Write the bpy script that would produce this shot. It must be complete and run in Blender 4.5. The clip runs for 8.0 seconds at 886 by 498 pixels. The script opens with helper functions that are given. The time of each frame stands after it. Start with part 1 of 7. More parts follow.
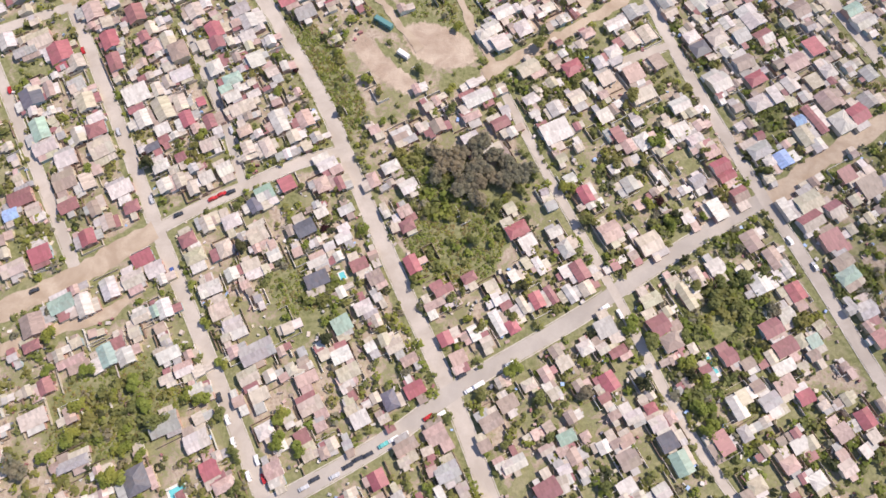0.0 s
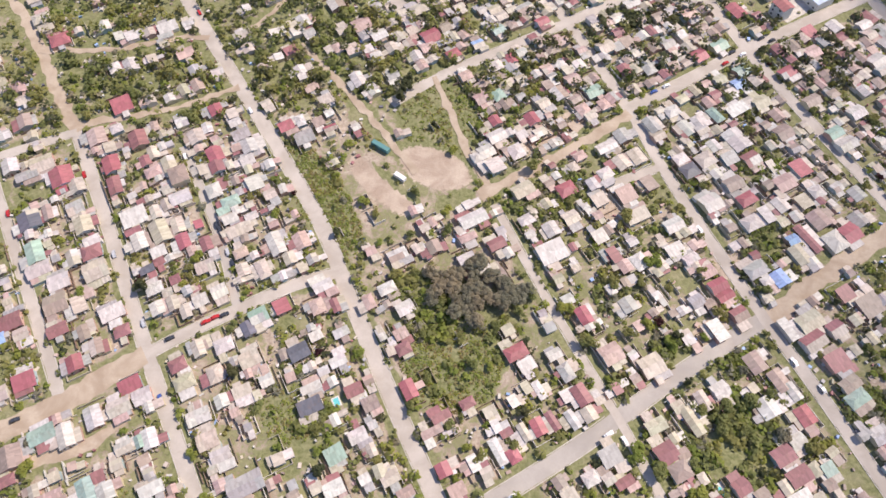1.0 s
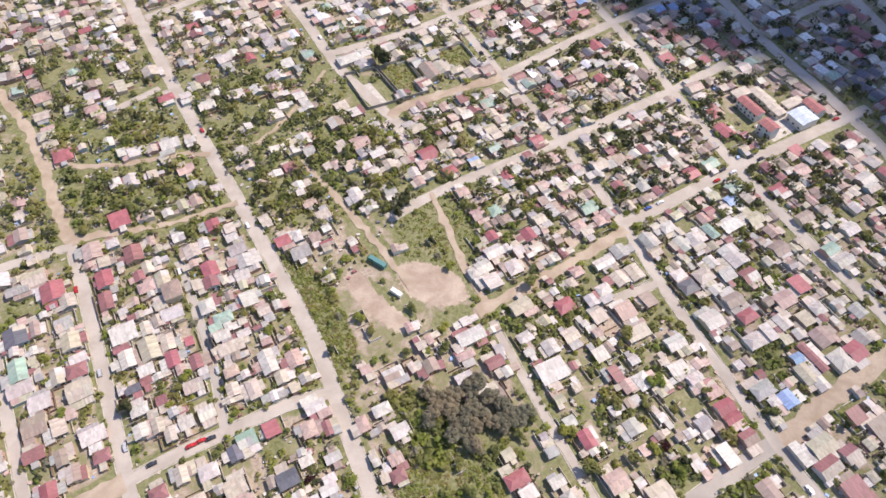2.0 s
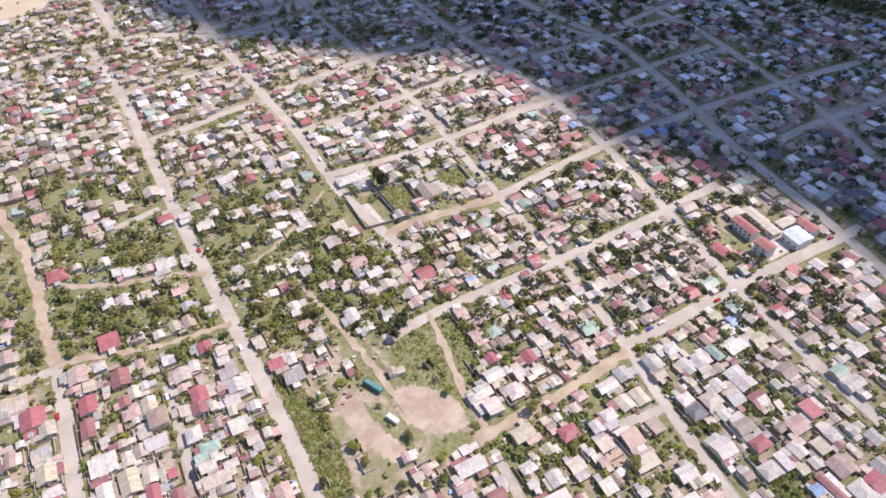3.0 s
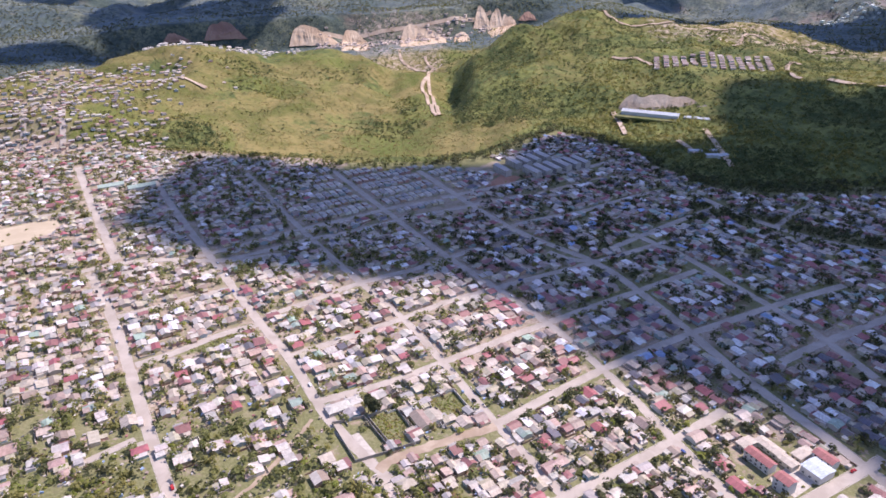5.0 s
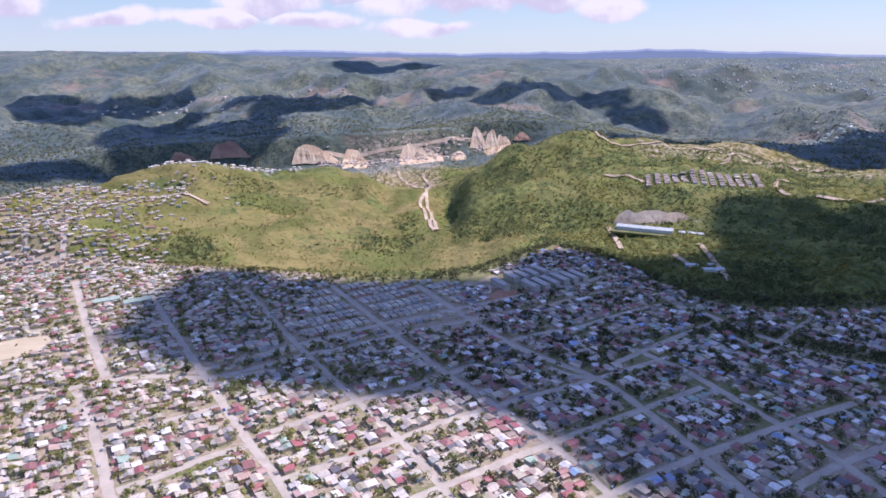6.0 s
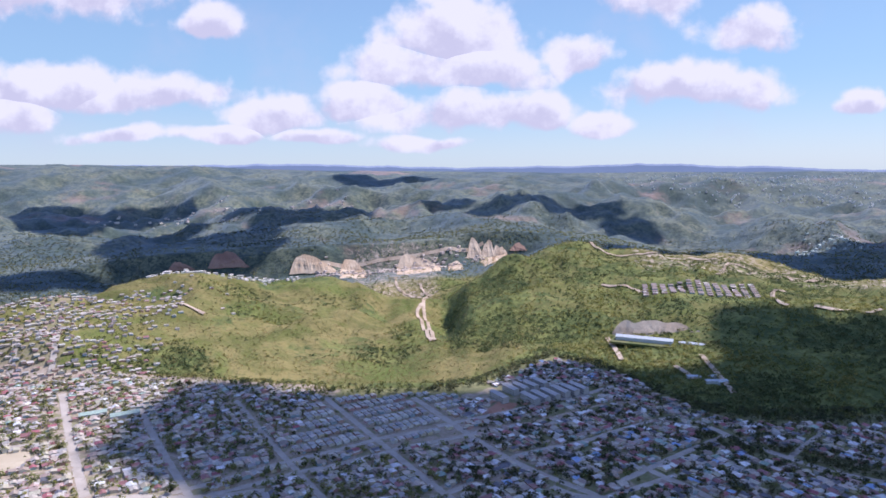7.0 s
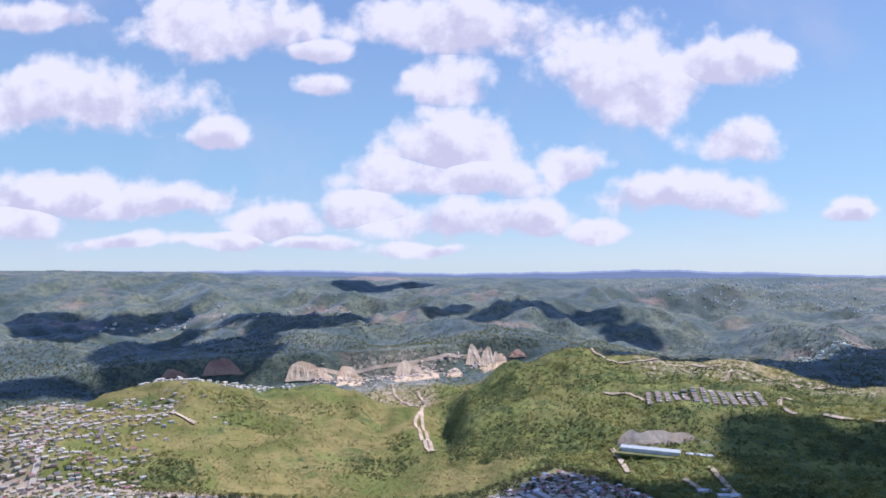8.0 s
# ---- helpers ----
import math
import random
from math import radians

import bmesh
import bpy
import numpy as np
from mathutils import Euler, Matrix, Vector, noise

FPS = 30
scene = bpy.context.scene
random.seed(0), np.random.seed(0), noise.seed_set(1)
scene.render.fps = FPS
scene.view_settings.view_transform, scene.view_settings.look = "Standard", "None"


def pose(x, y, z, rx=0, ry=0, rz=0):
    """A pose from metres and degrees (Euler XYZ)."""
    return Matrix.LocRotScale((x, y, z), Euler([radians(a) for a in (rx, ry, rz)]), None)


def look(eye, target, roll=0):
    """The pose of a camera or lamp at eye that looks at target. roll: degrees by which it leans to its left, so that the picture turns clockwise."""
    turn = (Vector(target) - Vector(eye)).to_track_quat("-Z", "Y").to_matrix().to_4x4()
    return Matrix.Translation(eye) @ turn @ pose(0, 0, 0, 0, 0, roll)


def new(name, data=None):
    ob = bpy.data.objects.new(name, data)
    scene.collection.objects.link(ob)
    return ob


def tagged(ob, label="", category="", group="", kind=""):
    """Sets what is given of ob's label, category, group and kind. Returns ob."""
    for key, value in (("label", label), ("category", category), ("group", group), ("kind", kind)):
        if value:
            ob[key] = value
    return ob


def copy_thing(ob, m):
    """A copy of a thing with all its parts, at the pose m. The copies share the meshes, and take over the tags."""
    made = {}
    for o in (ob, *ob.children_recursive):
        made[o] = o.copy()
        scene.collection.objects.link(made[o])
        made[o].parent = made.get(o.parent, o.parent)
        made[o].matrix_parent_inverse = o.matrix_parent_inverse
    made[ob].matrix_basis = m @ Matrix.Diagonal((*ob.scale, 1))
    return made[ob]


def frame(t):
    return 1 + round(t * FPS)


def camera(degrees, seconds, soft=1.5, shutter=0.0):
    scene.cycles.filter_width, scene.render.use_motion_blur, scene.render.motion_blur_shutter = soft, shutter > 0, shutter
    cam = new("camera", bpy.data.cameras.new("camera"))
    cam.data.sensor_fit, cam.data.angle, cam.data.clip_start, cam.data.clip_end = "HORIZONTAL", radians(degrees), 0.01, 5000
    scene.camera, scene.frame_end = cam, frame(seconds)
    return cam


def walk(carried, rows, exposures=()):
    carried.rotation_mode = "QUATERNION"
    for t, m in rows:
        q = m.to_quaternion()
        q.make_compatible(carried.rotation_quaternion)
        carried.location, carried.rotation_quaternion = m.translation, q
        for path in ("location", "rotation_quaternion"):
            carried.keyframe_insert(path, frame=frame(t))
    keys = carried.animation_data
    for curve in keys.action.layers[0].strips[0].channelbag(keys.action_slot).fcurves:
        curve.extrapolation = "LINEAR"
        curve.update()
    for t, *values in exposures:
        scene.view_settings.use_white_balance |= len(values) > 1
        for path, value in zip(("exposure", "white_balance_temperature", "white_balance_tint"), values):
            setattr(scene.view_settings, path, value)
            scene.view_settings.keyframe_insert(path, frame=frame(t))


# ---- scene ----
cam = camera(66.4, 8.0, soft=1.65)
PATH = [
    (0, (1.626, -3.424, 277.685), (1.583, -2.748, 275.803), -5.9),
    (0.5, (1.274, 0.981, 277.639), (1.244, 1.789, 275.81), -4.6),
    (1, (0.898, 5.337, 277.591), (0.886, 6.291, 275.833), -3.6),
    (1.5, (0.497, 9.542, 277.492), (0.499, 10.619, 275.807), -2.8),
    (1.7, (0.316, 11.189, 277.456), (0.325, 12.317, 275.805), -2.5),
    (2.8, (-0.775, 19.931, 277.03), (-0.73, 21.333, 275.604), -1.6),
    (3, (-0.976, 21.431, 276.998), (-0.926, 22.878, 275.617), -1.5),
    (3.5, (-1.465, 24.933, 276.892), (-1.4, 26.477, 275.623), -1.3),
    (4, (-1.947, 28.232, 276.818), (-1.867, 29.879, 275.685), -1.1),
    (4.2, (-2.119, 29.501, 276.791), (-2.034, 31.183, 275.712), -1.0),
    (5.3, (-2.958, 36.172, 276.458), (-2.846, 38.01, 275.677), -0.8),
    (5.5, (-3.085, 37.296, 276.432), (-2.969, 39.158, 275.713), -0.8),
    (6, (-3.329, 39.857, 276.342), (-3.204, 41.774, 275.785), -0.7),
    (6.5, (-3.541, 41.983, 276.278), (-3.406, 43.936, 275.866), -0.7),
    (7, (-3.746, 43.876, 276.206), (-3.604, 45.856, 275.965), -0.6),
    (7.5, (-3.99, 45.61, 276.155), (-3.843, 47.603, 276.067), -0.6),
    (8, (-4.241, 47.28, 276.137), (-4.09, 49.273, 276.207), -0.6),
]
walk(cam, [(t, look(eye, target, roll)) for t, eye, target, roll in PATH],
     exposures=((0.0, 0.38, 6450, 24), (1.5, 0.39, 6400, 24), (3.5, 0.45, 6200, 29), (5.5, 0.47, 5950, 36), (6.5, 0.44, 5650, 32), (8.0, 0.40, 5600, 26)))

# ---------------------------------------------------------------- light
SUN_EL, SUN_AZ = radians(53), math.atan2(0.92, 0.36)      # azimuth from +y towards +x
TO_SUN = Vector((math.sin(SUN_AZ) * math.cos(SUN_EL), math.cos(SUN_AZ) * math.cos(SUN_EL), math.sin(SUN_EL)))
sun_data = bpy.data.lights.new("sun", "SUN")
sun_data.energy, sun_data.angle, sun_data.color = 4.45, radians(0.53), (1.0, 0.93, 0.75)
sun = new("sun", sun_data)
sun.matrix_world = look((0, 0, 0), -TO_SUN)

SKY_STRENGTH = 0.081
world = bpy.data.worlds.new("sky")
scene.world = world
world.use_nodes = True
wt = world.node_tree
wt.nodes.clear()


class Nodes:
    """Short hand for building node trees."""

    def __init__(self, tree):
        self.tree = tree

    def node(self, kind, **props):
        n = self.tree.nodes.new(kind)
        for key, value in props.items():
            setattr(n, key, value)
        return n

    def put(self, socket, value):
        if hasattr(value, "links"):
            self.tree.links.new(value, socket)
        else:
            socket.default_value = value

    def math(self, op, a, b=0.0, c=0.0, clamp=False):
        n = self.node("ShaderNodeMath", operation=op, use_clamp=clamp)
        for s, v in zip(n.inputs, (a, b, c)):
            self.put(s, v)
        return n.outputs[0]

    def vec(self, op, a, b=(0, 0, 0)):
        n = self.node("ShaderNodeVectorMath", operation=op)
        self.put(n.inputs[0], a)
        self.put(n.inputs[1], b)
        return n.outputs["Value" if op == "DOT_PRODUCT" else "Vector"]

    def noise(self, coord, scale, detail=4.0, rough=0.55, warp=0.0, dims="3D"):
        n = self.node("ShaderNodeTexNoise", noise_dimensions=dims)
        self.put(n.inputs["Vector"], coord)
        n.inputs["Scale"].default_value, n.inputs["Detail"].default_value = scale, detail
        n.inputs["Roughness"].default_value, n.inputs["Distortion"].default_value = rough, warp
        return n.outputs[0]

    def ramp(self, x, lo, hi, a=0.0, b=1.0, smooth=True):
        n = self.node("ShaderNodeMapRange", interpolation_type="SMOOTHSTEP" if smooth else "LINEAR", clamp=True)
        for s, v in zip(n.inputs, (x, lo, hi, a, b)):
            self.put(s, v)
        return n.outputs[0]

    def mix(self, f, a, b, blend="MIX"):
        n = self.node("ShaderNodeMix", data_type="RGBA", blend_type=blend)
        self.put(n.inputs[0], f)
        self.put(n.inputs[6], a if hasattr(a, "links") else (*a, 1))
        self.put(n.inputs[7], b if hasattr(b, "links") else (*b, 1))
        return n.outputs[2]


def build_sky():
    k = Nodes(wt)
    sky = k.node("ShaderNodeTexSky", sky_type="NISHITA", sun_disc=False, sun_elevation=SUN_EL, sun_rotation=SUN_AZ,
                 altitude=300, air_density=1.0, dust_density=0.25, ozone_density=2.0)
    way = k.node("ShaderNodeTexCoord").outputs["Generated"]
    ahead = k.math("MAXIMUM", k.vec("DOT_PRODUCT", way, (0.0757, 0.9971, 0)), 0.05)
    u = k.math("DIVIDE", k.vec("DOT_PRODUCT", way, (0.9971, -0.0757, 0)), ahead)
    up = k.vec("DOT_PRODUCT", way, (0, 0, 1))
    v = k.math("DIVIDE", up, ahead)
    flat = k.node("ShaderNodeCombineXYZ")
    k.put(flat.inputs[0], u)
    k.put(flat.inputs[1], v)
    flat = flat.outputs[0]
    # billows that fray the outlines of the cumulus clouds
    fray = k.noise(flat, 7.0, 7.0, 0.58)
    puffs = []
    for scale in (13.0, 31.0):
        vor = k.node("ShaderNodeTexVoronoi", feature="SMOOTH_F1")
        k.put(vor.inputs["Vector"], flat)
        vor.inputs["Scale"].default_value, vor.inputs["Detail"].default_value, vor.inputs["Smoothness"].default_value = scale, 2.0, 0.35
        puffs.append(k.math("SUBTRACT", 0.42, vor.outputs["Distance"]))
    wob = k.math("ADD", k.math("MULTIPLY", k.math("SUBTRACT", fray, 0.5), 3.4), k.math("ADD", k.math("MULTIPLY", puffs[0], 0.55), k.math("MULTIPLY", puffs[1], 0.4)))
    sway = k.node("ShaderNodeTexNoise")
    k.put(sway.inputs["Vector"], flat)
    sway.inputs["Scale"].default_value, sway.inputs["Detail"].default_value = 5.0, 3.0
    moved = k.vec("ADD", flat, k.vec("MULTIPLY", k.vec("SUBTRACT", sway.outputs["Color"], (0.5, 0.5, 0.5)), (0.075, 0.05, 0)))
    parts = k.node("ShaderNodeSeparateXYZ")
    k.put(parts.inputs[0], moved)
    u0, v0 = parts.outputs[0], parts.outputs[1]
    body, base = None, None
    for cx, cy, rx, ry in CLOUDS:
        du = k.math("MULTIPLY", k.math("SUBTRACT", u0, cx), 1 / rx)
        dv = k.math("MULTIPLY", k.math("SUBTRACT", v0, cy), 1 / ry)
        # flat undersides: the lower half falls off faster
        dl = k.math("MULTIPLY", dv, k.math("ADD", 1.0, k.math("MULTIPLY", k.math("LESS_THAN", dv, 0.0), 0.35)))
        r = k.math("SQRT", k.math("ADD", k.math("MULTIPLY", du, du), k.math("MULTIPLY", dl, dl)))
        m = k.math("SUBTRACT", 1.0, r)
        low = k.math("SUBTRACT", k.math("MULTIPLY", m, 0.25), k.math("MULTIPLY", dv, 0.6))
        if body is None:
            body, base, top = m, low, m
            continue
        mine = k.math("GREATER_THAN", m, top)
        base = k.math("ADD", base, k.math("MULTIPLY", mine, k.math("SUBTRACT", low, base)))
        top = k.math("MAXIMUM", top, m)
        body = k.math("SMOOTH_MAX", body, m, 0.15)
    # the rest of the sky carries a scattered layer of the same clouds
    high = k.vec("MULTIPLY", way, (1, 1, 0))
    over = k.node("ShaderNodeVectorMath", operation="SCALE")
    k.put(over.inputs[0], high)
    k.put(over.inputs["Scale"], k.math("DIVIDE", 1.0, k.math("MAXIMUM", k.math("ADD", up, 0.12), 0.05)))
    layer = k.math("MULTIPLY", k.math("SUBTRACT", k.noise(over.outputs[0], 1.3, 4.0, 0.5), 0.61), 5.0)
    outside = k.math("MAXIMUM", k.ramp(v, 0.42, 0.55), k.math("MAXIMUM", k.ramp(u, 0.7, 0.85), k.ramp(u, -0.7, -0.85)))
    outside = k.math("MAXIMUM", outside, k.math("LESS_THAN", k.vec("DOT_PRODUCT", way, (0.0757, 0.9971, 0)), 0.06))
    body = k.math("ADD", k.math("MULTIPLY", body, k.math("SUBTRACT", 1.0, outside)), k.math("MULTIPLY", layer, outside))
    dens = k.ramp(k.math("ADD", body, k.math("MULTIPLY", wob, 0.58)), -0.30, 0.14)
    dens = k.math("MULTIPLY", dens, k.ramp(up, 0.0, 0.03))
    # light falls on the billows from the right, and leaves the undersides grey
    toward = k.noise(k.vec("ADD", flat, (0.016, 0.022, 0)), 7.0, 7.0, 0.58)
    grey = k.math("ADD", base, k.math("MULTIPLY", k.math("SUBTRACT", toward, fray), 3.0))
    white = k.mix(k.ramp(grey, -0.08, 0.5), CLOUD_WHITE, CLOUD_GREY)
    # the blue pales towards the horizon
    clear = k.mix(k.ramp(up, 0.10, 0.42), (3.6, 6.0, 7.0), (2.6, 4.15, 6.25))
    clear = k.mix(k.ramp(up, 0.40, 0.85), clear, (1.9, 3.1, 6.6))
    clear = k.mix(k.ramp(up, 0.13, 0.0), clear, (5.4, 7.0, 7.0))
    col = k.mix(0.68, sky.outputs[0], clear)
    wisp = k.math("MULTIPLY", k.ramp(k.noise(flat, 4.0, 5.0, 0.6), 0.5, 0.8), 0.35)
    col = k.mix(k.math("MULTIPLY", wisp, k.ramp(up, 0.0, 0.05)), col, CLOUD_GREY)
    col = k.mix(k.math("MULTIPLY", dens, 0.97), col, white)
    back = k.node("ShaderNodeBackground")
    k.put(back.inputs[0], col)
    back.inputs[1].default_value = SKY_STRENGTH
    k.put(k.node("ShaderNodeOutputWorld").inputs[0], back.outputs[0])


def sky_cloud(x, y, rx, ry):
    return ((x - 784) / 1198, (441 - y) / 1198 + 0.035, rx / 1085, ry / 1085)


CLOUD_WHITE, CLOUD_GREY = (8.2, 8.1, 7.8), (5.9, 5.8, 6.3)
CLOUDS = [sky_cloud(*c) for c in (
    (120, 175, 210, 75), (380, 45, 170, 80), (560, 88, 70, 26), (385, 240, 58, 32), (565, 155, 70, 30),
    (815, 45, 200, 70), (790, 145, 100, 60), (1120, 135, 180, 115), (1300, 115, 130, 60), (1300, 255, 85, 45),
    (805, 262, 165, 72), (860, 315, 120, 45), (720, 315, 120, 52), (660, 370, 85, 38), (830, 390, 180, 50), (1200, 352, 170, 48),
    (1015, 300, 75, 42), (938, 393, 70, 42), (1052, 412, 65, 28), (490, 390, 90, 40), (280, 352, 180, 42),
    (100, 335, 150, 46), (40, 382, 70, 42), (1512, 380, 55, 24), (60, 15, 150, 36), (230, 420, 120, 20), (400, 425, 60, 18), (560, 428, 70, 16), (760, 440, 90, 16))]
build_sky()

# ---------------------------------------------------------------- materials


def material(name, rough=0.8, metal=0.0, spec=0.3):
    m = bpy.data.materials.new(name)
    m.use_nodes = True
    k = Nodes(m.node_tree)
    b = m.node_tree.nodes["Principled BSDF"]
    b.inputs["Roughness"].default_value, b.inputs["Metallic"].default_value = rough, metal
    b.inputs["Specular IOR Level"].default_value = spec
    return m, k, b


def bump(k, b, height, strength, distance):
    n = k.node("ShaderNodeBump")
    n.inputs["Strength"].default_value, n.inputs["Distance"].default_value = strength, distance
    k.put(n.inputs["Height"], height)
    k.put(b.inputs["Normal"], n.outputs[0])


def tint_material(name, rough, sheets=False, island=False, dirt=(0.20, 0.13, 0.09), amount=0.5, spec=0.3):
    """Surface whose own colour comes with the mesh, weathered by stains at two scales."""
    m, k, b = material(name, rough, 0.0, spec)
    col = k.node("ShaderNodeAttribute", attribute_name="tint").outputs["Color"]
    pos = k.node("ShaderNodeNewGeometry").outputs["Position"]
    if sheets:
        uv = k.node("ShaderNodeUVMap").outputs[0]
        cell = k.vec("FLOOR", k.vec("MULTIPLY", uv, (1.15, 0.42, 1)))
        wn = k.node("ShaderNodeTexWhiteNoise", noise_dimensions="3D")
        k.put(wn.inputs["Vector"], k.vec("ADD", cell, k.vec("FLOOR", k.vec("MULTIPLY", pos, (0.1, 0.1, 0)))))
        sheet = k.ramp(wn.outputs[0], 0, 1, 0.80, 1.10, False)
        grey = k.node("ShaderNodeCombineXYZ")
        for s in grey.inputs:
            k.put(s, sheet)
        col = k.mix(1.0, col, grey.outputs[0], "MULTIPLY")
    big = k.ramp(k.noise(pos, 0.35, 5.0, 0.65, 0.6), 0.48, 0.72)
    small = k.ramp(k.noise(pos, 2.2, 4.0, 0.6), 0.45, 0.8)
    col = k.mix(k.math("MULTIPLY", big, amount), col, k.mix(0.55, col, dirt))
    col = k.mix(k.math("MULTIPLY", small, amount * 0.6), col, k.mix(0.6, col, dirt))
    k.put(b.inputs["Base Color"], col)
    bump(k, b, k.noise(pos, 5.0, 3.0), 0.25, 0.05)
    return m


ROOF = tint_material("weathered_roof_sheet", 0.55, sheets=True, amount=0.55, spec=0.4)
WALL = tint_material("rendered_wall", 0.9, amount=0.35)
PLAIN = tint_material("painted_surface", 0.6, amount=0.2)
PAINT = tint_material("car_paint", 0.25, amount=0.05, spec=0.5)


def mottled(name, dark, light, scale, rough=0.9, fine=None, bump_d=0.05):
    m, k, b = material(name, rough)
    pos = k.node("ShaderNodeNewGeometry").outputs["Position"]
    col = k.mix(k.ramp(k.noise(pos, scale, 6.0, 0.62, 0.4), 0.32, 0.68), dark, light)
    f = k.noise(pos, fine or scale * 9, 4.0, 0.6)
    col = k.mix(k.ramp(f, 0.35, 0.75, 0.0, 0.35), col, dark)
    k.put(b.inputs["Base Color"], col)
    bump(k, b, f, 0.4, bump_d)
    return m


CONCRETE = mottled("dusty_concrete_road", (0.37, 0.325, 0.275), (0.49, 0.44, 0.385), 0.06, 0.85, 1.2)
ASPHALT = mottled("worn_asphalt", (0.33, 0.30, 0.265), (0.43, 0.39, 0.345), 0.05, 0.9, 1.4)
DIRT = mottled("packed_earth", (0.33, 0.255, 0.185), (0.47, 0.39, 0.30), 0.07, 0.95, 0.8, 0.2)
SAND = mottled("pitch_sand", (0.44, 0.37, 0.26), (0.58, 0.50, 0.37), 0.03, 0.95, 0.4)
CLAY = mottled("pitch_clay", (0.34, 0.17, 0.11), (0.46, 0.26, 0.18), 0.05, 0.95, 0.5)
LAWN = mottled("rough_lawn", (0.09, 0.115, 0.035), (0.20, 0.19, 0.09), 0.06, 0.95, 0.5)
KERB = mottled("kerb_concrete", (0.42, 0.38, 0.33), (0.58, 0.54, 0.48), 0.4)
CLIFF = mottled("bare_cliff_earth", (0.48, 0.35, 0.24), (0.70, 0.57, 0.42), 0.022, 0.95, 0.12, 3.0)
# darker, redder copy of the cliff earth: cloud shade put into its colour
CLIFF_SHADED = mottled("shaded_red_earth", (0.26, 0.15, 0.11), (0.40, 0.26, 0.19), 0.022, 0.95, 0.12, 3.0)
BARK = mottled("bark", (0.07, 0.05, 0.035), (0.16, 0.12, 0.09), 2.0)
RUBBER = mottled("tyre_rubber", (0.015, 0.015, 0.015), (0.03, 0.03, 0.03), 6.0)
# haze put into the far ridge's blue, with a faint glow added
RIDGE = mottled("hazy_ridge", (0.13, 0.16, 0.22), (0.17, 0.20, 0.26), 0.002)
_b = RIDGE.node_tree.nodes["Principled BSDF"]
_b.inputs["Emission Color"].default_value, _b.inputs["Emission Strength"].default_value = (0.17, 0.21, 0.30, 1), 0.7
CLOUDM, _k, _b = material("cloud_white", 1.0)
_b.inputs["Base Color"].default_value = (0.9, 0.9, 0.92, 1)
# see-through cloud, added out of view to dim the sun in the east
SHADE_VEIL, _k, _b = material("added_shade_veil", 1.0)
_b.inputs["Base Color"].default_value, _b.inputs["Alpha"].default_value = (0.9, 0.9, 0.92, 1), 0.09

GLASS, _k, _b = material("window_glass", 0.08, 0.0, 0.5)
_b.inputs["Base Color"].default_value = (0.03, 0.035, 0.04, 1)
WATER, _k, _b = material("pool_water", 0.05, 0.0, 0.5)
_n = _k.noise(_k.node("ShaderNodeNewGeometry").outputs["Position"], 1.5, 3.0)
_k.put(_b.inputs["Base Color"], _k.mix(_n, (0.09, 0.44, 0.47), (0.18, 0.55, 0.56)))
bump(_k, _b, _n, 0.1, 0.05)


def leaf_material(name, dark, light, yellow=0.0):
    m, k, b = material(name, 0.7, 0.0, 0.2)
    geo = k.node("ShaderNodeNewGeometry")
    per = geo.outputs["Random Per Island"]
    obj = k.node("ShaderNodeObjectInfo").outputs["Random"]
    col = k.mix(k.math("ADD", k.math("MULTIPLY", per, 0.7), k.math("MULTIPLY", obj, 0.3)), dark, light)
    patch = k.noise(geo.outputs["Position"], 0.045, 3.0, 0.6)
    col = k.mix(k.ramp(patch, 0.42, 0.66, 0.0, 0.55 + yellow), col, (light[0] * 1.25, light[1] * 1.0, light[2] * 0.9))
    k.put(b.inputs["Base Color"], col)
    glow = k.node("ShaderNodeBsdfTranslucent")
    k.put(glow.inputs[0], col)
    both = k.node("ShaderNodeMixShader")
    both.inputs[0].default_value = 0.52
    k.put(both.inputs[1], b.outputs[0])
    k.put(both.inputs[2], glow.outputs[0])
    k.put(m.node_tree.nodes["Material Output"].inputs[0], both.outputs[0])
    return m


LEAF = leaf_material("garden_leaves", (0.145, 0.175, 0.060), (0.305, 0.325, 0.125))
LEAF_BRIGHT = leaf_material("bright_leaves", (0.18, 0.235, 0.046), (0.34, 0.39, 0.105))
LEAF_GREY = leaf_material("grey_green_leaves", (0.18, 0.185, 0.13), (0.34, 0.33, 0.24))
LEAF_DARK = leaf_material("dark_leaves", (0.055, 0.068, 0.034), (0.12, 0.138, 0.068))
LEAF_PLUM = leaf_material("plum_leaves", (0.03, 0.012, 0.014), (0.075, 0.03, 0.034))
SCRUB = leaf_material("hill_scrub_leaves", (0.13, 0.165, 0.046), (0.28, 0.285, 0.090))
# far leaves bluer than the near scrub, haze put into their colour
FAR_LEAF = leaf_material("far_haze_leaves", (0.080, 0.112, 0.076), (0.175, 0.200, 0.120))
SCRUB_DEEP = leaf_material("gully_tree_leaves", (0.070, 0.104, 0.042), (0.165, 0.195, 0.078))
SCRUB_DRY = leaf_material("dry_scrub_leaves", (0.19, 0.185, 0.07), (0.36, 0.31, 0.15))

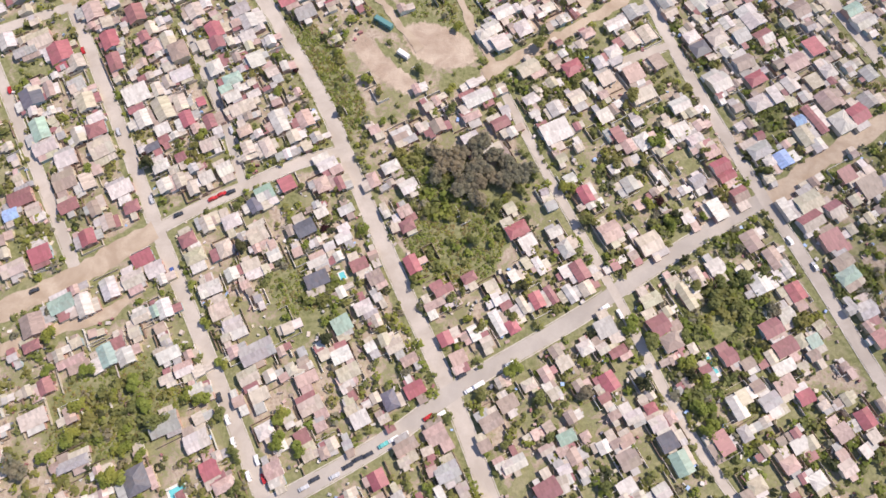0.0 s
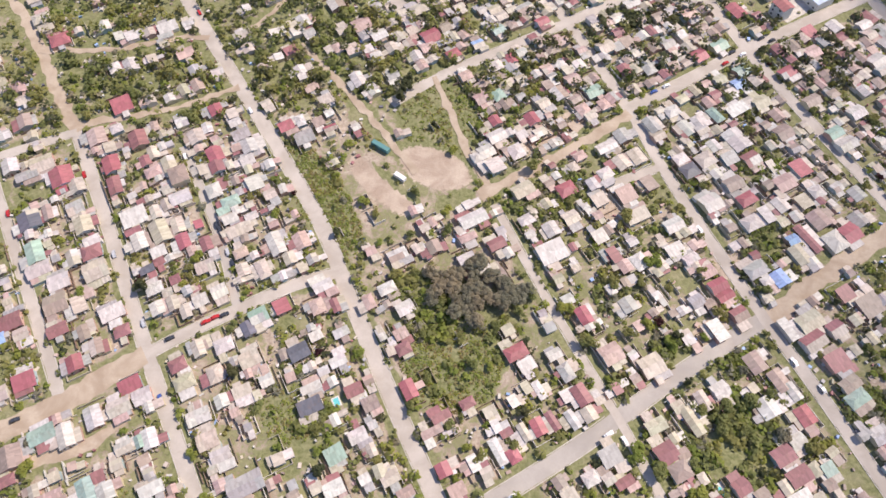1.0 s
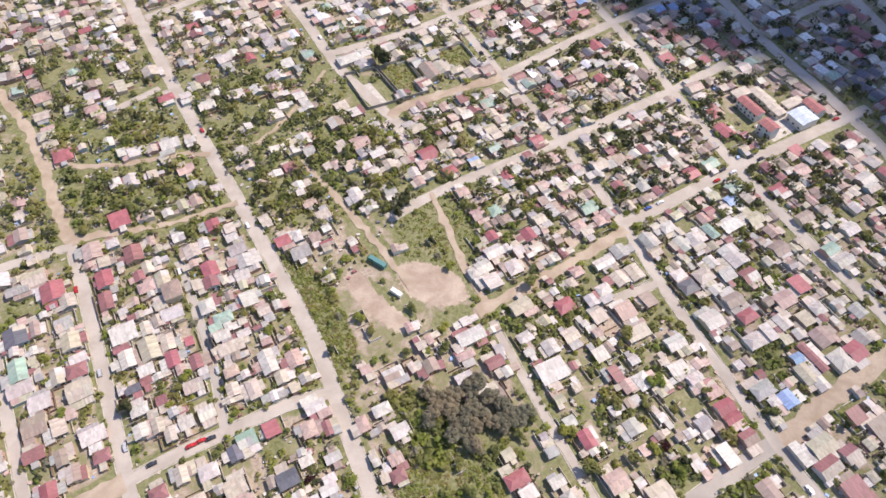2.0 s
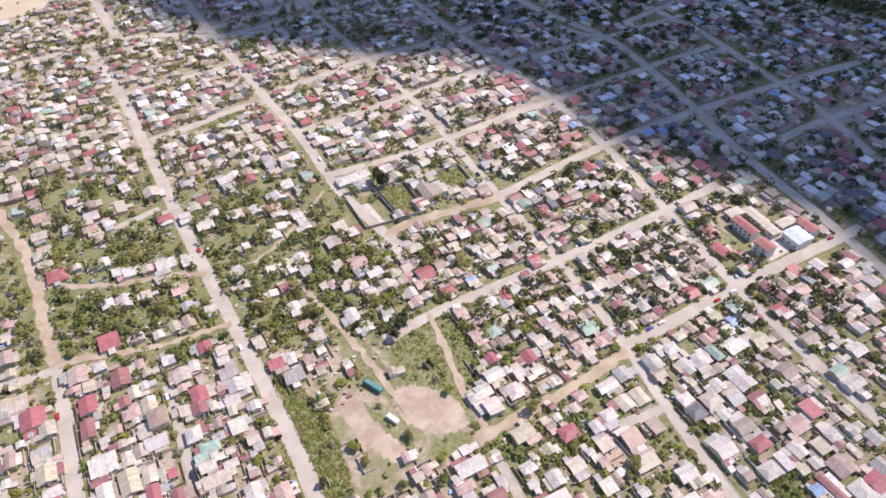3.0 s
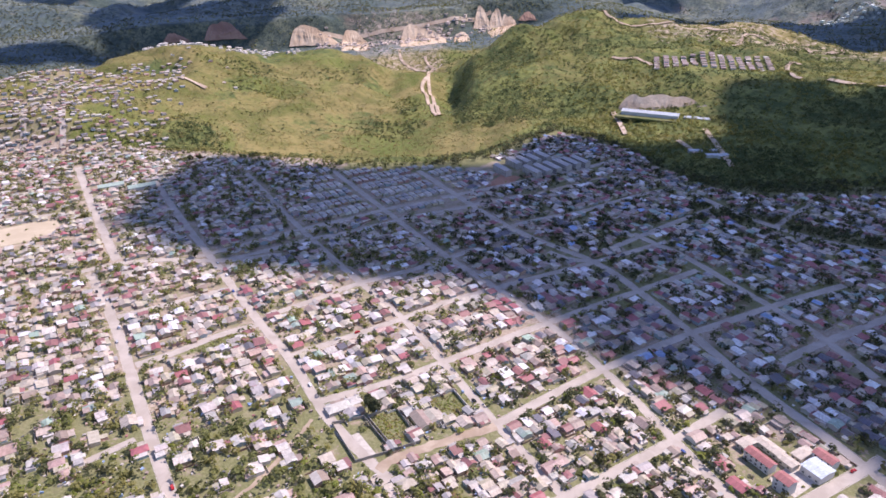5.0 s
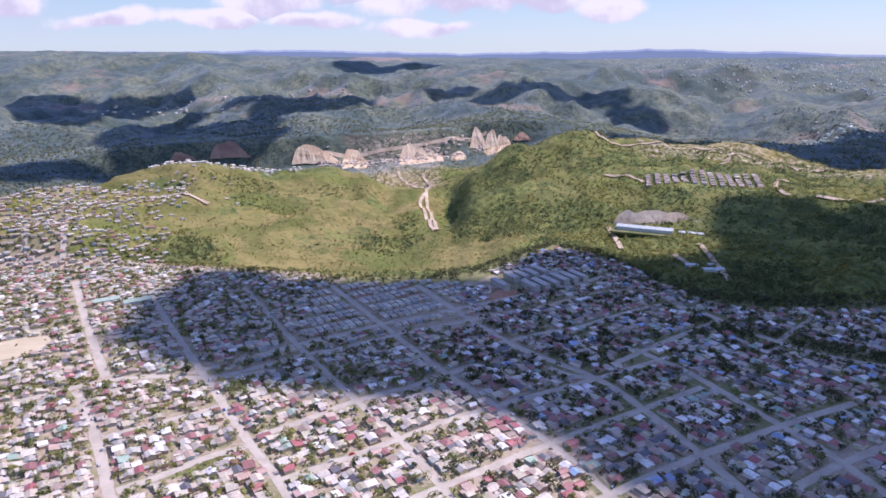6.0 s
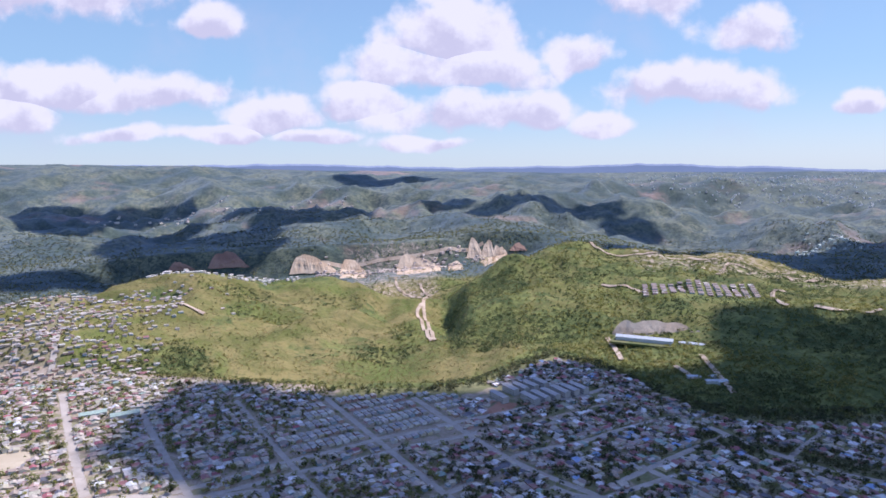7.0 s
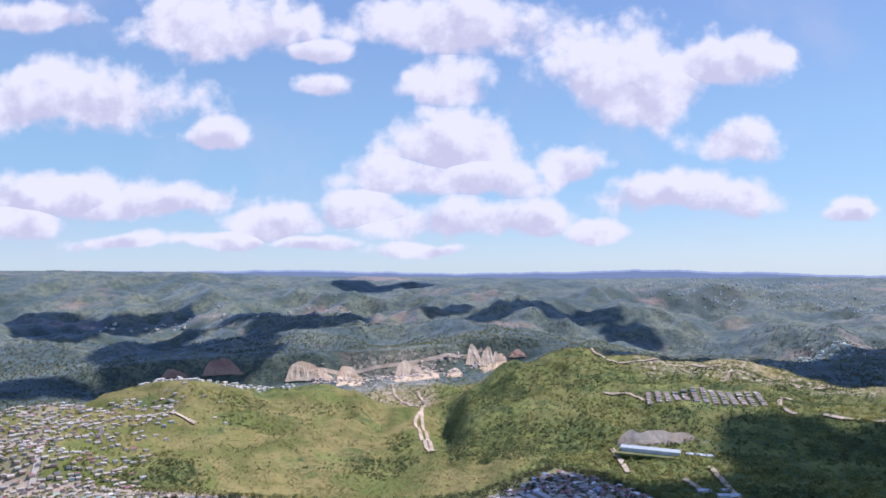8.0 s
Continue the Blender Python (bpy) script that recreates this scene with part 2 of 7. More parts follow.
# the ground sheet: dust, grass, bare earth and scrub, each where the mesh's cover says
GROUND, gk, gb = material("ground_cover", 0.95, 0.0, 0.15)
_pos = gk.node("ShaderNodeNewGeometry").outputs["Position"]
_cover = gk.node("ShaderNodeSeparateColor")
gk.put(_cover.inputs[0], gk.node("ShaderNodeAttribute", attribute_name="cover").outputs["Color"])
_green, _bare, _wood = _cover.outputs[0], _cover.outputs[1], _cover.outputs[2]
_n1 = gk.noise(_pos, 0.07, 5.0, 0.62, 0.5)
_n2 = gk.noise(_pos, 0.55, 5.0, 0.65, 0.3)
_n3 = gk.noise(_pos, 0.011, 5.0, 0.6, 0.8)
_n4 = gk.noise(_pos, 0.0035, 7.0, 0.62, 0.5)
_dust = gk.mix(gk.ramp(_n2, 0.3, 0.7), (0.28, 0.220, 0.165), (0.475, 0.40, 0.325))
_grass = gk.mix(gk.ramp(_n2, 0.3, 0.7), (0.125, 0.138, 0.055), (0.25, 0.245, 0.125))
_grass = gk.mix(gk.ramp(_n1, 0.5, 0.75, 0, 0.7), _grass, (0.32, 0.285, 0.18))
_g = gk.math("ADD", _green, gk.math("MULTIPLY", gk.math("SUBTRACT", gk.math("ADD", gk.math("MULTIPLY", _n1, 0.6), gk.math("MULTIPLY", _n2, 0.4)), 0.5), 2.2))
_col = gk.mix(gk.ramp(_g, 0.4, 0.62), _dust, _grass)
_hill = gk.mix(gk.ramp(_n3, 0.34, 0.62), (0.104, 0.120, 0.028), (0.245, 0.208, 0.078))
_hill = gk.mix(gk.ramp(gk.noise(_pos, 0.0062, 4.0, 0.6, 0.6), 0.5, 0.64, 0, 0.75), _hill, (0.105, 0.150, 0.030))
_hill = gk.mix(gk.ramp(gk.noise(_pos, 0.13, 3.0, 0.65), 0.5, 0.66, 0, 0.6), _hill, (0.062, 0.08, 0.026))
_hill = gk.mix(gk.ramp(gk.noise(_pos, 0.42, 3.0, 0.7), 0.48, 0.62, 0, 0.45), _hill, (0.27, 0.225, 0.12))
_col = gk.mix(gk.ramp(gk.node("ShaderNodeAttribute", attribute_name="hill").outputs["Fac"], 0.3, 0.7), _col, _hill)
# far woods bluer than near ones: haze put into the colour
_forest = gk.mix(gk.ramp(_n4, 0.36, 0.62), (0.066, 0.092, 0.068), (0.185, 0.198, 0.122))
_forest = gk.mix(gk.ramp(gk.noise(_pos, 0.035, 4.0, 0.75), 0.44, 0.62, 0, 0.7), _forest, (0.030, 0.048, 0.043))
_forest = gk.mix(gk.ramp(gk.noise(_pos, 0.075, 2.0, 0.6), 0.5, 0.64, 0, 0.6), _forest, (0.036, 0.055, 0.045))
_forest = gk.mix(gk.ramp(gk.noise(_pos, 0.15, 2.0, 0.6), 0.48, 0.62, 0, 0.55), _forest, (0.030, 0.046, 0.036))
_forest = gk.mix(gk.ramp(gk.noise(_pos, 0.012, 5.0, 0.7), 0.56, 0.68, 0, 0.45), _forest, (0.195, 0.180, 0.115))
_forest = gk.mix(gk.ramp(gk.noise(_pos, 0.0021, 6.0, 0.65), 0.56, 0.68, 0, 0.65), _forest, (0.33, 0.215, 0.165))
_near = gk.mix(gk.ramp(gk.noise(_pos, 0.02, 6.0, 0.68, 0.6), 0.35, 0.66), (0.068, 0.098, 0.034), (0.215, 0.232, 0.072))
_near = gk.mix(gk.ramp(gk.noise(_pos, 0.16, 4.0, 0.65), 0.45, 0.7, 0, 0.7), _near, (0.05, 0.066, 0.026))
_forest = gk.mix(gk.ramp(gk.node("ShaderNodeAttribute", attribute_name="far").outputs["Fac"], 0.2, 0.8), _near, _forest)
_w = gk.math("ADD", _wood, gk.math("MULTIPLY", gk.math("SUBTRACT", gk.math("ADD", gk.math("MULTIPLY", _n3, 0.65), gk.math("MULTIPLY", _n1, 0.35)), 0.5), 2.0))
_col = gk.mix(gk.ramp(_w, 0.42, 0.62), _col, _forest)
_earth = gk.mix(gk.ramp(_n1, 0.3, 0.7), (0.33, 0.25, 0.19), (0.49, 0.405, 0.32))
_b2 = gk.math("ADD", _bare, gk.math("MULTIPLY", gk.math("SUBTRACT", gk.math("ADD", gk.math("MULTIPLY", _n1, 0.5), gk.math("MULTIPLY", _n2, 0.5)), 0.5), 1.9))
_col = gk.mix(gk.ramp(_b2, 0.42, 0.62), _col, _earth)
gk.put(gb.inputs["Base Color"], _col)
# a blue sheen stands in for the haze over the far woods
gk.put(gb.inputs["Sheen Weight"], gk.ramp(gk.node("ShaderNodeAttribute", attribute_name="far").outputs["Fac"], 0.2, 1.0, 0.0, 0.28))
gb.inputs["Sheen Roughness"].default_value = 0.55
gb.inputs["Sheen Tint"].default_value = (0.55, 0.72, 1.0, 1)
bump(gk, gb, gk.math("ADD", _n2, gk.math("MULTIPLY", gk.noise(_pos, 0.03, 5.0, 0.7), gk.math("MULTIPLY", _wood, 14.0))), 0.6, 0.6)

# ---------------------------------------------------------------- the lie of the land
EYE = (-3.7, 43.9)
# height over distance, along eleven bearings
LAND = (
    (-28.8, (0, 930, 1060, 1180, 1300, 1480, 1650, 2250, 2750, 3350, 4000, 4750), (0, 0, 38, 50, 56, 10, -90, 0, 54, 123, 280, 315)),
    (-17.7, (0, 900, 1000, 1130, 1350, 1620, 1880, 2120, 2190, 2700, 3200, 3700, 4200, 4750), (0, 0, -12, 8, 28, 60, -90, -60, 26, 60, 106, 165, 276, 300)),
    (-6.8, (0, 850, 980, 1190, 1390, 1560, 1800, 2092, 2150, 2550, 3000, 3600, 4300, 4750), (0, 0, -42, -22, 0, 36, -85, -46, 36, 70, 126, 154, 246, 262)),
    (-3.4, (0, 850, 960, 1190, 1390, 1530, 1750, 2120, 2180, 2550, 3000, 3600, 4300, 4750), (0, 0, -42, -30, -10, 8, -72, -46, 32, 66, 126, 154, 240, 258)),
    (-0.3, (0, 850, 940, 1100, 1300, 1480, 1700, 2115, 2180, 2600, 3200, 4200, 4750), (0, 0, -40, -42, -35, -18, -60, -42, 34, 55, 132, 215, 252)),
    (4.2, (0, 840, 930, 1080, 1140, 1260, 1500, 1700, 2120, 2190, 2600, 3200, 4200, 4750), (0, 0, -35, -28, -24, -48, -50, -46, -38, 42, 51, 132, 210, 246)),
    (6.6, (0, 850, 930, 1030, 1200, 1400, 1600, 1900, 2165, 2230, 2600, 3200, 4200, 4750), (0, 0, -25, -22, 5, 38, -20, -45, -20, 58, 51, 132, 205, 240)),
    (9.9, (0, 900, 970, 1090, 1250, 1500, 1750, 2165, 2240, 2600, 3100, 4200, 4750), (0, 0, -8, -4, 25, 72, 5, -12, 62, 68, 130, 200, 235)),
    (15.1, (0, 960, 1090, 1250, 1420, 1600, 1850, 2600, 3100, 4200, 4750), (0, 0, -4, 21, 58, 90, 30, 50, 133, 196, 228)),
    (26.0, (0, 840, 960, 1150, 1300, 1480, 1700, 2000, 2500, 3000, 3900, 4750), (0, 0, 10, 34, 49, 59, 60, -20, 7, 70, 158, 224)),
    (37.0, (0, 850, 1000, 1150, 1380, 1600, 1900, 2400, 2900, 3700, 4750), (0, 3, 30, 48, 42, 34, -70, 3, 49, 128, 222)))
EDGE_X = (-900, -557, -366, -282, -224, -115, -84, 48, 98, 162, 222, 268, 295, 308, 343, 398, 531, 900)
EDGE_Y = (960, 950, 955, 935, 910, 880, 855, 850, 868, 935, 985, 940, 895, 827, 742, 716, 705, 640)


def smooth(x):
    x = np.clip(x, 0, 1)
    return x * x * (3 - 2 * x)


def lattice(n, seed):
    return np.random.default_rng(seed).random((n, n))


LATTICE = lattice(256, 5)


def value_noise(x, y):
    xi, yi = np.floor(x).astype(int), np.floor(y).astype(int)
    fx, fy = x - xi, y - yi
    fx, fy = fx * fx * (3 - 2 * fx), fy * fy * (3 - 2 * fy)
    g = LATTICE
    a, b = g[xi % 256, yi % 256], g[(xi + 1) % 256, yi % 256]
    c, d = g[xi % 256, (yi + 1) % 256], g[(xi + 1) % 256, (yi + 1) % 256]
    return (a * (1 - fx) + b * fx) * (1 - fy) + (c * (1 - fx) + d * fx) * fy


def ridged(x, y, size, octaves=5, gain=0.5):
    total, amp, norm = 0.0, 1.0, 0.0
    for i in range(octaves):
        ang = 0.6 * i
        px, py = (x * math.cos(ang) + y * math.sin(ang)) / size + 17.3 * i, (y * math.cos(ang) - x * math.sin(ang)) / size + 9.1 * i
        total = total + amp * (1 - np.abs(2 * value_noise(px, py) - 1))
        norm, amp, size = norm + amp, amp * gain, size * 0.5
    return total / norm - 0.6


def land_height(x, y):
    x, y = np.asarray(x, float), np.asarray(y, float)
    dx, dy = x - EYE[0], y - EYE[1]
    d = np.hypot(dx, dy)
    az = np.degrees(np.arctan2(dx, dy))
    wob = (value_noise(x / 170 + 3, y / 170) - 0.5) * 60 * smooth((d - 1000) / 500) * smooth((2060 - d) / 200)
    cols = np.stack([np.interp(d + wob, ds, zs) for _, ds, zs in LAND])
    bear = np.array([a for a, _, _ in LAND])
    i = np.clip(np.searchsorted(bear, az) - 1, 0, len(bear) - 2)
    f = smooth((az - bear[i]) / (bear[i + 1] - bear[i]))
    flat = cols.reshape(len(bear), -1)
    ii, jj = np.ravel(i), np.arange(flat.shape[1])
    z = (flat[ii, jj] * (1 - np.ravel(f)) + flat[ii + 1, jj] * np.ravel(f)).reshape(d.shape)
    beyond = y - np.interp(x, EDGE_X, EDGE_Y)
    amp = np.interp(d, (1900, 2210, 2520, 3000, 3600, 4200, 4800), (0, 16, 215, 340, 290, 125, 14))
    near = np.interp(d, (950, 1150, 1500, 1800, 2300), (0, 24, 44, 26, 0))
    relief = ((ridged(x + 0.35 * y, 0.8 * y, 620.0, 4, 0.42) - 0.12) * 0.62 + (ridged(x - 0.5 * y, 0.7 * y, 250.0, 4, 0.45) - 0.1) * 0.34) * amp + ridged(x + 300, y, 230.0, 4) * near
    spurs = ridged(x - 140, y + 60, 190.0, 4, 0.55) * np.interp(d, (2230, 2500, 3200, 4300, 4800), (0, 38, 52, 40, 6))
    spurs = spurs + ridged(x + 120, 0.8 * y, 105.0, 3) * np.interp(d, (980, 1150, 1500, 1800, 2050), (0, 15, 33, 20, 0))
    z = z + relief + spurs
    away = np.maximum(smooth(np.maximum(np.abs(az) - 60, 0) / 40), 0)
    z = z * (1 - away) + 60 * smooth((d - 900) / 3000) * away
    return z * smooth(beyond / 70) * (d > 300) + (1 - smooth(beyond / 70)) * 0.0


# ---------------------------------------------------------------- streets
STREETS = {
    "road_long": (6.8, "concrete", [(22, -42), (10, -6), (-4, 36), (-26, 87), (-49, 147), (-57, 170), (-75, 205), (-107, 264), (-138, 319), (-169, 378), (-233, 502), (-265, 555), (-285, 586)]),
    "road_far": (7.5, "concrete", [(-271, 612), (-334, 725), (-421, 893)]),
    "road_west": (6.0, "concrete", [(-64, -34), (-90, 23), (-119, 84), (-133, 113), (-161, 176), (-190, 237)]),
    "lane_west": (6.0, "earth", [(-190, 237), (-208, 267), (-225, 300), (-244, 332), (-275, 368)]),
    "road_outer": (5.0, "concrete", [(-165, 91), (-188, 136), (-219, 194), (-240, 235)]),
    "alley": (3.8, "asphalt", [(-95, 132), (-105, 164), (-119, 196), (-132, 224)]),
    "cross_west": (5.6, "concrete", [(-49, 147), (-72, 141), (-95, 130), (-115, 121), (-133, 111)]),
    "earth_strip": (10.0, "earth", [(-133, 111), (-147, 103), (-163, 92), (-190, 80), (-225, 62)]),
    "earth_lane": (5.0, "earth", [(-205, 55), (-180, 65), (-150, 72), (-135, 85)]),
    "cross_near": (6.9, "asphalt", [(-110, -22), (-70, -4), (-26, 18), (-4, 35), (45, 60), (70, 75), (96, 91), (137, 113)]),
    "cross_near_east": (8.0, "earth", [(137, 113), (165, 130), (199, 149), (260, 180)]),
    "road_east": (5.2, "concrete", [(192, -30), (169, 29), (150, 82), (137, 113), (111, 187), (100, 230), (76, 299), (49, 354), (22, 419), (-7, 487), (-49, 556), (-113, 674), (-198, 846)]),
    "road_mid": (3.6, "concrete", [(112, -25), (91, 10), (74, 53), (68, 72), (47, 120), (25, 179)]),
    "road_second": (5.8, "concrete", [(235, 100), (210, 168), (191, 213), (169, 270), (150, 336), (129, 407), (101, 474), (72, 526), (29, 598), (-17, 693), (-91, 845)]),
    "road_field": (6.2, "concrete", [(-18, 318), (-50, 362), (-65, 389), (-88, 440), (-126, 501), (-179, 600), (-236, 700), (-303, 828)]),
    "road_third": (6.8, "concrete", [(262, 250), (248, 310), (218, 390), (207, 440), (190, 506), (168, 569), (126, 615), (95, 660), (60, 735), (15, 835)]),
    "cross_c": (6.0, "concrete", [(-25, 245), (4, 264), (76, 297), (150, 336), (191, 360)]),
    "cross_d": (6.6, "concrete", [(100, 234), (133, 250), (169, 270), (202, 285), (262, 312)]),
    "earth_middle": (6.0, "earth", [(18, 184), (47, 199), (73, 213), (99, 230)]),
    "cross_small": (4.5, "concrete", [(70, 182), (109, 196)]),
    "earth_e": (7.0, "earth", [(-24, 325), (-14, 336), (47, 357)]),
    "field_top": (5.0, "concrete", [(-520, 706), (-425, 722), (-345, 740)]),
    "field_low": (4.0, "earth", [(-480, 628), (-394, 650), (-308, 673)]),
    "cross_e": (6.0, "concrete", [(47, 358), (118, 404), (192, 442), (249, 465), (290, 483), (360, 508)]),
    "cross_f": (6.0, "concrete", [(-65, 389), (-18, 405), (23, 428), (67, 452), (114, 477), (166, 503), (250, 545)]),
    "cross_g": (5.8, "concrete", [(-88, 443), (-52, 462), (-7, 487), (28, 510), (73, 530), (129, 553), (180, 575), (245, 605)]),
    "cross_h": (6.5, "concrete", [(-196, 440), (-169, 456), (-148, 474), (-118, 488)]),
    "cross_i": (6.0, "concrete", [(-233, 508), (-190, 529), (-152, 549)]),
    "cross_j": (6.0, "concrete", [(-116, 499), (-82, 520), (-46, 548), (10, 572), (60, 605)]),
    "cross_k": (7.0, "concrete", [(-420, 530), (-352, 556), (-309, 582), (-268, 606), (-224, 610), (-179, 600), (-120, 610)]),
    "road_fourth": (6.5, "concrete", [(219, 626), (232, 601), (246, 582), (261, 542), (272, 506), (285, 474), (298, 432), (305, 384)]),
    "cross_l": (6.0, "concrete", [(-217, 601), (-172, 627), (-144, 645), (-108, 668), (-71, 685), (-39, 703), (-18, 717), (38, 734)]),
    "cross_l_low": (6.0, "concrete", [(-167, 605), (-134, 620), (-97, 643), (-63, 654), (-12, 681), (-1, 690), (48, 704), (80, 720)]),
    "cross_m": (7.0, "concrete", [(38, 741), (85, 760), (135, 783), (173, 803), (220, 822), (268, 852)]),
    "cross_n": (5.0, "earth", [(81, 725), (151, 744), (192, 769), (239, 790)]),
    "cross_o": (5.5, "concrete", [(101, 654), (139, 673), (177, 682), (225, 710), (267, 732), (304, 743)]),
    "cross_p": (6.0, "concrete", [(193, 599), (244, 633), (298, 667), (336, 689)]),
    "cross_q": (6.0, "concrete", [(253, 407), (290, 426), (323, 439), (368, 458)]),
    "cross_r": (6.5, "concrete", [(128, 593), (144, 574), (169, 570)]),
    "canal_road": (7.5, "concrete", [(317, 727), (330, 695), (344, 662), (365, 623), (385, 599), (399, 586), (422, 571), (446, 560)]),
    "canal_lane": (5.0, "concrete", [(362, 628), (394, 654), (427, 679)]),
    "lane_cross": (5.0, "concrete", [(-190, 237), (-210, 230), (-240, 219)]),
    "lane_north": (4.0, "earth", [(-190, 242), (-143, 248), (-107, 262)]),
    "lane_upper": (4.0, "earth", [(-225, 298), (-177, 294), (-146, 303), (-128, 300)]),
    "lane_top": (4.5, "concrete", [(-205, 335), (-170, 362)]),
    "footpath": (3.5, "earth", [(-12, 200), (-25, 220), (-40, 243), (-59, 271), (-75, 292)]),
    "hill_path": (3.0, "earth", [(-104, 306), (-94, 315), (-78, 345), (-66, 372)]),
    "bank_path": (4.0, "earth", [(22, 190), (12, 215), (6, 240), (-2, 262)]),
}
SURFACE = {"concrete": (CONCRETE, "dusty pale concrete street with raised kerbs"), "asphalt": (ASPHALT, "worn grey asphalt street with raised kerbs"),
           "earth": (DIRT, "unpaved lane of packed tan earth")}


def resample(points, step):
    """A polyline rounded at its corners and cut into even steps."""
    p = np.array(points, float)
    for _ in range(2):
        q = np.empty((2 * len(p), 2))
        q[0], q[-1] = p[0], p[-1]
        q[1:-1:2] = 0.75 * p[:-1] + 0.25 * p[1:]
        q[2::2] = 0.25 * p[:-1] + 0.75 * p[1:]
        p = q
    s = np.concatenate([[0], np.cumsum(np.hypot(*np.diff(p, axis=0).T))])
    n = max(2, int(s[-1] / step) + 1)
    t = np.linspace(0, s[-1], n)
    return np.stack([np.interp(t, s, p[:, 0]), np.interp(t, s, p[:, 1])], 1)


LINES = {name: (w, resample(pts, 4.0)) for name, (w, _, pts) in STREETS.items()}
ROAD_PTS = np.concatenate([pl for w, pl in LINES.values()])
ROAD_HALF = np.concatenate([np.full(len(pl), w / 2) for w, pl in LINES.values()])
ROAD_CELL = {}
for _i, (_x, _y) in enumerate(ROAD_PTS):
    ROAD_CELL.setdefault((int(_x // 16), int(_y // 16)), []).append(_i)


def road_gap(x, y):
    """Metres from a place to the nearest street's edge (16 at most)."""
    best, cx, cy = 16.0, int(x // 16), int(y // 16)
    for i in (-1, 0, 1):
        for j in (-1, 0, 1):
            for n in ROAD_CELL.get((cx + i, cy + j), ()):
                best = min(best, math.hypot(ROAD_PTS[n][0] - x, ROAD_PTS[n][1] - y) - ROAD_HALF[n])
    return best


def mesh_object(name, verts, faces, mat, parent=None):
    me = bpy.data.meshes.new(name)
    me.from_pydata(verts, [], faces)
    if mat:
        me.materials.append(mat)
    ob = new(name, me)
    if parent:
        ob.parent = parent
    return ob


def street(name):
    width, kind, _ = STREETS[name]
    w, p = LINES[name]
    t = np.gradient(p, axis=0)
    t /= np.hypot(t[:, 0], t[:, 1])[:, None]
    nrm = np.stack([-t[:, 1], t[:, 0]], 1)
    lift = 0.05 + 0.004 * list(STREETS).index(name)
    mat, label = SURFACE[kind]
    rng = np.random.default_rng(len(name) * 7 + int(abs(p[0, 0])))
    rough = 0.7 if kind == "earth" else 0.12
    left = p + nrm * (w / 2 + rng.normal(0, rough, (len(p), 1)))
    right = p - nrm * (w / 2 + rng.normal(0, rough, (len(p), 1)))
    verts, faces = [], []
    for l, r in zip(left, right):
        verts += [(*l, lift), (*r, lift)]
    faces = [(2 * i + 1, 2 * i + 3, 2 * i + 2, 2 * i) for i in range(len(p) - 1)]
    road = tagged(mesh_object("road", verts, faces, mat), label, "street", kind="structure")
    if kind == "earth":
        return road
    # raised kerbs, broken where another street runs in
    for side in (1, -1):
        verts, faces = [], []
        for i in range(len(p) - 1):
            mid = (p[i] + p[i + 1]) / 2 + nrm[i] * side * (w / 2 + 0.4)
            inside = False
            for other, (ow, op) in LINES.items():
                if other != name and np.min(np.hypot(*(op - mid).T)) < ow / 2 + 2.0:
                    inside = True
                    break
            if inside:
                continue
            b = len(verts)
            for q in (i, i + 1):
                for off, z in ((0, 0.0), (0, 0.17), (0.35, 0.17), (0.35, 0.0)):
                    e = p[q] + nrm[q] * side * (w / 2 + 0.1 + off)
                    verts.append((*e, z + 0.01))
            faces += [(b + j, b + j + 1, b + j + 5, b + j + 4) for j in range(3)]
        if faces:
            mesh_object("kerb", verts, faces, KERB, road)
    return road


# ---------------------------------------------------------------- ground
# ellipses of (x, y, half width, half depth, turn in degrees, amount)
GREENS = ((-71.2, 62.4, 12, 9, 25, 0.85), (-57.6, 69, 12, 9, 25, 0.85), (-86.2, 49.2, 12, 9, 25, 0.85), (0, 112, 26, 34, 20, 0.9), (-60, 190, 13, 40, 28, 0.8), (-140, 34, 34, 22, 20, 0.9), (112, 48, 14, 34, 22, 0.8), (118, 78, 26, 14, 28, 0.6),
          (-196, 112, 22, 14, 24, 0.8), (-66, 82, 20, 14, 28, 0.7), (-205, 200, 10, 9, 24, 0.9), (-150, 275, 60, 26, 10, 0.65), (-60, 300, 34, 50, 25, 0.6),
          (0, 235, 24, 34, 10, 0.9), (-200, 320, 46, 40, 10, 0.6), (95, 140, 20, 24, 22, 0.6), (-78, 132, 8, 16, 24, 0.9), (30, 380, 16, 12, 28, 0.8),
          (-150, 465, 22, 10, 28, 0.9), (-16, 362, 14, 16, 27, 1.0), (18, 379, 16, 12, 27, 1.0), (-36, 348, 14, 18, 27, 0.75), (130, 300, 16, 14, 28, 0.7), (210, 240, 26, 16, 28, 0.5), (-330, 600, 40, 12, 10, 0.7))
BARES = ((-3, 202, 21, 12, -32, 0.78), (-30, 194, 25, 8.5, -49, 0.72), (-430, 590, 40, 12, 8, 1.0),
         (170, 45, 12, 12, 0, 0.3), (80, 175, 14, 10, 0, 0.6), (88, 28, 12, 10, 0, 0.5), (128, 140, 12, 9, 0, 0.6), (-160, 395, 14, 18, 0, 0.6),
         (115, 108, 14, 8, 28, 0.6), (60, 222, 26, 7, 28, 0.9), (155, 118, 12, 8, 28, 0.7))


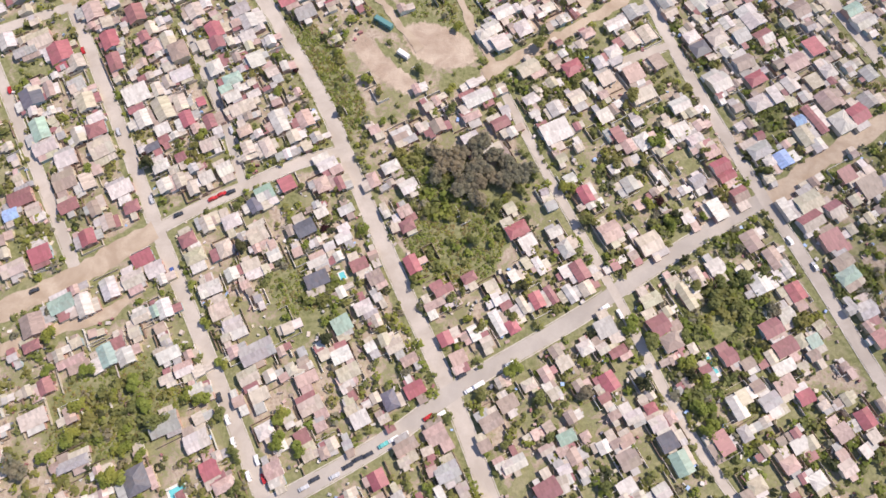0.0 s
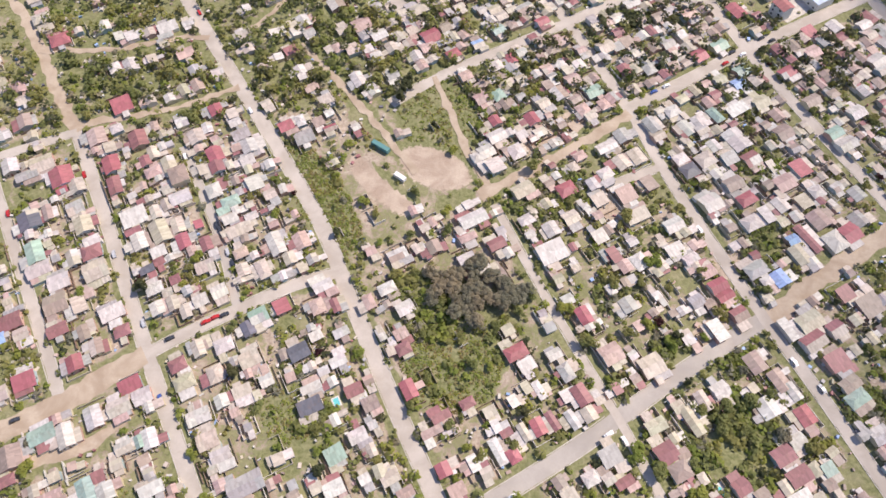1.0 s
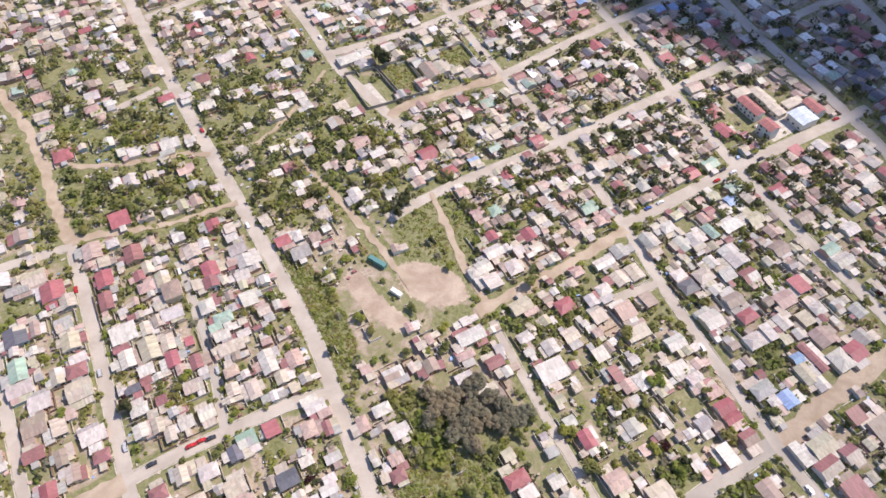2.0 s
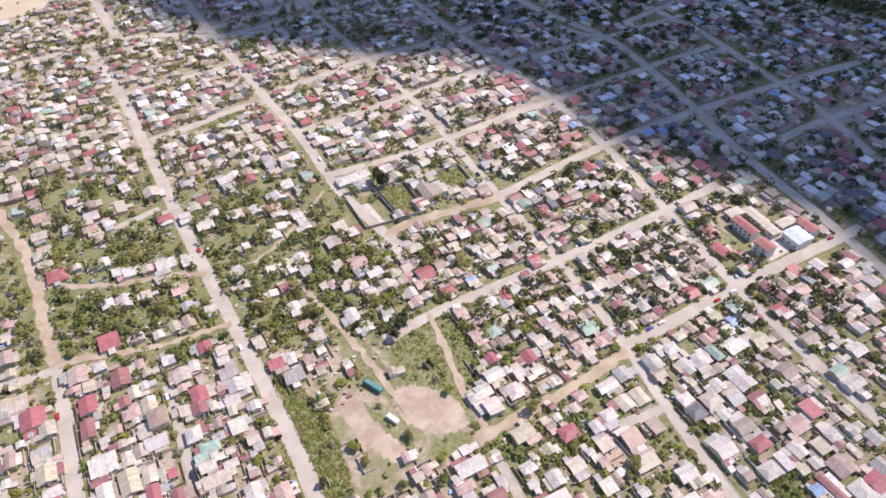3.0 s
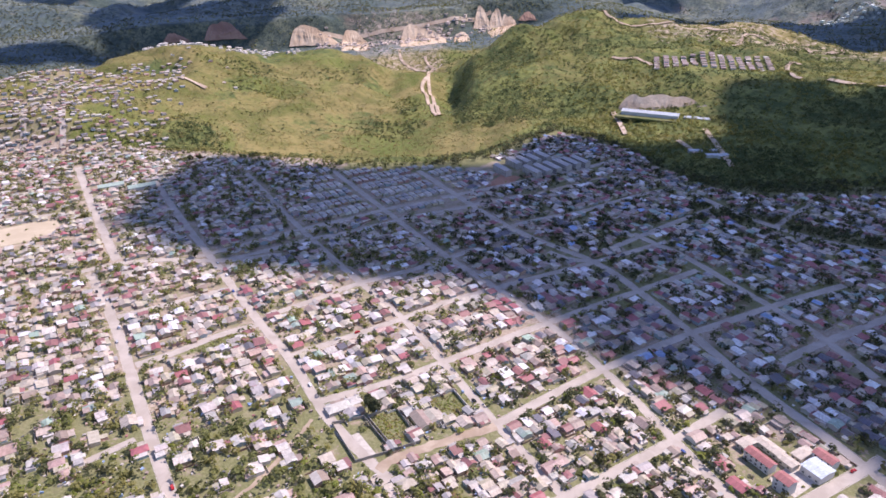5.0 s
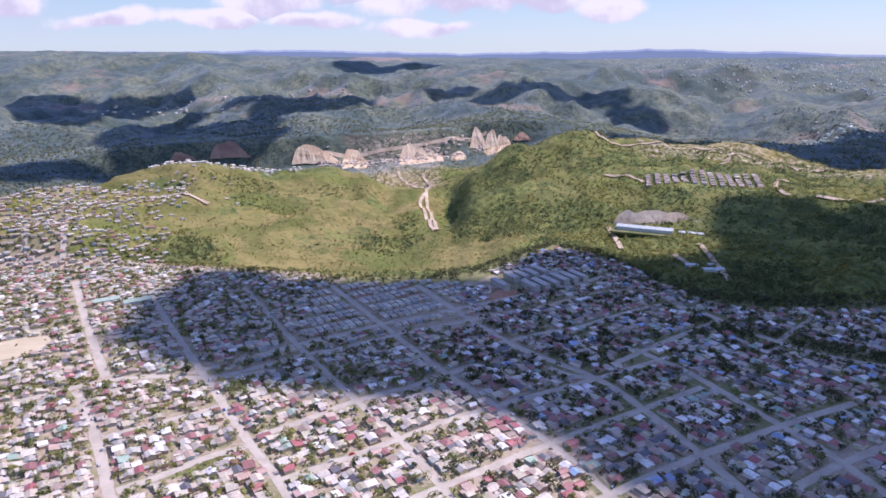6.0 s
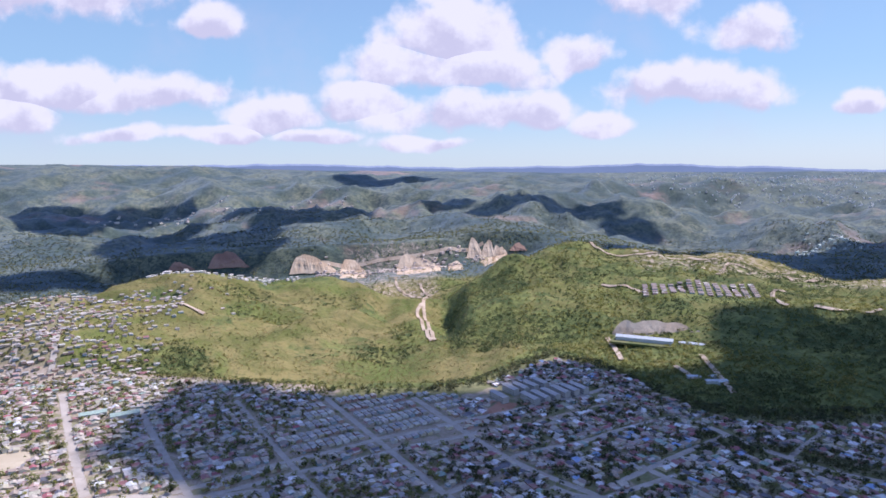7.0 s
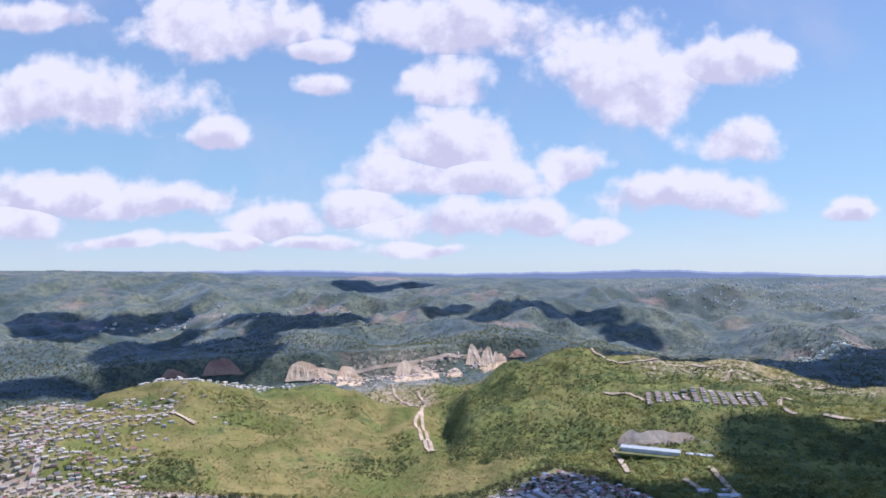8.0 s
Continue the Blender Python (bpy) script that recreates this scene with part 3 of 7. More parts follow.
WOODS = ((-330, 1020, 60, 90, 15, 1.0), (-250, 1330, 90, 60, 0, 1.0), (-20, 1150, 60, 50, 0, 0.9), (10, 1290, 30, 80, 0, 0.8), (-330, 1430, 70, 50, 0, 0.8), (-120, 1440, 90, 40, 20, 0.7))
# overgrown corners of the yards: (x, y, half width, half depth, turn, how many bushes)
THICKETS = ((117, 70, 12, 14, 25, 80), (99, 60, 7, 15, -40, 55), (93, 32, 6, 14, 20, 60), (70, 86, 6, 6, 0, 18), (144, 58, 7, 5, 0, 22), (119, 93, 8, 5, 25, 24),
            (-9, 128, 13, 20, 20, 90), (47, 174, 14, 14, 0, 45), (77, 130, 13, 12, 0, 40), (93, 104, 8, 8, 0, 30), (-137, 30, 22, 16, 20, 60), (-55, 79, 10, 6, 25, 34),
            (118, 48, 8, 7, 0, 20), (-6, 92, 18, 8, 20, 12), (146, 10, 17, 12, 0, 45), (110, 7, 16, 10, 0, 40), (168, 73, 10, 10, 0, 30), (68, 187, 13, 10, 0, 32),
            (157, 194, 12, 10, 0, 34), (-80, 212, 5, 20, 28, 14), (-190, 110, 16, 10, 24, 26), (-150, 275, 50, 22, 10, 36), (-60, 300, 30, 45, 25, 46), (-200, 320, 44, 36, 10, 40),
            (150, 150, 14, 16, 0, 40), (200, 120, 14, 20, 0, 40), (132, 292, 18, 20, 0, 16), (40, 260, 20, 16, 25, 45), (100, 235, 16, 16, 0, 40), (-110, 350, 30, 24, 25, 26))
GAPS = ((-22, 193, 19, 2.0, -47, 1.0), (7, 184, 11, 4, 24, 1.0))


def patches(x, y, rows):
    out = np.zeros_like(x)
    for cx, cy, rx, ry, turn, amount in rows:
        c, s = math.cos(radians(turn)), math.sin(radians(turn))
        u, v = ((x - cx) * c + (y - cy) * s) / rx, ((y - cy) * c - (x - cx) * s) / ry
        out = np.maximum(out, amount * smooth((1.25 - np.hypot(u, v)) / 0.5))
    return out


def ground():
    """One sheet, a fan of rings that is fine where the town lies, and closes all round."""
    pole = (0.0, -170.0)
    fan = np.radians(np.concatenate([np.arange(-62, 62.01, 0.26), np.arange(67, 297, 5)]))
    rings = [2.0]
    while rings[-1] < 5020:
        r = rings[-1]
        rings.append(r + (8 if r < 120 else 3.4 if r < 760 else 5.5 if 2240 < r < 2500 else max(3.4, (r - 100) * 0.0066)))
    rings = np.array(rings)
    a, r = np.meshgrid(fan, rings)
    x, y = pole[0] + r * np.sin(a), pole[1] + r * np.cos(a)
    z = land_height(x, y)
    d = np.hypot(x - EYE[0], y - EYE[1])
    beyond = y - np.interp(x, EDGE_X, EDGE_Y)
    inside = 1 - smooth((beyond + 5) / 25)
    green = np.where(x > 20, 0.56, 0.50) + 0.15 * smooth((y - 225) / 60) * smooth((60 - x) / 60) - 0.20 * smooth((y - 370) / 80) + 0.30 * smooth((y - 420) / 80) * smooth((x - 60) / 120)
    # grass along the kerbs
    near = (y < 430) & (y > -60) & (np.abs(x) < 270)
    px, py = x[near], y[near]
    gap = np.full(px.shape, 30.0)
    for q, half in zip(ROAD_PTS[ROAD_PTS[:, 1] < 440], ROAD_HALF[ROAD_PTS[:, 1] < 440]):
        gap = np.minimum(gap, np.hypot(px - q[0], py - q[1]) - half)
    green[near] += 0.30 * smooth((gap + 0.5) / 1.5) * smooth((4.5 - gap) / 3)
    green = np.maximum(np.maximum(green, patches(x, y, GREENS)), 0.75 * patches(x, y, [(*q[:5], 1.0) for q in THICKETS])) * inside
    green = np.maximum(green, 0.75 * smooth((beyond + 34) / 20) * smooth((x + 120) / 60))
    bare = patches(x, y, BARES) * (1 - patches(x, y, GAPS))
    green = np.maximum(green, patches(x, y, GAPS))
    hill = smooth((beyond - 5) / 30)
    hill = hill * (1 - smooth((-21.5 + 6 * (value_noise(x / 60, y / 60) - 0.5) - np.degrees(np.arctan2(x - EYE[0], y - EYE[1]))) / 4) * smooth((1420 - d) / 80) * smooth((value_noise(x / 38 + 4, y / 38) - 0.25) / 0.3) * 0.5)
    green = np.maximum(green, 0.42 * smooth((beyond - 5) / 30))
    az = np.degrees(np.arctan2(x - EYE[0], y - EYE[1]))
    gully = ridged(x + 300, y, 230.0, 4)
    wood = hill * (0.16 + 0.44 * smooth((-0.02 - gully) / 0.16) + 0.22 * smooth((value_noise(x / 75 + 9, y / 75) - 0.45) / 0.2))
    wood = np.maximum(wood, hill * 0.55 * patches(x, y, WOODS))
    wood = np.maximum(wood, hill * ((0.54 + 0.2 * smooth((12 - az) / 3)) * smooth((az - 2.6 - 7 * smooth((1170 - d) / 120)) / 2) * smooth((1750 - d) / 200)))
    wood = np.maximum(wood, hill * 1.0 * smooth((az - 24) / 5) * smooth((1300 - d) / 200))
    wood = np.maximum(wood, hill * 0.95 * smooth((d - 1750) / 300))
    wood = np.maximum(wood, hill * smooth((az - 17) / 4) * smooth((190 - beyond) / 60))
    wood = np.maximum(wood, hill * 0.8 * smooth((70 - np.abs(beyond - 25)) / 40) * smooth((x + 120) / 120))
    # worn ground on the eastern plateau and in the valley
    bare = np.maximum(bare, hill * 0.47 * smooth((az + 6) / 3) * smooth((6 - az) / 3) * smooth((d - 1500) / 200) * smooth((2250 - d) / 100))
    bare = np.maximum(bare, hill * 0.47 * smooth((az - 17) / 4) * smooth((d - 1400) / 100) * smooth((1850 - d) / 200))
    nr, na = x.shape
    co = np.stack([x.ravel(), y.ravel(), z.ravel()], 1)
    i, j = np.meshgrid(np.arange(nr - 1), np.arange(na), indexing="ij")
    j2 = (j + 1) % na
    quads = np.stack([i * na + j, i * na + j2, (i + 1) * na + j2, (i + 1) * na + j], -1).reshape(-1, 4)[:, ::-1]
    me = bpy.data.meshes.new("ground")
    me.vertices.add(len(co))
    me.vertices.foreach_set("co", co.ravel().astype(np.float32))
    fill_quads(me, quads)
    cov = me.attributes.new("cover", "FLOAT_COLOR", "POINT")
    cov.data.foreach_set("color", np.stack([green.ravel(), bare.ravel(), wood.ravel(), np.ones(len(co))], 1).ravel().astype(np.float32))
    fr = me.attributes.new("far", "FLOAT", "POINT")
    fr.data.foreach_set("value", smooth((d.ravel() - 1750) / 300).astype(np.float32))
    hl = me.attributes.new("hill", "FLOAT", "POINT")
    hl.data.foreach_set("value", hill.ravel().astype(np.float32))
    me.polygons.foreach_set("use_smooth", np.ones(len(quads), bool))
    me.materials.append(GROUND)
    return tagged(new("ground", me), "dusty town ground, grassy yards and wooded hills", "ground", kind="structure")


def fill_quads(me, quads):
    n = len(quads)
    me.loops.add(n * 4)
    me.loops.foreach_set("vertex_index", quads.ravel().astype(np.int32))
    me.polygons.add(n)
    me.polygons.foreach_set("loop_start", np.arange(0, n * 4, 4, dtype=np.int32))
    me.update(calc_edges=True)


ground()
for _name in STREETS:
    street(_name)

# ---------------------------------------------------------------- houses
TINT = {"w": (0.54, 0.505, 0.465), "g": (0.37, 0.355, 0.34), "b": (0.48, 0.42, 0.35), "t": (0.44, 0.40, 0.30), "n": (0.33, 0.26, 0.22),
        "m": (0.29, 0.135, 0.135), "r": (0.36, 0.12, 0.135), "p": (0.45, 0.325, 0.285), "k": (0.13, 0.13, 0.155), "z": (0.74, 0.73, 0.74), "e": (0.30, 0.40, 0.34), "u": (0.28, 0.40, 0.62)}
COLOUR = {"w": "white-painted", "z": "bright new zinc", "g": "bare grey zinc", "b": "beige weathered", "t": "tan fibre-cement", "n": "rusty brown", "m": "faded maroon",
          "r": "bright red", "p": "faded pinkish", "k": "dark charcoal", "e": "pale green", "u": "light blue"}
WALLS = ((0.62, 0.58, 0.50), (0.55, 0.48, 0.38), (0.68, 0.66, 0.62), (0.50, 0.36, 0.27), (0.45, 0.42, 0.38), (0.60, 0.52, 0.36), (0.36, 0.45, 0.47), (0.52, 0.33, 0.28))


class Geo:
    """Faces with a tint and uv each, gathered into one mesh."""

    def __init__(self):
        self.v, self.f, self.t, self.uv = [], [], [], []

    def face(self, pts, tint, uv=None):
        b = len(self.v)
        self.v += [tuple(p) for p in pts]
        self.f.append(tuple(range(b, b + len(pts))))
        self.t.append(tint)
        self.uv.append(uv or [(p[0], p[1]) for p in pts])

    def box(self, x0, x1, y0, y1, z0, z1, tint, bottom=False):
        c = [(x0, y0, z0), (x1, y0, z0), (x1, y1, z0), (x0, y1, z0), (x0, y0, z1), (x1, y0, z1), (x1, y1, z1), (x0, y1, z1)]
        for q in ((0, 1, 5, 4), (1, 2, 6, 5), (2, 3, 7, 6), (3, 0, 4, 7), (4, 5, 6, 7)) + (((3, 2, 1, 0),) if bottom else ()):
            self.face([c[i] for i in q], tint)

    def slab(self, a, b, c, d, th, tint):
        """A sloping sheet: corners a, b along the eaves, c, d along the ridge."""
        lo = [(p[0], p[1], p[2] - th) for p in (a, b, c, d)]
        run = math.dist(a, b)
        rise = math.dist(b, c)
        self.face([a, b, c, d], tint, [(0, 0), (run, 0), (run, rise), (0, rise)])
        self.face(lo[::-1], tint)
        top = (a, b, c, d)
        for i in range(4):
            j = (i + 1) % 4
            self.face([lo[i], lo[j], top[j], top[i]], tint)

    def merge(self, other, m):
        b = len(self.v)
        self.v += [tuple(m @ Vector(p)) for p in other.v]
        self.f += [tuple(i + b for i in f) for f in other.f]
        self.t += other.t
        self.uv += other.uv

    def mesh(self, name, mat):
        me = bpy.data.meshes.new(name)
        me.from_pydata(self.v, [], self.f)
        at = me.attributes.new("tint", "FLOAT_COLOR", "FACE")
        at.data.foreach_set("color", np.array([(*t, 1.0) for t in self.t], np.float32).ravel())
        uv = me.uv_layers.new(name="UVMap")
        uv.data.foreach_set("uv", np.array([c for f in self.uv for c in f], np.float32).ravel())
        me.materials.append(mat)
        return me


def vary(tint, rng, amount=0.10):
    s = 1 + rng.uniform(-amount, amount)
    return tuple(min(0.85, max(0.01, c * s * (1 + rng.uniform(-0.03, 0.03)))) for c in tint)


def house_geo(w, d, tint, rng, storeys=1, hip=False):
    """Walls and roof sheets of a small house on a w by d plot of floor, its ridge along the longer side."""
    wall, roof = Geo(), Geo()
    wt_, rt = vary(rng.choice(WALLS), rng), vary(tint, rng)
    h = 2.5 * storeys + rng.uniform(-0.1, 0.3)
    flip = d > w
    a, b = (d, w) if flip else (w, d)                       # a along the ridge
    x, y = a / 2, b / 2
    rise, o = b / 2 * rng.uniform(0.26, 0.42), 0.32

    def put(p):
        return (-p[1], p[0], p[2]) if flip else p

    if hip and a > b + 0.5:
        g = (a - b) / 2 + b * 0.12
        e = [put(p) for p in ((-x - o, -y - o, h), (x + o, -y - o, h), (x + o, y + o, h), (-x - o, y + o, h))]
        r1, r2 = put((-g, 0, h + rise)), put((g, 0, h + rise))
        roof.slab(e[0], e[1], r2, r1, 0.10, vary(rt, rng, 0.05))
        roof.slab(e[2], e[3], r1, r2, 0.10, vary(rt, rng, 0.05))
        roof.face([e[1], e[2], r2], rt)
        roof.face([e[3], e[0], r1], rt)
        for i in range(4):
            c = [(-x, -y), (x, -y), (x, y), (-x, y)]
            p, q = c[i], c[(i + 1) % 4]
            wall.face([put((*p, 0)), put((*q, 0)), put((*q, h)), put((*p, h))], wt_)
    elif rng.random() < 0.2:                                # one pitch only
        lo, hi = h - 0.1, h + b * rng.uniform(0.10, 0.18)
        roof.slab(put((-x - o, -y - o, lo)), put((x + o, -y - o, lo)), put((x + o, y + o, hi)), put((-x - o, y + o, hi)), 0.10, rt)
        k = (hi - lo) / (b + 2 * o)
        z0, z1 = lo + k * o - 0.12, hi - k * o - 0.12
        wall.face([put(p) for p in ((-x, -y, 0), (x, -y, 0), (x, -y, z0), (-x, -y, z0))], wt_)
        wall.face([put(p) for p in ((x, y, 0), (-x, y, 0), (-x, y, z1), (x, y, z1))], wt_)
        wall.face([put(p) for p in ((x, -y, 0), (x, y, 0), (x, y, z1), (x, -y, z0))], wt_)
        wall.face([put(p) for p in ((-x, y, 0), (-x, -y, 0), (-x, -y, z0), (-x, y, z1))], wt_)
    else:
        k = rise / y
        ez, rz = h - k * o + 0.12, h + rise + 0.12
        # the roof is laid in two or three bays of sheets of unlike age
        cuts = sorted([-x - o] + [rng.uniform(-x * 0.6, x * 0.6) for _ in range(rng.choice((0, 0, 1, 1, 2)))] + [x + o])
        for c0, c1 in zip(cuts, cuts[1:]):
            ta, tb = vary(rt, rng, 0.09), vary(rt, rng, 0.09)
            if rng.random() < 0.10:
                ta = vary(TINT[rng.choice("gbnw")], rng)
            roof.slab(put((c0, -y - o, ez)), put((c1, -y - o, ez)), put((c1, 0, rz)), put((c0, 0, rz)), 0.10, ta)
            roof.slab(put((c1, y + o, ez)), put((c0, y + o, ez)), put((c0, 0, rz)), put((c1, 0, rz)), 0.10, tb)
        wall.face([put(p) for p in ((-x, -y, 0), (x, -y, 0), (x, -y, h), (-x, -y, h))], wt_)
        wall.face([put(p) for p in ((x, y, 0), (-x, y, 0), (-x, y, h), (x, y, h))], wt_)
        wall.face([put(p) for p in ((x, -y, 0), (x, y, 0), (x, y, h), (x, 0, h + rise), (x, -y, h))], wt_)
        wall.face([put(p) for p in ((-x, y, 0), (-x, -y, 0), (-x, -y, h), (-x, 0, h + rise), (-x, y, h))], wt_)
    # lean-tos of mixed sheets against the house
    leans = []
    for _ in range(rng.choice((1, 2, 2, 3, 3))):
        side = rng.choice((-1, 1))
        aw, ad = rng.uniform(2.2, max(2.4, 0.9 * a)), rng.uniform(1.8, 4.6)
        off = rng.uniform(-x, x) * 0.6
        t2 = vary(TINT[rng.choice("wwgbbbtnpgm")], rng)
        y0, y1 = (y, y + ad) if side > 0 else (-y - ad, -y)
        drop = rng.uniform(0, 0.12)
        za, zb = (2.45 - drop, 2.1 - drop) if side > 0 else (2.1 - drop, 2.45 - drop)
        awall, aroof = Geo(), Geo()
        awall.box(*(-y1, -y0, off - aw / 2, off + aw / 2) if flip else (off - aw / 2, off + aw / 2, y0, y1), 0, 1.95, vary(rng.choice(WALLS), rng))
        aroof.slab(put((off - aw / 2 - .15, y0 - .1, za)), put((off + aw / 2 + .15, y0 - .1, za)), put((off + aw / 2 + .15, y1 + .1, zb)), put((off - aw / 2 - .15, y1 + .1, zb)), 0.07, t2)
        leans.append((awall, aroof))
    return wall, roof, leans, h


def unit_box(name, size, mat, tint):
    g = Geo()
    g.box(-size[0] / 2, size[0] / 2, -size[1] / 2, size[1] / 2, 0, size[2], tint, True)
    return g.mesh(name, mat)


DOOR_ME = [unit_box("door", (0.9, 0.08, 2.0), PLAIN, t) for t in ((0.16, 0.09, 0.05), (0.55, 0.55, 0.53), (0.28, 0.12, 0.09))]
FRAME_ME = unit_box("window", (1.3, 0.10, 1.1), PLAIN, (0.62, 0.62, 0.60))
PANE_ME = unit_box("pane", (1.14, 0.12, 0.94), GLASS, (0.05, 0.05, 0.05))


def child(name, me, parent, m=None, label=""):
    ob = new(name, me)
    ob.parent = parent
    if m is not None:
        ob.matrix_local = m
    if label:
        ob["label"] = label
    return ob


def turn_at(x, y):
    return 25 + 3 * min(1, max(0, (y - 80) / 350))


TAKEN = {}


def take(x, y, r):
    TAKEN.setdefault((int(x // 14), int(y // 14)), []).append((x, y, r))


def free(x, y, r):
    cx, cy = int(x // 14), int(y // 14)
    for i in (-1, 0, 1):
        for j in (-1, 0, 1):
            for ox, oy, orad in TAKEN.get((cx + i, cy + j), ()):
                if math.hypot(x - ox, y - oy) < r + orad:
                    return False
    return True


def house(x, y, w, d, key, rng):
    turn = turn_at(x, y) + rng.uniform(-3, 3)
    storeys = 2 if w * d > 70 and rng.random() < 0.10 else 1
    wall, roof, leans, h = house_geo(w, d, TINT[key], rng, storeys, hip=rng.random() < 0.18)
    base = new("house")
    base.matrix_world = pose(x, y, 0.02, 0, 0, turn)
    size = "large" if w * d > 110 else "small" if w * d < 45 else "single-storey"
    tagged(base, f"{'two-storey' if storeys == 2 else size} house under a {COLOUR[key]} sheet roof in its yard", "house", "houses of the near town")
    child("wall", wall.mesh("wall", WALL), base)
    child("roof", roof.mesh("roof", ROOF), base)
    for awall, aroof in leans:
        lean = child("lean_to", awall.mesh("lean_to", WALL), base)
        child("lean_to_roof", aroof.mesh("lean_to_roof", ROOF), lean, None, "patched lean-to roof of mixed sheets")
    child("door", rng.choice(DOOR_ME), base, pose(w * rng.uniform(-0.2, 0.2), -d / 2 - 0.03, 0.05), "plain house door")
    for px in (-0.32, 0.32):
        win = child("window", FRAME_ME, base, pose(px * w, -d / 2 - 0.02 if abs(px) > 0.25 else 0, 0.95))
        child("pane", PANE_ME, win, pose(0, 0, 0.08), "dark window glass")
    win = child("window", FRAME_ME, base, pose(w / 2 + 0.02, 0, 0.95, 0, 0, 90))
    child("pane", PANE_ME, win, pose(0, 0, 0.08), "dark window glass")
    r = math.hypot(w, d) / 2
    take(x, y, max(min(w, d) / 2, r * 0.62) + 0.4)


LOTS_A = [
    (-197, 237, 7.4, 9.0, "w"), (-202, 216, 11.1, 9.5, "t"), (-218, 215, 7.4, 8.9, "w"), (-208, 209, 10.5, 5.2, "g"), (-190, 207, 10.8, 11.4, "r"),
    (-188, 199, 5.0, 4.0, "r"), (-181, 201, 7.0, 7.9, "b"), (-200, 182, 10.0, 10.2, "k"), (-192, 186, 3.9, 8.5, "n"), (-179, 188, 7.6, 7.6, "g"),
    (-173, 178, 8.0, 9.1, "t"), (-193, 164, 7.6, 11.8, "e"), (-166, 163, 8.8, 7.5, "m"), (-167, 169, 7.3, 4.9, "w"), (-174, 160, 5.2, 8.3, "b"),
    (-189, 155, 10.6, 7.1, "w"), (-178, 148, 9.3, 7.5, "w"), (-162, 153, 10.2, 9.9, "b"),
]
LOTS_B = [
    (-177, 231, 8.7, 10.6, "p"), (-169, 224, 5.1, 6.5, "b"), (-168, 236, 5.8, 5.1, "w"), (-155, 228, 8.4, 10.4, "m"), (-166, 213, 7.8, 10.2, "r"),
    (-162, 200, 6.0, 10.5, "m"), (-149, 214, 4.9, 6.1, "m"), (-144, 207, 7.5, 5.9, "p"), (-146, 219, 4.9, 7.7, "b"), (-136, 210, 6.4, 11.7, "t"),
    (-130, 203, 8.4, 9.9, "n"), (-135, 196, 5.2, 4.9, "b"), (-128, 191, 9.8, 6.8, "w"), (-149, 181, 11.5, 9.0, "w"), (-139, 183, 4.1, 7.5, "b"),
    (-148, 173, 7.2, 3.4, "m"), (-135, 172, 8.1, 12.4, "t"), (-144, 167, 6.1, 9.2, "w"), (-134, 161, 6.5, 5.1, "w"), (-127, 175, 5.6, 8.4, "b"),
]
LOTS_C = [
    (-123, 166, 5.5, 8.1, "r"), (-117, 175, 3.5, 4.4, "r"), (-112, 164, 4.9, 7.3, "m"), (-134, 187, 4.7, 6.8, "b"), (-138, 152, 6.4, 3.7, "k"),
    (-133, 156, 4.5, 3.7, "m"), (-111, 152, 8.2, 5.9, "b"), (-124, 146, 4.3, 4.2, "m"), (-133, 142, 7.3, 5.4, "w"), (-125, 228, 7.6, 8.3, "b"),
    (-114, 216, 7.4, 9.3, "r"), (-112, 208, 6.8, 6.9, "m"), (-119, 207, 4.2, 6.3, "b"), (-102, 228, 8.6, 6.6, "g"), (-97, 220, 7.4, 8.5, "w"),
    (-97, 211, 6.7, 5.5, "w"), (-112, 194, 6.7, 8.0, "w"), (-92, 197, 7.1, 8.4, "w"), (-84, 190, 5.5, 5.0, "b"),
]
LOTS_D = [
    (-103, 187, 8.5, 5.8, "e"), (-106, 182, 5.5, 3.8, "e"), (-102, 177, 6.9, 4.3, "w"), (-92, 178, 5.9, 3.7, "w"), (-97, 171, 11.7, 6.0, "b"),
    (-79, 162, 6.6, 12.0, "w"), (-95, 158, 6.2, 4.6, "p"), (-93, 149, 5.2, 6.2, "b"), (-84, 149, 5.1, 9.4, "b"), (-67, 163, 6.6, 8.5, "p"),
    (-72, 154, 5.1, 6.1, "b"), (-69, 224, 9.4, 7.6, "g"), (-56, 229, 6.3, 3.5, "r"), (-22, 153, 8.6, 5.2, "w"), (-5, 156, 5.9, 6.3, "n"),
    (14, 170, 13.1, 6.6, "w"), (11, 160, 8.2, 3.2, "p"), (24, 156, 7.8, 5.3, "m"),
]
LOTS_E = [
    (29, 151, 3.6, 4.7, "w"), (10, 148, 7.6, 6.7, "w"), (17, 144, 5.4, 4.1, "w"), (24, 140, 5.3, 5.0, "n"), (23, 209, 7.5, 7.0, "w"),
    (29, 218, 9.1, 6.6, "w"), (27, 200, 7.9, 8.0, "w"), (38, 208, 7.0, 8.3, "w"), (42, 218, 5.1, 4.6, "w"), (51, 219, 6.1, 4.7, "b"),
    (39, 185, 10.1, 7.0, "t"), (60, 184, 8.7, 7.2, "r"), (56, 192, 3.4, 3.7, "w"), (39, 168, 7.0, 5.0, "w"), (50, 162, 6.5, 7.1, "w"),
    (49, 150, 12.8, 9.5, "w"), (40, 160, 4.2, 3.0, "w"), (60, 168, 7.1, 6.2, "b"), (69, 203, 6.0, 4.5, "p"),
]
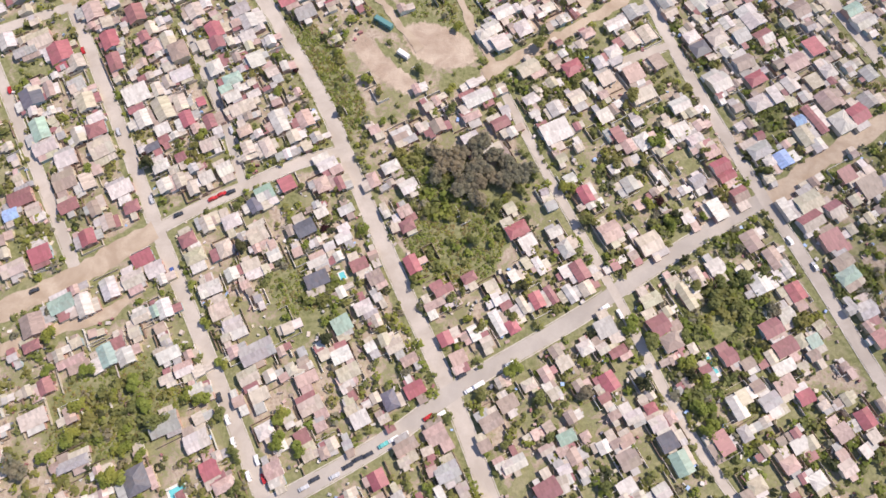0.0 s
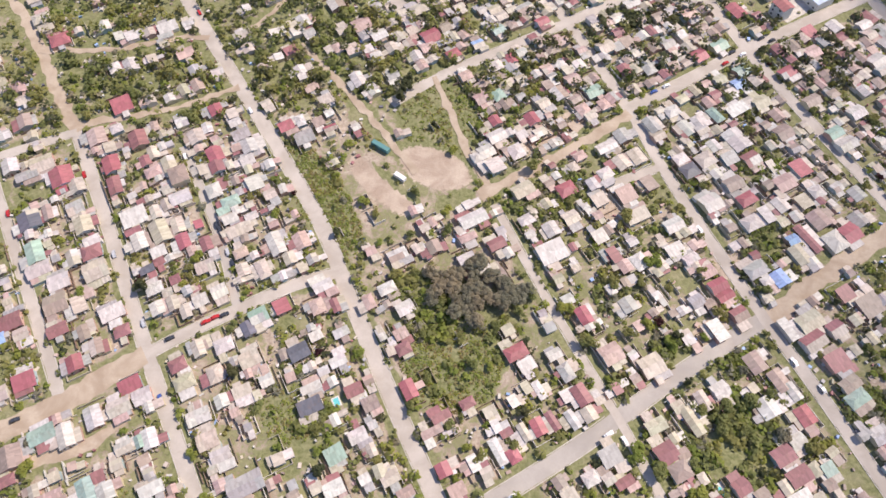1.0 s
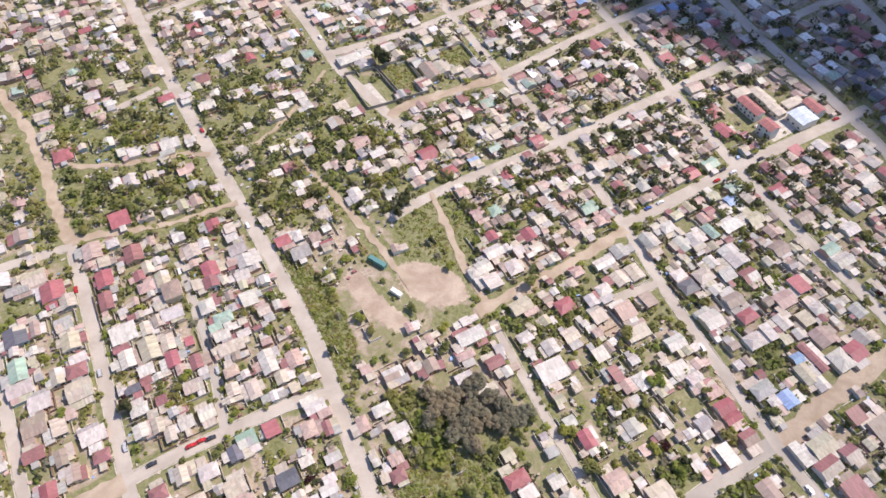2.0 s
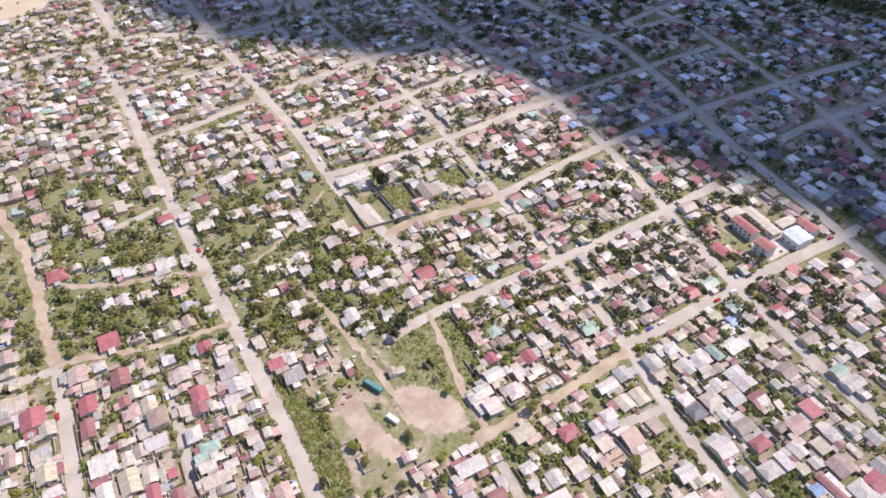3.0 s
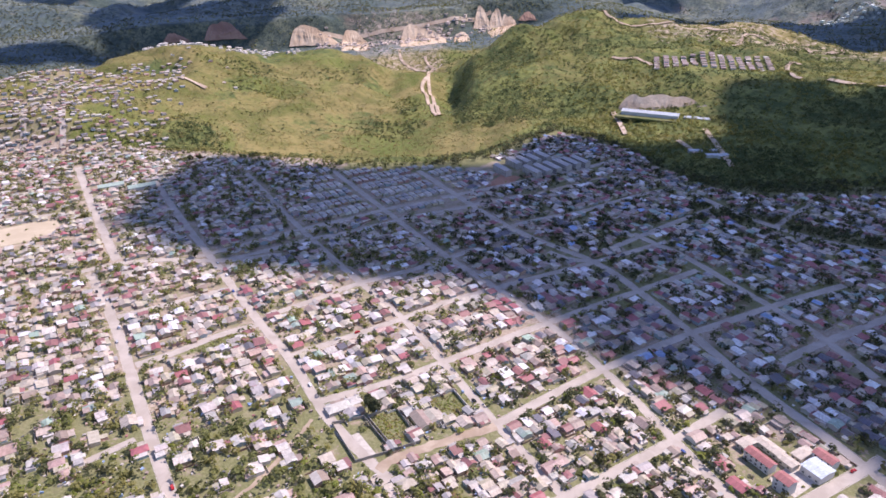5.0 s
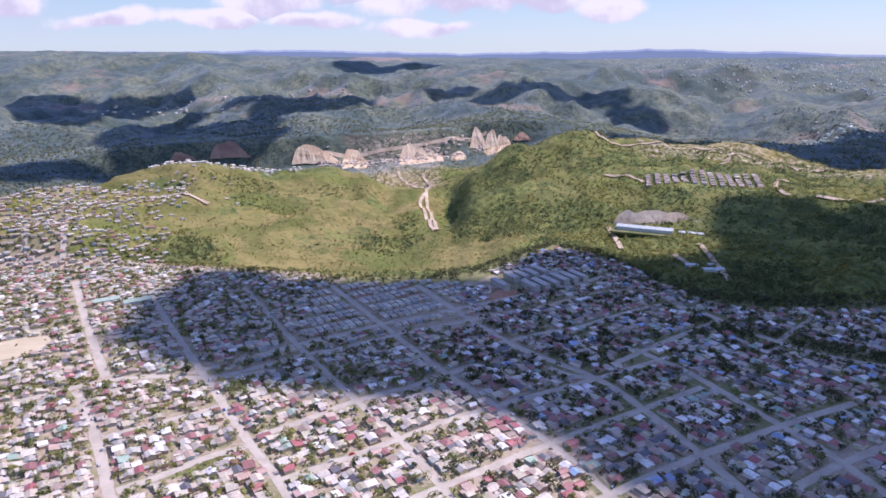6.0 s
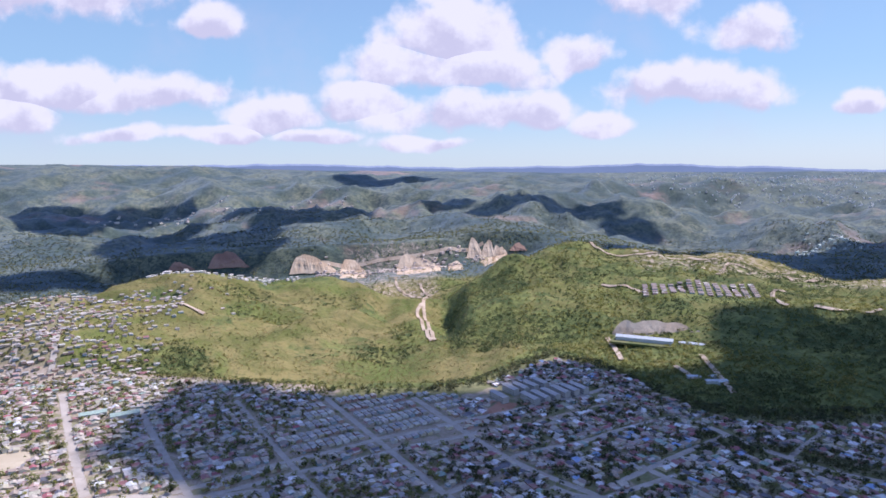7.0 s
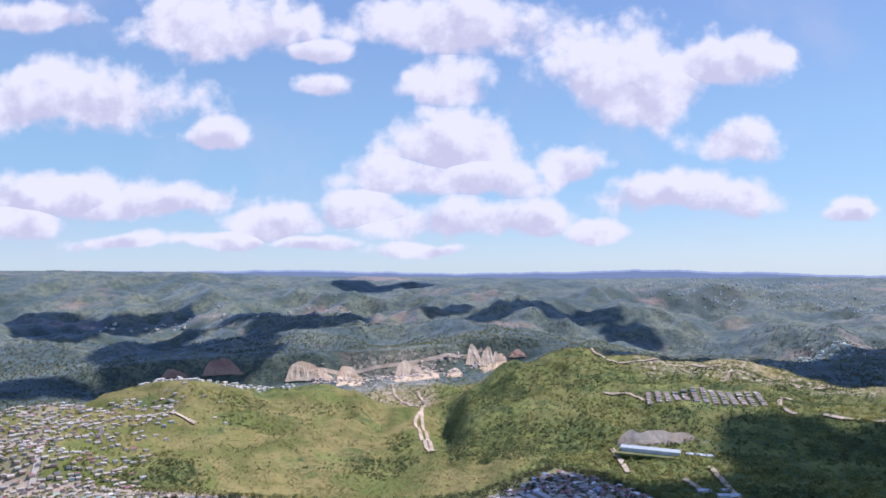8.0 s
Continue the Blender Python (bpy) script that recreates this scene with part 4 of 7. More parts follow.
LOTS_F = [
    (83, 208, 10.2, 5.3, "w"), (92, 214, 7.3, 7.5, "g"), (73, 186, 4.9, 6.1, "w"), (80, 192, 6.9, 5.6, "w"), (89, 198, 6.6, 7.8, "b"),
    (97, 201, 6.6, 8.6, "b"), (88, 179, 8.3, 7.9, "p"), (100, 185, 6.5, 7.6, "n"), (75, 177, 6.8, 5.9, "b"), (91, 167, 11.1, 5.9, "b"),
    (72, 157, 6.1, 6.1, "w"), (77, 147, 4.6, 7.6, "m"), (81, 141, 5.1, 5.9, "p"), (107, 161, 8.7, 6.5, "w"), (105, 148, 8.0, 5.7, "w"),
    (114, 150, 4.3, 4.7, "p"), (111, 143, 6.6, 4.0, "w"), (88, 143, 6.5, 7.6, "w"), (97, 141, 4.7, 6.6, "b"), (117, 136, 6.6, 5.1, "p"),
]
LOTS_G = [
    (120, 129, 8.0, 5.6, "r"), (118, 198, 6.7, 5.4, "w"), (121, 191, 8.2, 7.3, "k"), (130, 197, 8.9, 7.6, "b"), (136, 205, 5.3, 6.4, "w"),
    (148, 208, 9.7, 12.6, "w"), (152, 196, 8.0, 7.2, "m"), (140, 182, 8.8, 6.7, "n"), (144, 173, 8.7, 6.0, "r"), (127, 172, 9.0, 8.9, "w"),
    (143, 160, 8.5, 7.0, "w"), (151, 164, 5.1, 8.5, "w"), (159, 169, 6.2, 7.5, "w"), (164, 181, 9.5, 7.8, "p"), (174, 189, 8.1, 8.9, "r"),
    (170, 170, 6.8, 7.0, "t"), (174, 160, 8.3, 9.0, "n"), (178, 175, 6.4, 5.8, "w"), (188, 177, 4.9, 4.5, "w"), (166, 150, 3.6, 15.1, "m"),
]
LOTS_H = [
    (159, 150, 5.0, 4.5, "u"), (160, 142, 6.0, 9.5, "t"), (178, 148, 8.8, 9.5, "w"), (186, 152, 8.4, 8.4, "r"), (192, 159, 6.9, 7.2, "g"),
    (148, 131, 6.8, 7.2, "u"), (139, 136, 10.2, 6.5, "g"), (142, 130, 4.8, 4.1, "w"), (165, 137, 5.5, 5.7, "w"), (194, 208, 8.5, 8.2, "e"),
    (201, 202, 9.7, 6.6, "w"), (198, 191, 10.6, 7.9, "b"), (172, 211, 8.3, 7.9, "n"), (110, 213, 6.3, 4.9, "b"), (132, 215, 5.9, 5.1, "w"),
    (196, 173, 6.5, 6.8, "g"),
]
LOTS_I = [
    (-196, 129, 10.4, 7.6, "m"), (-199, 121, 6.2, 5.5, "u"), (-189, 123, 6.1, 5.3, "b"), (-182, 101, 9.0, 6.9, "r"), (-193, 95, 10.1, 6.4, "b"),
    (-173, 124, 8.5, 5.7, "m"), (-177, 137, 9.7, 9.3, "n"), (-166, 136, 5.5, 8.4, "b"), (-161, 122, 4.4, 7.4, "n"), (-150, 131, 10.3, 6.1, "w"),
    (-144, 122, 6.7, 5.3, "m"), (-154, 115, 5.3, 7.1, "b"), (-162, 108, 6.3, 7.2, "r"), (-136, 97, 8.8, 6.0, "r"), (-149, 84, 6.5, 9.4, "w"),
    (-139, 88, 9.2, 6.5, "b"), (-130, 92, 7.3, 6.4, "w"), (-169, 78, 10.5, 6.4, "e"), (-164, 84, 3.0, 4.0, "p"), (-180, 69, 9.2, 9.5, "n"),
]
LOTS_J = [
    (-159, 77, 6.1, 10.1, "w"), (-124, 74, 5.8, 8.1, "w"), (-128, 73, 3.0, 5.1, "e"), (-134, 71, 6.3, 4.7, "w"), (-130, 132, 5.7, 6.4, "w"),
    (-123, 134, 4.7, 6.9, "b"), (-117, 130, 4.2, 6.7, "b"), (-111, 135, 6.1, 5.6, "w"), (-103, 139, 6.6, 6.1, "w"), (-117, 105, 6.8, 5.8, "m"),
    (-109, 112, 5.0, 7.4, "b"), (-98, 113, 7.7, 6.2, "w"), (-88, 120, 5.0, 6.7, "k"), (-84, 126, 7.7, 6.8, "e"), (-86, 106, 8.4, 7.0, "b"),
    (-100, 100, 6.2, 7.5, "b"), (-78, 96, 5.2, 4.8, "w"), (-88, 92, 7.4, 4.3, "b"), (-105, 82, 9.2, 5.9, "w"), (-96, 88, 5.2, 5.4, "w"),
]
LOTS_K = [
    (-113, 97, 8.1, 5.7, "t"), (-100, 72, 7.8, 6.7, "b"), (-94, 66, 7.7, 4.7, "w"), (-90, 83, 3.5, 3.3, "p"), (-74, 130, 6.3, 6.7, "r"),
    (-56, 139, 8.6, 4.6, "w"), (-58, 129, 5.8, 7.1, "p"), (-50, 129, 3.1, 6.5, "m"), (-58, 115, 5.2, 3.9, "w"), (-47, 116, 6.5, 3.8, "w"),
    (-65, 108, 8.3, 6.7, "k"), (-48, 103, 6.8, 4.2, "w"), (-54, 99, 4.3, 3.3, "w"), (-59, 92, 8.5, 3.2, "w"), (-59, 84, 9.7, 5.9, "k"),
    (-41, 90, 7.1, 4.9, "m"), (-35, 94, 3.8, 3.6, "p"), (-34, 84, 6.2, 5.7, "n"), (-33, 75, 3.3, 3.0, "w"),
]
LOTS_L = [
    (-39, 71, 7.0, 5.2, "w"), (-48, 64, 7.4, 6.5, "e"), (-27, 136, 7.5, 5.0, "w"), (-19, 126, 7.4, 5.8, "w"), (-35, 130, 4.4, 6.9, "p"),
    (-21, 114, 5.6, 4.7, "p"), (-20, 107, 6.0, 5.1, "m"), (-29, 113, 3.0, 3.0, "w"), (-18, 89, 5.4, 7.9, "r"), (-9, 71, 8.6, 3.0, "p"),
    (-5, 77, 7.8, 3.0, "m"), (6, 82, 5.8, 3.9, "m"), (15, 78, 4.9, 3.9, "b"), (25, 82, 3.7, 4.8, "w"), (28, 103, 9.3, 5.9, "r"),
    (32, 97, 6.7, 5.0, "w"), (44, 101, 6.0, 4.1, "w"), (48, 93, 5.1, 7.3, "g"), (36, 86, 3.0, 7.9, "w"), (40, 73, 3.0, 7.8, "m"),
]
LOTS_M = [
    (53, 83, 5.9, 8.5, "m"), (47, 83, 4.2, 4.9, "w"), (34, 71, 4.9, 6.8, "r"), (28, 69, 3.0, 7.2, "b"), (17, 62, 3.6, 10.8, "w"),
    (23, 60, 4.5, 5.4, "r"), (48, 73, 3.3, 7.8, "w"), (55, 75, 5.4, 5.7, "b"), (17, 72, 3.0, 5.1, "w"), (53, 126, 4.9, 4.5, "w"),
    (59, 118, 5.3, 7.8, "r"), (79, 122, 6.3, 6.6, "g"), (109, 122, 6.0, 5.4, "g"), (102, 118, 3.6, 3.7, "w"), (115, 108, 5.9, 9.5, "w"),
    (126, 115, 6.5, 6.0, "m"), (122, 124, 7.5, 3.9, "r"), (145, 107, 4.2, 10.2, "w"), (155, 110, 11.0, 7.6, "t"), (154, 101, 10.0, 6.9, "m"),
]
LOTS_N = [
    (165, 106, 6.8, 6.6, "m"), (161, 92, 9.0, 7.5, "m"), (183, 116, 10.0, 9.0, "n"), (174, 122, 6.5, 6.3, "m"), (127, 93, 6.8, 8.4, "n"),
    (135, 85, 5.9, 9.0, "p"), (139, 80, 4.1, 7.4, "w"), (127, 74, 7.6, 8.1, "w"), (141, 70, 6.4, 7.3, "r"), (163, 82, 8.5, 5.1, "n"),
    (164, 76, 9.4, 5.6, "e"), (68, 100, 8.6, 8.0, "p"), (84, 94, 9.5, 8.6, "b"), (110, 82, 6.6, 6.4, "w"), (102, 78, 4.3, 8.2, "b"),
    (96, 70, 4.3, 11.7, "t"), (81, 69, 8.0, 5.0, "t"), (83, 58, 8.0, 7.6, "m"), (87, 51, 7.6, 6.7, "n"), (61, 58, 7.8, 6.9, "g"),
]
LOTS_O = [
    (135, 60, 6.3, 5.6, "w"), (128, 55, 8.4, 6.4, "m"), (168, 61, 7.5, 6.2, "w"), (171, 49, 6.6, 6.7, "m"), (-179, 60, 6.7, 4.1, "m"),
    (-161, 53, 11.2, 3.3, "p"), (-170, 43, 5.6, 6.2, "m"), (-146, 55, 6.4, 9.5, "e"), (-142, 60, 4.5, 4.2, "m"), (-138, 54, 6.3, 6.7, "w"),
    (-120, 54, 9.2, 4.4, "w"), (-113, 48, 7.4, 5.2, "p"), (-107, 39, 5.6, 4.6, "w"), (-120, 44, 5.2, 3.4, "b"), (-173, 30, 10.8, 6.1, "b"),
    (-171, 34, 3.0, 5.0, "r"), (-158, 31, 4.1, 6.4, "p"), (-119, 26, 11.7, 7.6, "g"), (-105, 19, 9.3, 6.8, "w"), (-99, 8, 6.7, 6.7, "r"),
]
LOTS_P = [
    (-93, 2, 7.9, 4.4, "p"), (-128, 5, 9.1, 10.1, "k"), (-154, 12, 12.7, 3.6, "g"), (-83, 54, 13.9, 7.6, "g"), (-86, 44, 8.0, 5.8, "b"),
    (-81, 36, 7.1, 4.8, "b"), (-78, 22, 6.6, 5.6, "w"), (-74, 7, 6.5, 5.9, "p"), (-48, 51, 7.7, 5.5, "w"), (-45, 44, 8.9, 5.4, "t"),
    (-36, 54, 4.1, 3.3, "w"), (-62, 42, 8.6, 4.3, "p"), (-26, 54, 6.9, 4.6, "b"), (-20, 48, 6.4, 3.7, "p"), (-18, 36, 7.6, 5.2, "r"),
    (-28, 32, 5.6, 7.3, "k"), (-40, 25, 6.8, 5.7, "w"), (-60, 31, 9.3, 5.5, "b"), (-63, 19, 5.3, 5.0, "m"), (-51, 16, 4.0, 4.5, "b"),
]
LOTS_Q = [
    (-5, 56, 5.2, 5.4, "r"), (0, 48, 6.4, 4.9, "p"), (7, 58, 3.6, 6.2, "w"), (12, 54, 4.4, 4.1, "b"), (12, 22, 8.3, 5.2, "n"),
    (19, 29, 7.5, 5.2, "n"), (28, 36, 5.6, 4.0, "b"), (35, 40, 4.4, 5.7, "p"), (38, 32, 4.8, 4.1, "b"), (43, 44, 5.7, 4.6, "b"),
    (52, 50, 5.7, 5.1, "w"), (-10, 18, 7.9, 6.7, "p"), (-22, 14, 9.1, 4.4, "n"), (-33, 2, 6.3, 6.4, "r"), (-6, 4, 9.1, 5.9, "g"),
    (9, 13, 4.7, 4.0, "n"), (20, 6, 9.1, 4.7, "w"), (32, -4, 9.1, 6.8, "m"), (41, 15, 6.8, 4.4, "e"), (33, 11, 5.9, 3.2, "p"),
]
LOTS_S = [
    (43, 8, 4.4, 5.6, "p"), (39, 3, 4.8, 3.2, "w"), (65, 48, 7.0, 3.4, "m"), (60, 36, 6.1, 7.1, "r"), (68, 22, 6.9, 4.2, "w"),
    (75, 25, 4.5, 3.4, "r"), (77, 19, 6.1, 4.7, "w"), (80, 12, 6.6, 6.4, "k"), (84, 4, 6.6, 8.6, "e"), (64, 6, 7.7, 6.6, "n"),
    (64, 13, 5.7, 3.7, "p"), (55, 11, 4.4, 4.5, "w"), (62, -4, 6.8, 5.4, "w"), (75, -6, 5.7, 5.1, "w"), (101, 11, 5.9, 8.5, "m"),
    (109, 24, 5.1, 8.7, "w"), (110, 14, 4.2, 5.5, "g"), (109, 44, 6.0, 5.6, "m"), (116, 41, 5.2, 3.8, "n"), (118, 32, 4.7, 3.8, "n"),
]
LOTS_U = [
    (112, 28, 5.1, 5.6, "t"), (122, 26, 7.8, 5.2, "g"), (132, 47, 9.3, 5.9, "m"), (130, 39, 8.8, 4.4, "w"), (129, 32, 7.9, 5.8, "p"),
    (136, 27, 6.2, 4.9, "r"), (144, 49, 4.9, 4.6, "e"), (157, 18, 6.3, 6.8, "r"), (147, 13, 6.2, 6.1, "p"), (130, 9, 6.5, 4.8, "w"),
    (125, 2, 6.0, 5.2, "p"), (146, -0, 5.8, 5.0, "b"), (134, -4, 6.1, 5.3, "w"), (111, -5, 6.4, 5.0, "t"),
]
LOTS_AA = [
    (-241, 356, 10.8, 9.4, "p"), (-211, 349, 7.0, 5.4, "b"), (-163, 350, 9.4, 6.1, "r"), (-151, 339, 6.5, 5.9, "b"), (-136, 341, 9.7, 7.6, "w"),
    (-133, 352, 5.9, 6.8, "w"), (-118, 350, 7.1, 8.4, "w"), (-107, 354, 7.2, 7.6, "w"), (-143, 367, 8.1, 7.9, "m"), (-178, 376, 9.2, 10.1, "b"),
    (-210, 355, 8.4, 8.2, "w"), (-194, 363, 5.6, 11.8, "b"), (-207, 343, 8.3, 6.3, "p"), (-197, 348, 6.9, 5.4, "w"), (-236, 338, 8.4, 7.3, "b"),
    (-228, 321, 9.5, 8.0, "b"), (-213, 303, 10.5, 9.3, "r"), (-223, 313, 8.0, 6.1, "b"), (-189, 312, 5.8, 7.6, "w"),
]
LOTS_BB = [
    (-179, 303, 4.4, 6.6, "w"), (-172, 303, 6.3, 7.3, "w"), (-152, 308, 10.6, 6.5, "w"), (-162, 305, 5.6, 5.7, "b"), (-139, 287, 8.9, 7.0, "p"),
    (-168, 252, 9.8, 9.8, "r"), (-177, 279, 6.1, 7.1, "w"), (-168, 280, 7.2, 9.4, "w"), (-157, 284, 4.8, 6.2, "b"), (-129, 263, 5.7, 8.1, "p"),
    (-136, 260, 4.5, 7.4, "t"), (-143, 255, 5.1, 5.2, "w"), (-153, 254, 5.1, 5.2, "b"), (-117, 245, 6.5, 7.1, "r"), (-108, 242, 4.9, 6.3, "b"),
    (-106, 236, 5.9, 4.8, "w"), (-102, 230, 6.3, 6.2, "g"), (-97, 220, 6.7, 6.7, "w"), (-97, 210, 6.6, 5.2, "w"), (-134, 238, 6.0, 5.7, "w"),
]
LOTS_CC = [
    (-126, 232, 5.9, 5.6, "p"), (-124, 225, 5.8, 4.8, "w"), (-154, 226, 7.1, 7.8, "m"), (-147, 220, 5.4, 6.3, "b"), (-115, 217, 6.2, 6.8, "r"),
    (-111, 208, 5.6, 5.3, "m"), (-167, 212, 6.0, 7.1, "m"), (-162, 201, 5.3, 7.6, "m"), (-177, 233, 6.8, 7.4, "w"), (-168, 235, 5.1, 5.9, "w"),
    (-79, 232, 7.3, 6.1, "r"), (-71, 223, 6.6, 6.6, "k"), (-57, 231, 6.2, 5.3, "p"), (-57, 239, 4.2, 4.1, "w"), (-109, 298, 7.7, 6.9, "b"),
    (-104, 288, 5.8, 6.0, "b"), (-92, 330, 6.2, 8.9, "w"), (-80, 346, 6.3, 5.8, "w"), (-74, 336, 5.6, 6.5, "w"), (-89, 337, 5.6, 5.7, "w"),
]
LOTS_DD = [
    (-53, 334, 7.4, 6.4, "b"), (-45, 328, 6.1, 7.1, "w"), (-56, 320, 8.4, 8.6, "w"), (-74, 307, 6.5, 9.2, "w"), (-78, 299, 4.7, 6.1, "w"),
    (-80, 285, 6.8, 5.2, "m"), (-41, 302, 9.8, 9.0, "p"), (-31, 293, 8.5, 6.6, "w"), (-24, 283, 5.6, 6.5, "b"), (-45, 283, 7.8, 5.8, "b"),
    (-37, 283, 5.0, 4.4, "w"), (-42, 261, 6.5, 9.8, "w"), (-34, 253, 5.3, 6.9, "w"), (-74, 270, 5.5, 5.8, "w"), (-67, 257, 7.0, 4.9, "p"),
    (-59, 248, 6.9, 5.5, "b"), (-8, 312, 10.5, 7.6, "b"), (-2, 290, 9.6, 9.5, "r"), (-4, 282, 7.8, 6.5, "p"), (2, 325, 8.4, 7.0, "w"),
]
LOTS_EE = [
    (19, 206, 6.8, 5.4, "w"), (26, 198, 6.2, 6.4, "w"), (38, 207, 5.4, 6.0, "w"), (28, 216, 6.9, 6.8, "b"), (23, 243, 6.7, 6.7, "p"),
    (32, 245, 6.2, 6.8, "e"), (29, 228, 5.1, 5.8, "r"), (48, 228, 6.1, 7.2, "r"), (10, 276, 7.1, 5.7, "r"), (24, 282, 6.1, 5.8, "u"),
    (36, 292, 6.8, 5.2, "e"), (35, 308, 7.0, 6.1, "t"), (35, 330, 7.9, 7.1, "e"), (22, 321, 6.6, 6.2, "w"), (52, 307, 10.0, 7.6, "g"),
    (61, 297, 6.9, 5.3, "r"), (72, 318, 7.8, 7.0, "p"), (73, 337, 5.6, 7.3, "r"), (79, 322, 6.7, 6.3, "p"), (41, 270, 4.9, 6.4, "r"),
]
LOTS_FF = [
    (33, 266, 5.4, 6.3, "w"), (47, 274, 5.5, 5.0, "w"), (70, 281, 6.8, 5.1, "p"), (72, 253, 7.0, 7.0, "p"), (82, 244, 8.5, 6.9, "e"),
    (64, 244, 7.4, 8.2, "w"), (75, 232, 6.2, 7.4, "p"), (86, 235, 5.2, 6.1, "p"), (86, 207, 9.0, 6.4, "w"), (78, 228, 5.7, 4.7, "b"),
    (93, 203, 7.5, 6.4, "b"), (68, 202, 4.9, 4.3, "p"), (89, 334, 5.6, 6.5, "g"), (113, 307, 9.0, 5.5, "w"), (124, 314, 8.0, 4.8, "g"),
    (101, 258, 6.6, 7.1, "m"), (93, 275, 8.5, 8.1, "b"), (91, 290, 5.2, 6.0, "b"), (103, 296, 6.5, 6.1, "w"), (115, 282, 5.2, 5.3, "w"),
]
LOTS_GG = [
    (113, 259, 6.1, 10.1, "g"), (127, 275, 6.9, 6.0, "g"), (136, 281, 4.7, 4.6, "w"), (143, 296, 8.5, 7.1, "p"), (142, 265, 7.5, 7.5, "r"),
    (154, 271, 8.8, 6.9, "e"), (162, 253, 8.1, 6.7, "e"), (158, 244, 6.8, 5.9, "u"), 
    
    (168, 312, 5.4, 8.0, "r"), (170, 297, 7.2, 10.4, "r"), (163, 336, 9.2, 7.7, "p"), (164, 327, 7.1, 5.0, "w"), (120, 228, 7.4, 6.2, "w"), (108, 220, 5.7, 9.5, "g"),
]
LOTS_HH = [
    (125, 217, 5.3, 8.9, "w"), (132, 219, 4.8, 10.3, "w"), (141, 224, 4.8, 9.1, "e"), (153, 227, 11.0, 5.7, "w"), (154, 208, 6.4, 7.6, "w"),
    (142, 197, 7.3, 6.1, "g"), (166, 231, 8.4, 7.3, "t"), (172, 222, 6.1, 6.5, "p"), (173, 216, 5.5, 5.7, "w"), (185, 250, 8.8, 6.1, "r"),
    (202, 263, 8.5, 7.1, "p"), (205, 278, 6.9, 6.5, "r"), (220, 281, 7.0, 7.5, "w"), (234, 254, 9.4, 8.9, "w"), (235, 248, 7.4, 5.6, "w"),
    (212, 221, 8.2, 6.8, "w"), (197, 209, 7.9, 5.8, "e"), (202, 202, 8.4, 6.6, "w"), (192, 230, 8.6, 6.0, "n"), (221, 235, 6.0, 6.2, "w"),
]
LOTS_MA = [
    (-204, 605, 12.6, 6.3, "w"), (-110, 497, 9.6, 6.2, "m"), (-133, 463, 9.2, 5.5, "g"), (-45, 488, 7.8, 6.0, "r"), (-8, 432, 6.4, 5.0, "r"),
    (2, 439, 7.1, 5.6, "w"), (-66, 422, 7.0, 5.5, "p"), (-62, 413, 8.9, 4.5, "w"), (-77, 471, 9.1, 6.4, "w"), (-25, 468, 7.5, 4.9, "p"),
    (-35, 457, 8.8, 5.7, "w"), (-16, 444, 9.4, 6.1, "w"), (-55, 439, 7.9, 5.6, "w"), (-78, 440, 8.0, 5.6, "t"), (-114, 446, 8.9, 6.3, "p"),
    (-124, 474, 8.5, 5.0, "m"), (-151, 431, 7.4, 5.7, "w"), (-137, 426, 7.3, 5.7, "w"), (-178, 429, 8.2, 5.8, "w"), (-276, 488, 8.7, 7.3, "w"),
]
LOTS_MB = [
    (51, 429, 7.1, 5.5, "r"), (36, 422, 7.0, 5.4, "p"), (43, 392, 8.6, 4.7, "g"), (60, 397, 7.4, 5.2, "w"), (83, 406, 8.9, 6.7, "w"),
    (100, 409, 7.6, 5.4, "r"), (109, 418, 7.1, 5.5, "r"), (102, 433, 7.2, 5.2, "m"), (76, 438, 7.2, 5.6, "w"), (56, 479, 7.7, 6.0, "p"),
    (38, 502, 7.1, 5.7, "w"), (117, 467, 10.0, 6.0, "r"), (124, 439, 9.6, 7.2, "e"), (160, 418, 8.7, 6.6, "u"), (205, 395, 8.0, 5.7, "w"),
    (153, 364, 8.6, 6.9, "r"), (165, 360, 8.0, 5.6, "w"), (126, 501, 8.1, 6.3, "m"), (156, 513, 8.4, 6.5, "m"), (98, 494, 7.9, 6.2, "w"),
]
LOTS_MC = [
    (68, 575, 12.4, 6.9, "m"), (165, 460, 7.8, 5.6, "p"), (141, 449, 7.5, 5.4, "m"), (85, 383, 7.3, 5.1, "b"), (67, 390, 7.3, 5.2, "b"),
    (209, 437, 7.7, 6.0, "r"), (235, 451, 8.8, 6.3, "m"), (269, 441, 8.1, 6.4, "w"), (304, 480, 9.7, 6.9, "w"), (326, 470, 9.7, 6.9, "m"),
    (239, 420, 7.7, 5.5, "t"), (229, 387, 8.1, 5.7, "w"), (109, 363, 7.1, 5.0, "g"), (242, 355, 7.8, 5.5, "w"), (24, 406, 6.8, 5.3, "b"),
    (-7, 388, 7.9, 5.1, "g"), (4, 382, 7.8, 5.0, "g"), (-73, 357, 6.3, 4.9, "b"), (-138, 406, 7.7, 5.5, "w"), (-151, 351, 6.5, 5.1, "w"),
]
LOTS_MD = [
    (-49.7, 380, 16, 8, "w"), (-40.7, 385.6, 9, 8, "w"), (-25.8, 389.7, 10, 8, "w"), (-5.3, 373.1, 9, 8, "g"), (1.8, 363.9, 9, 16, "n"), (9.2, 366.4, 8, 12, "b"),
]

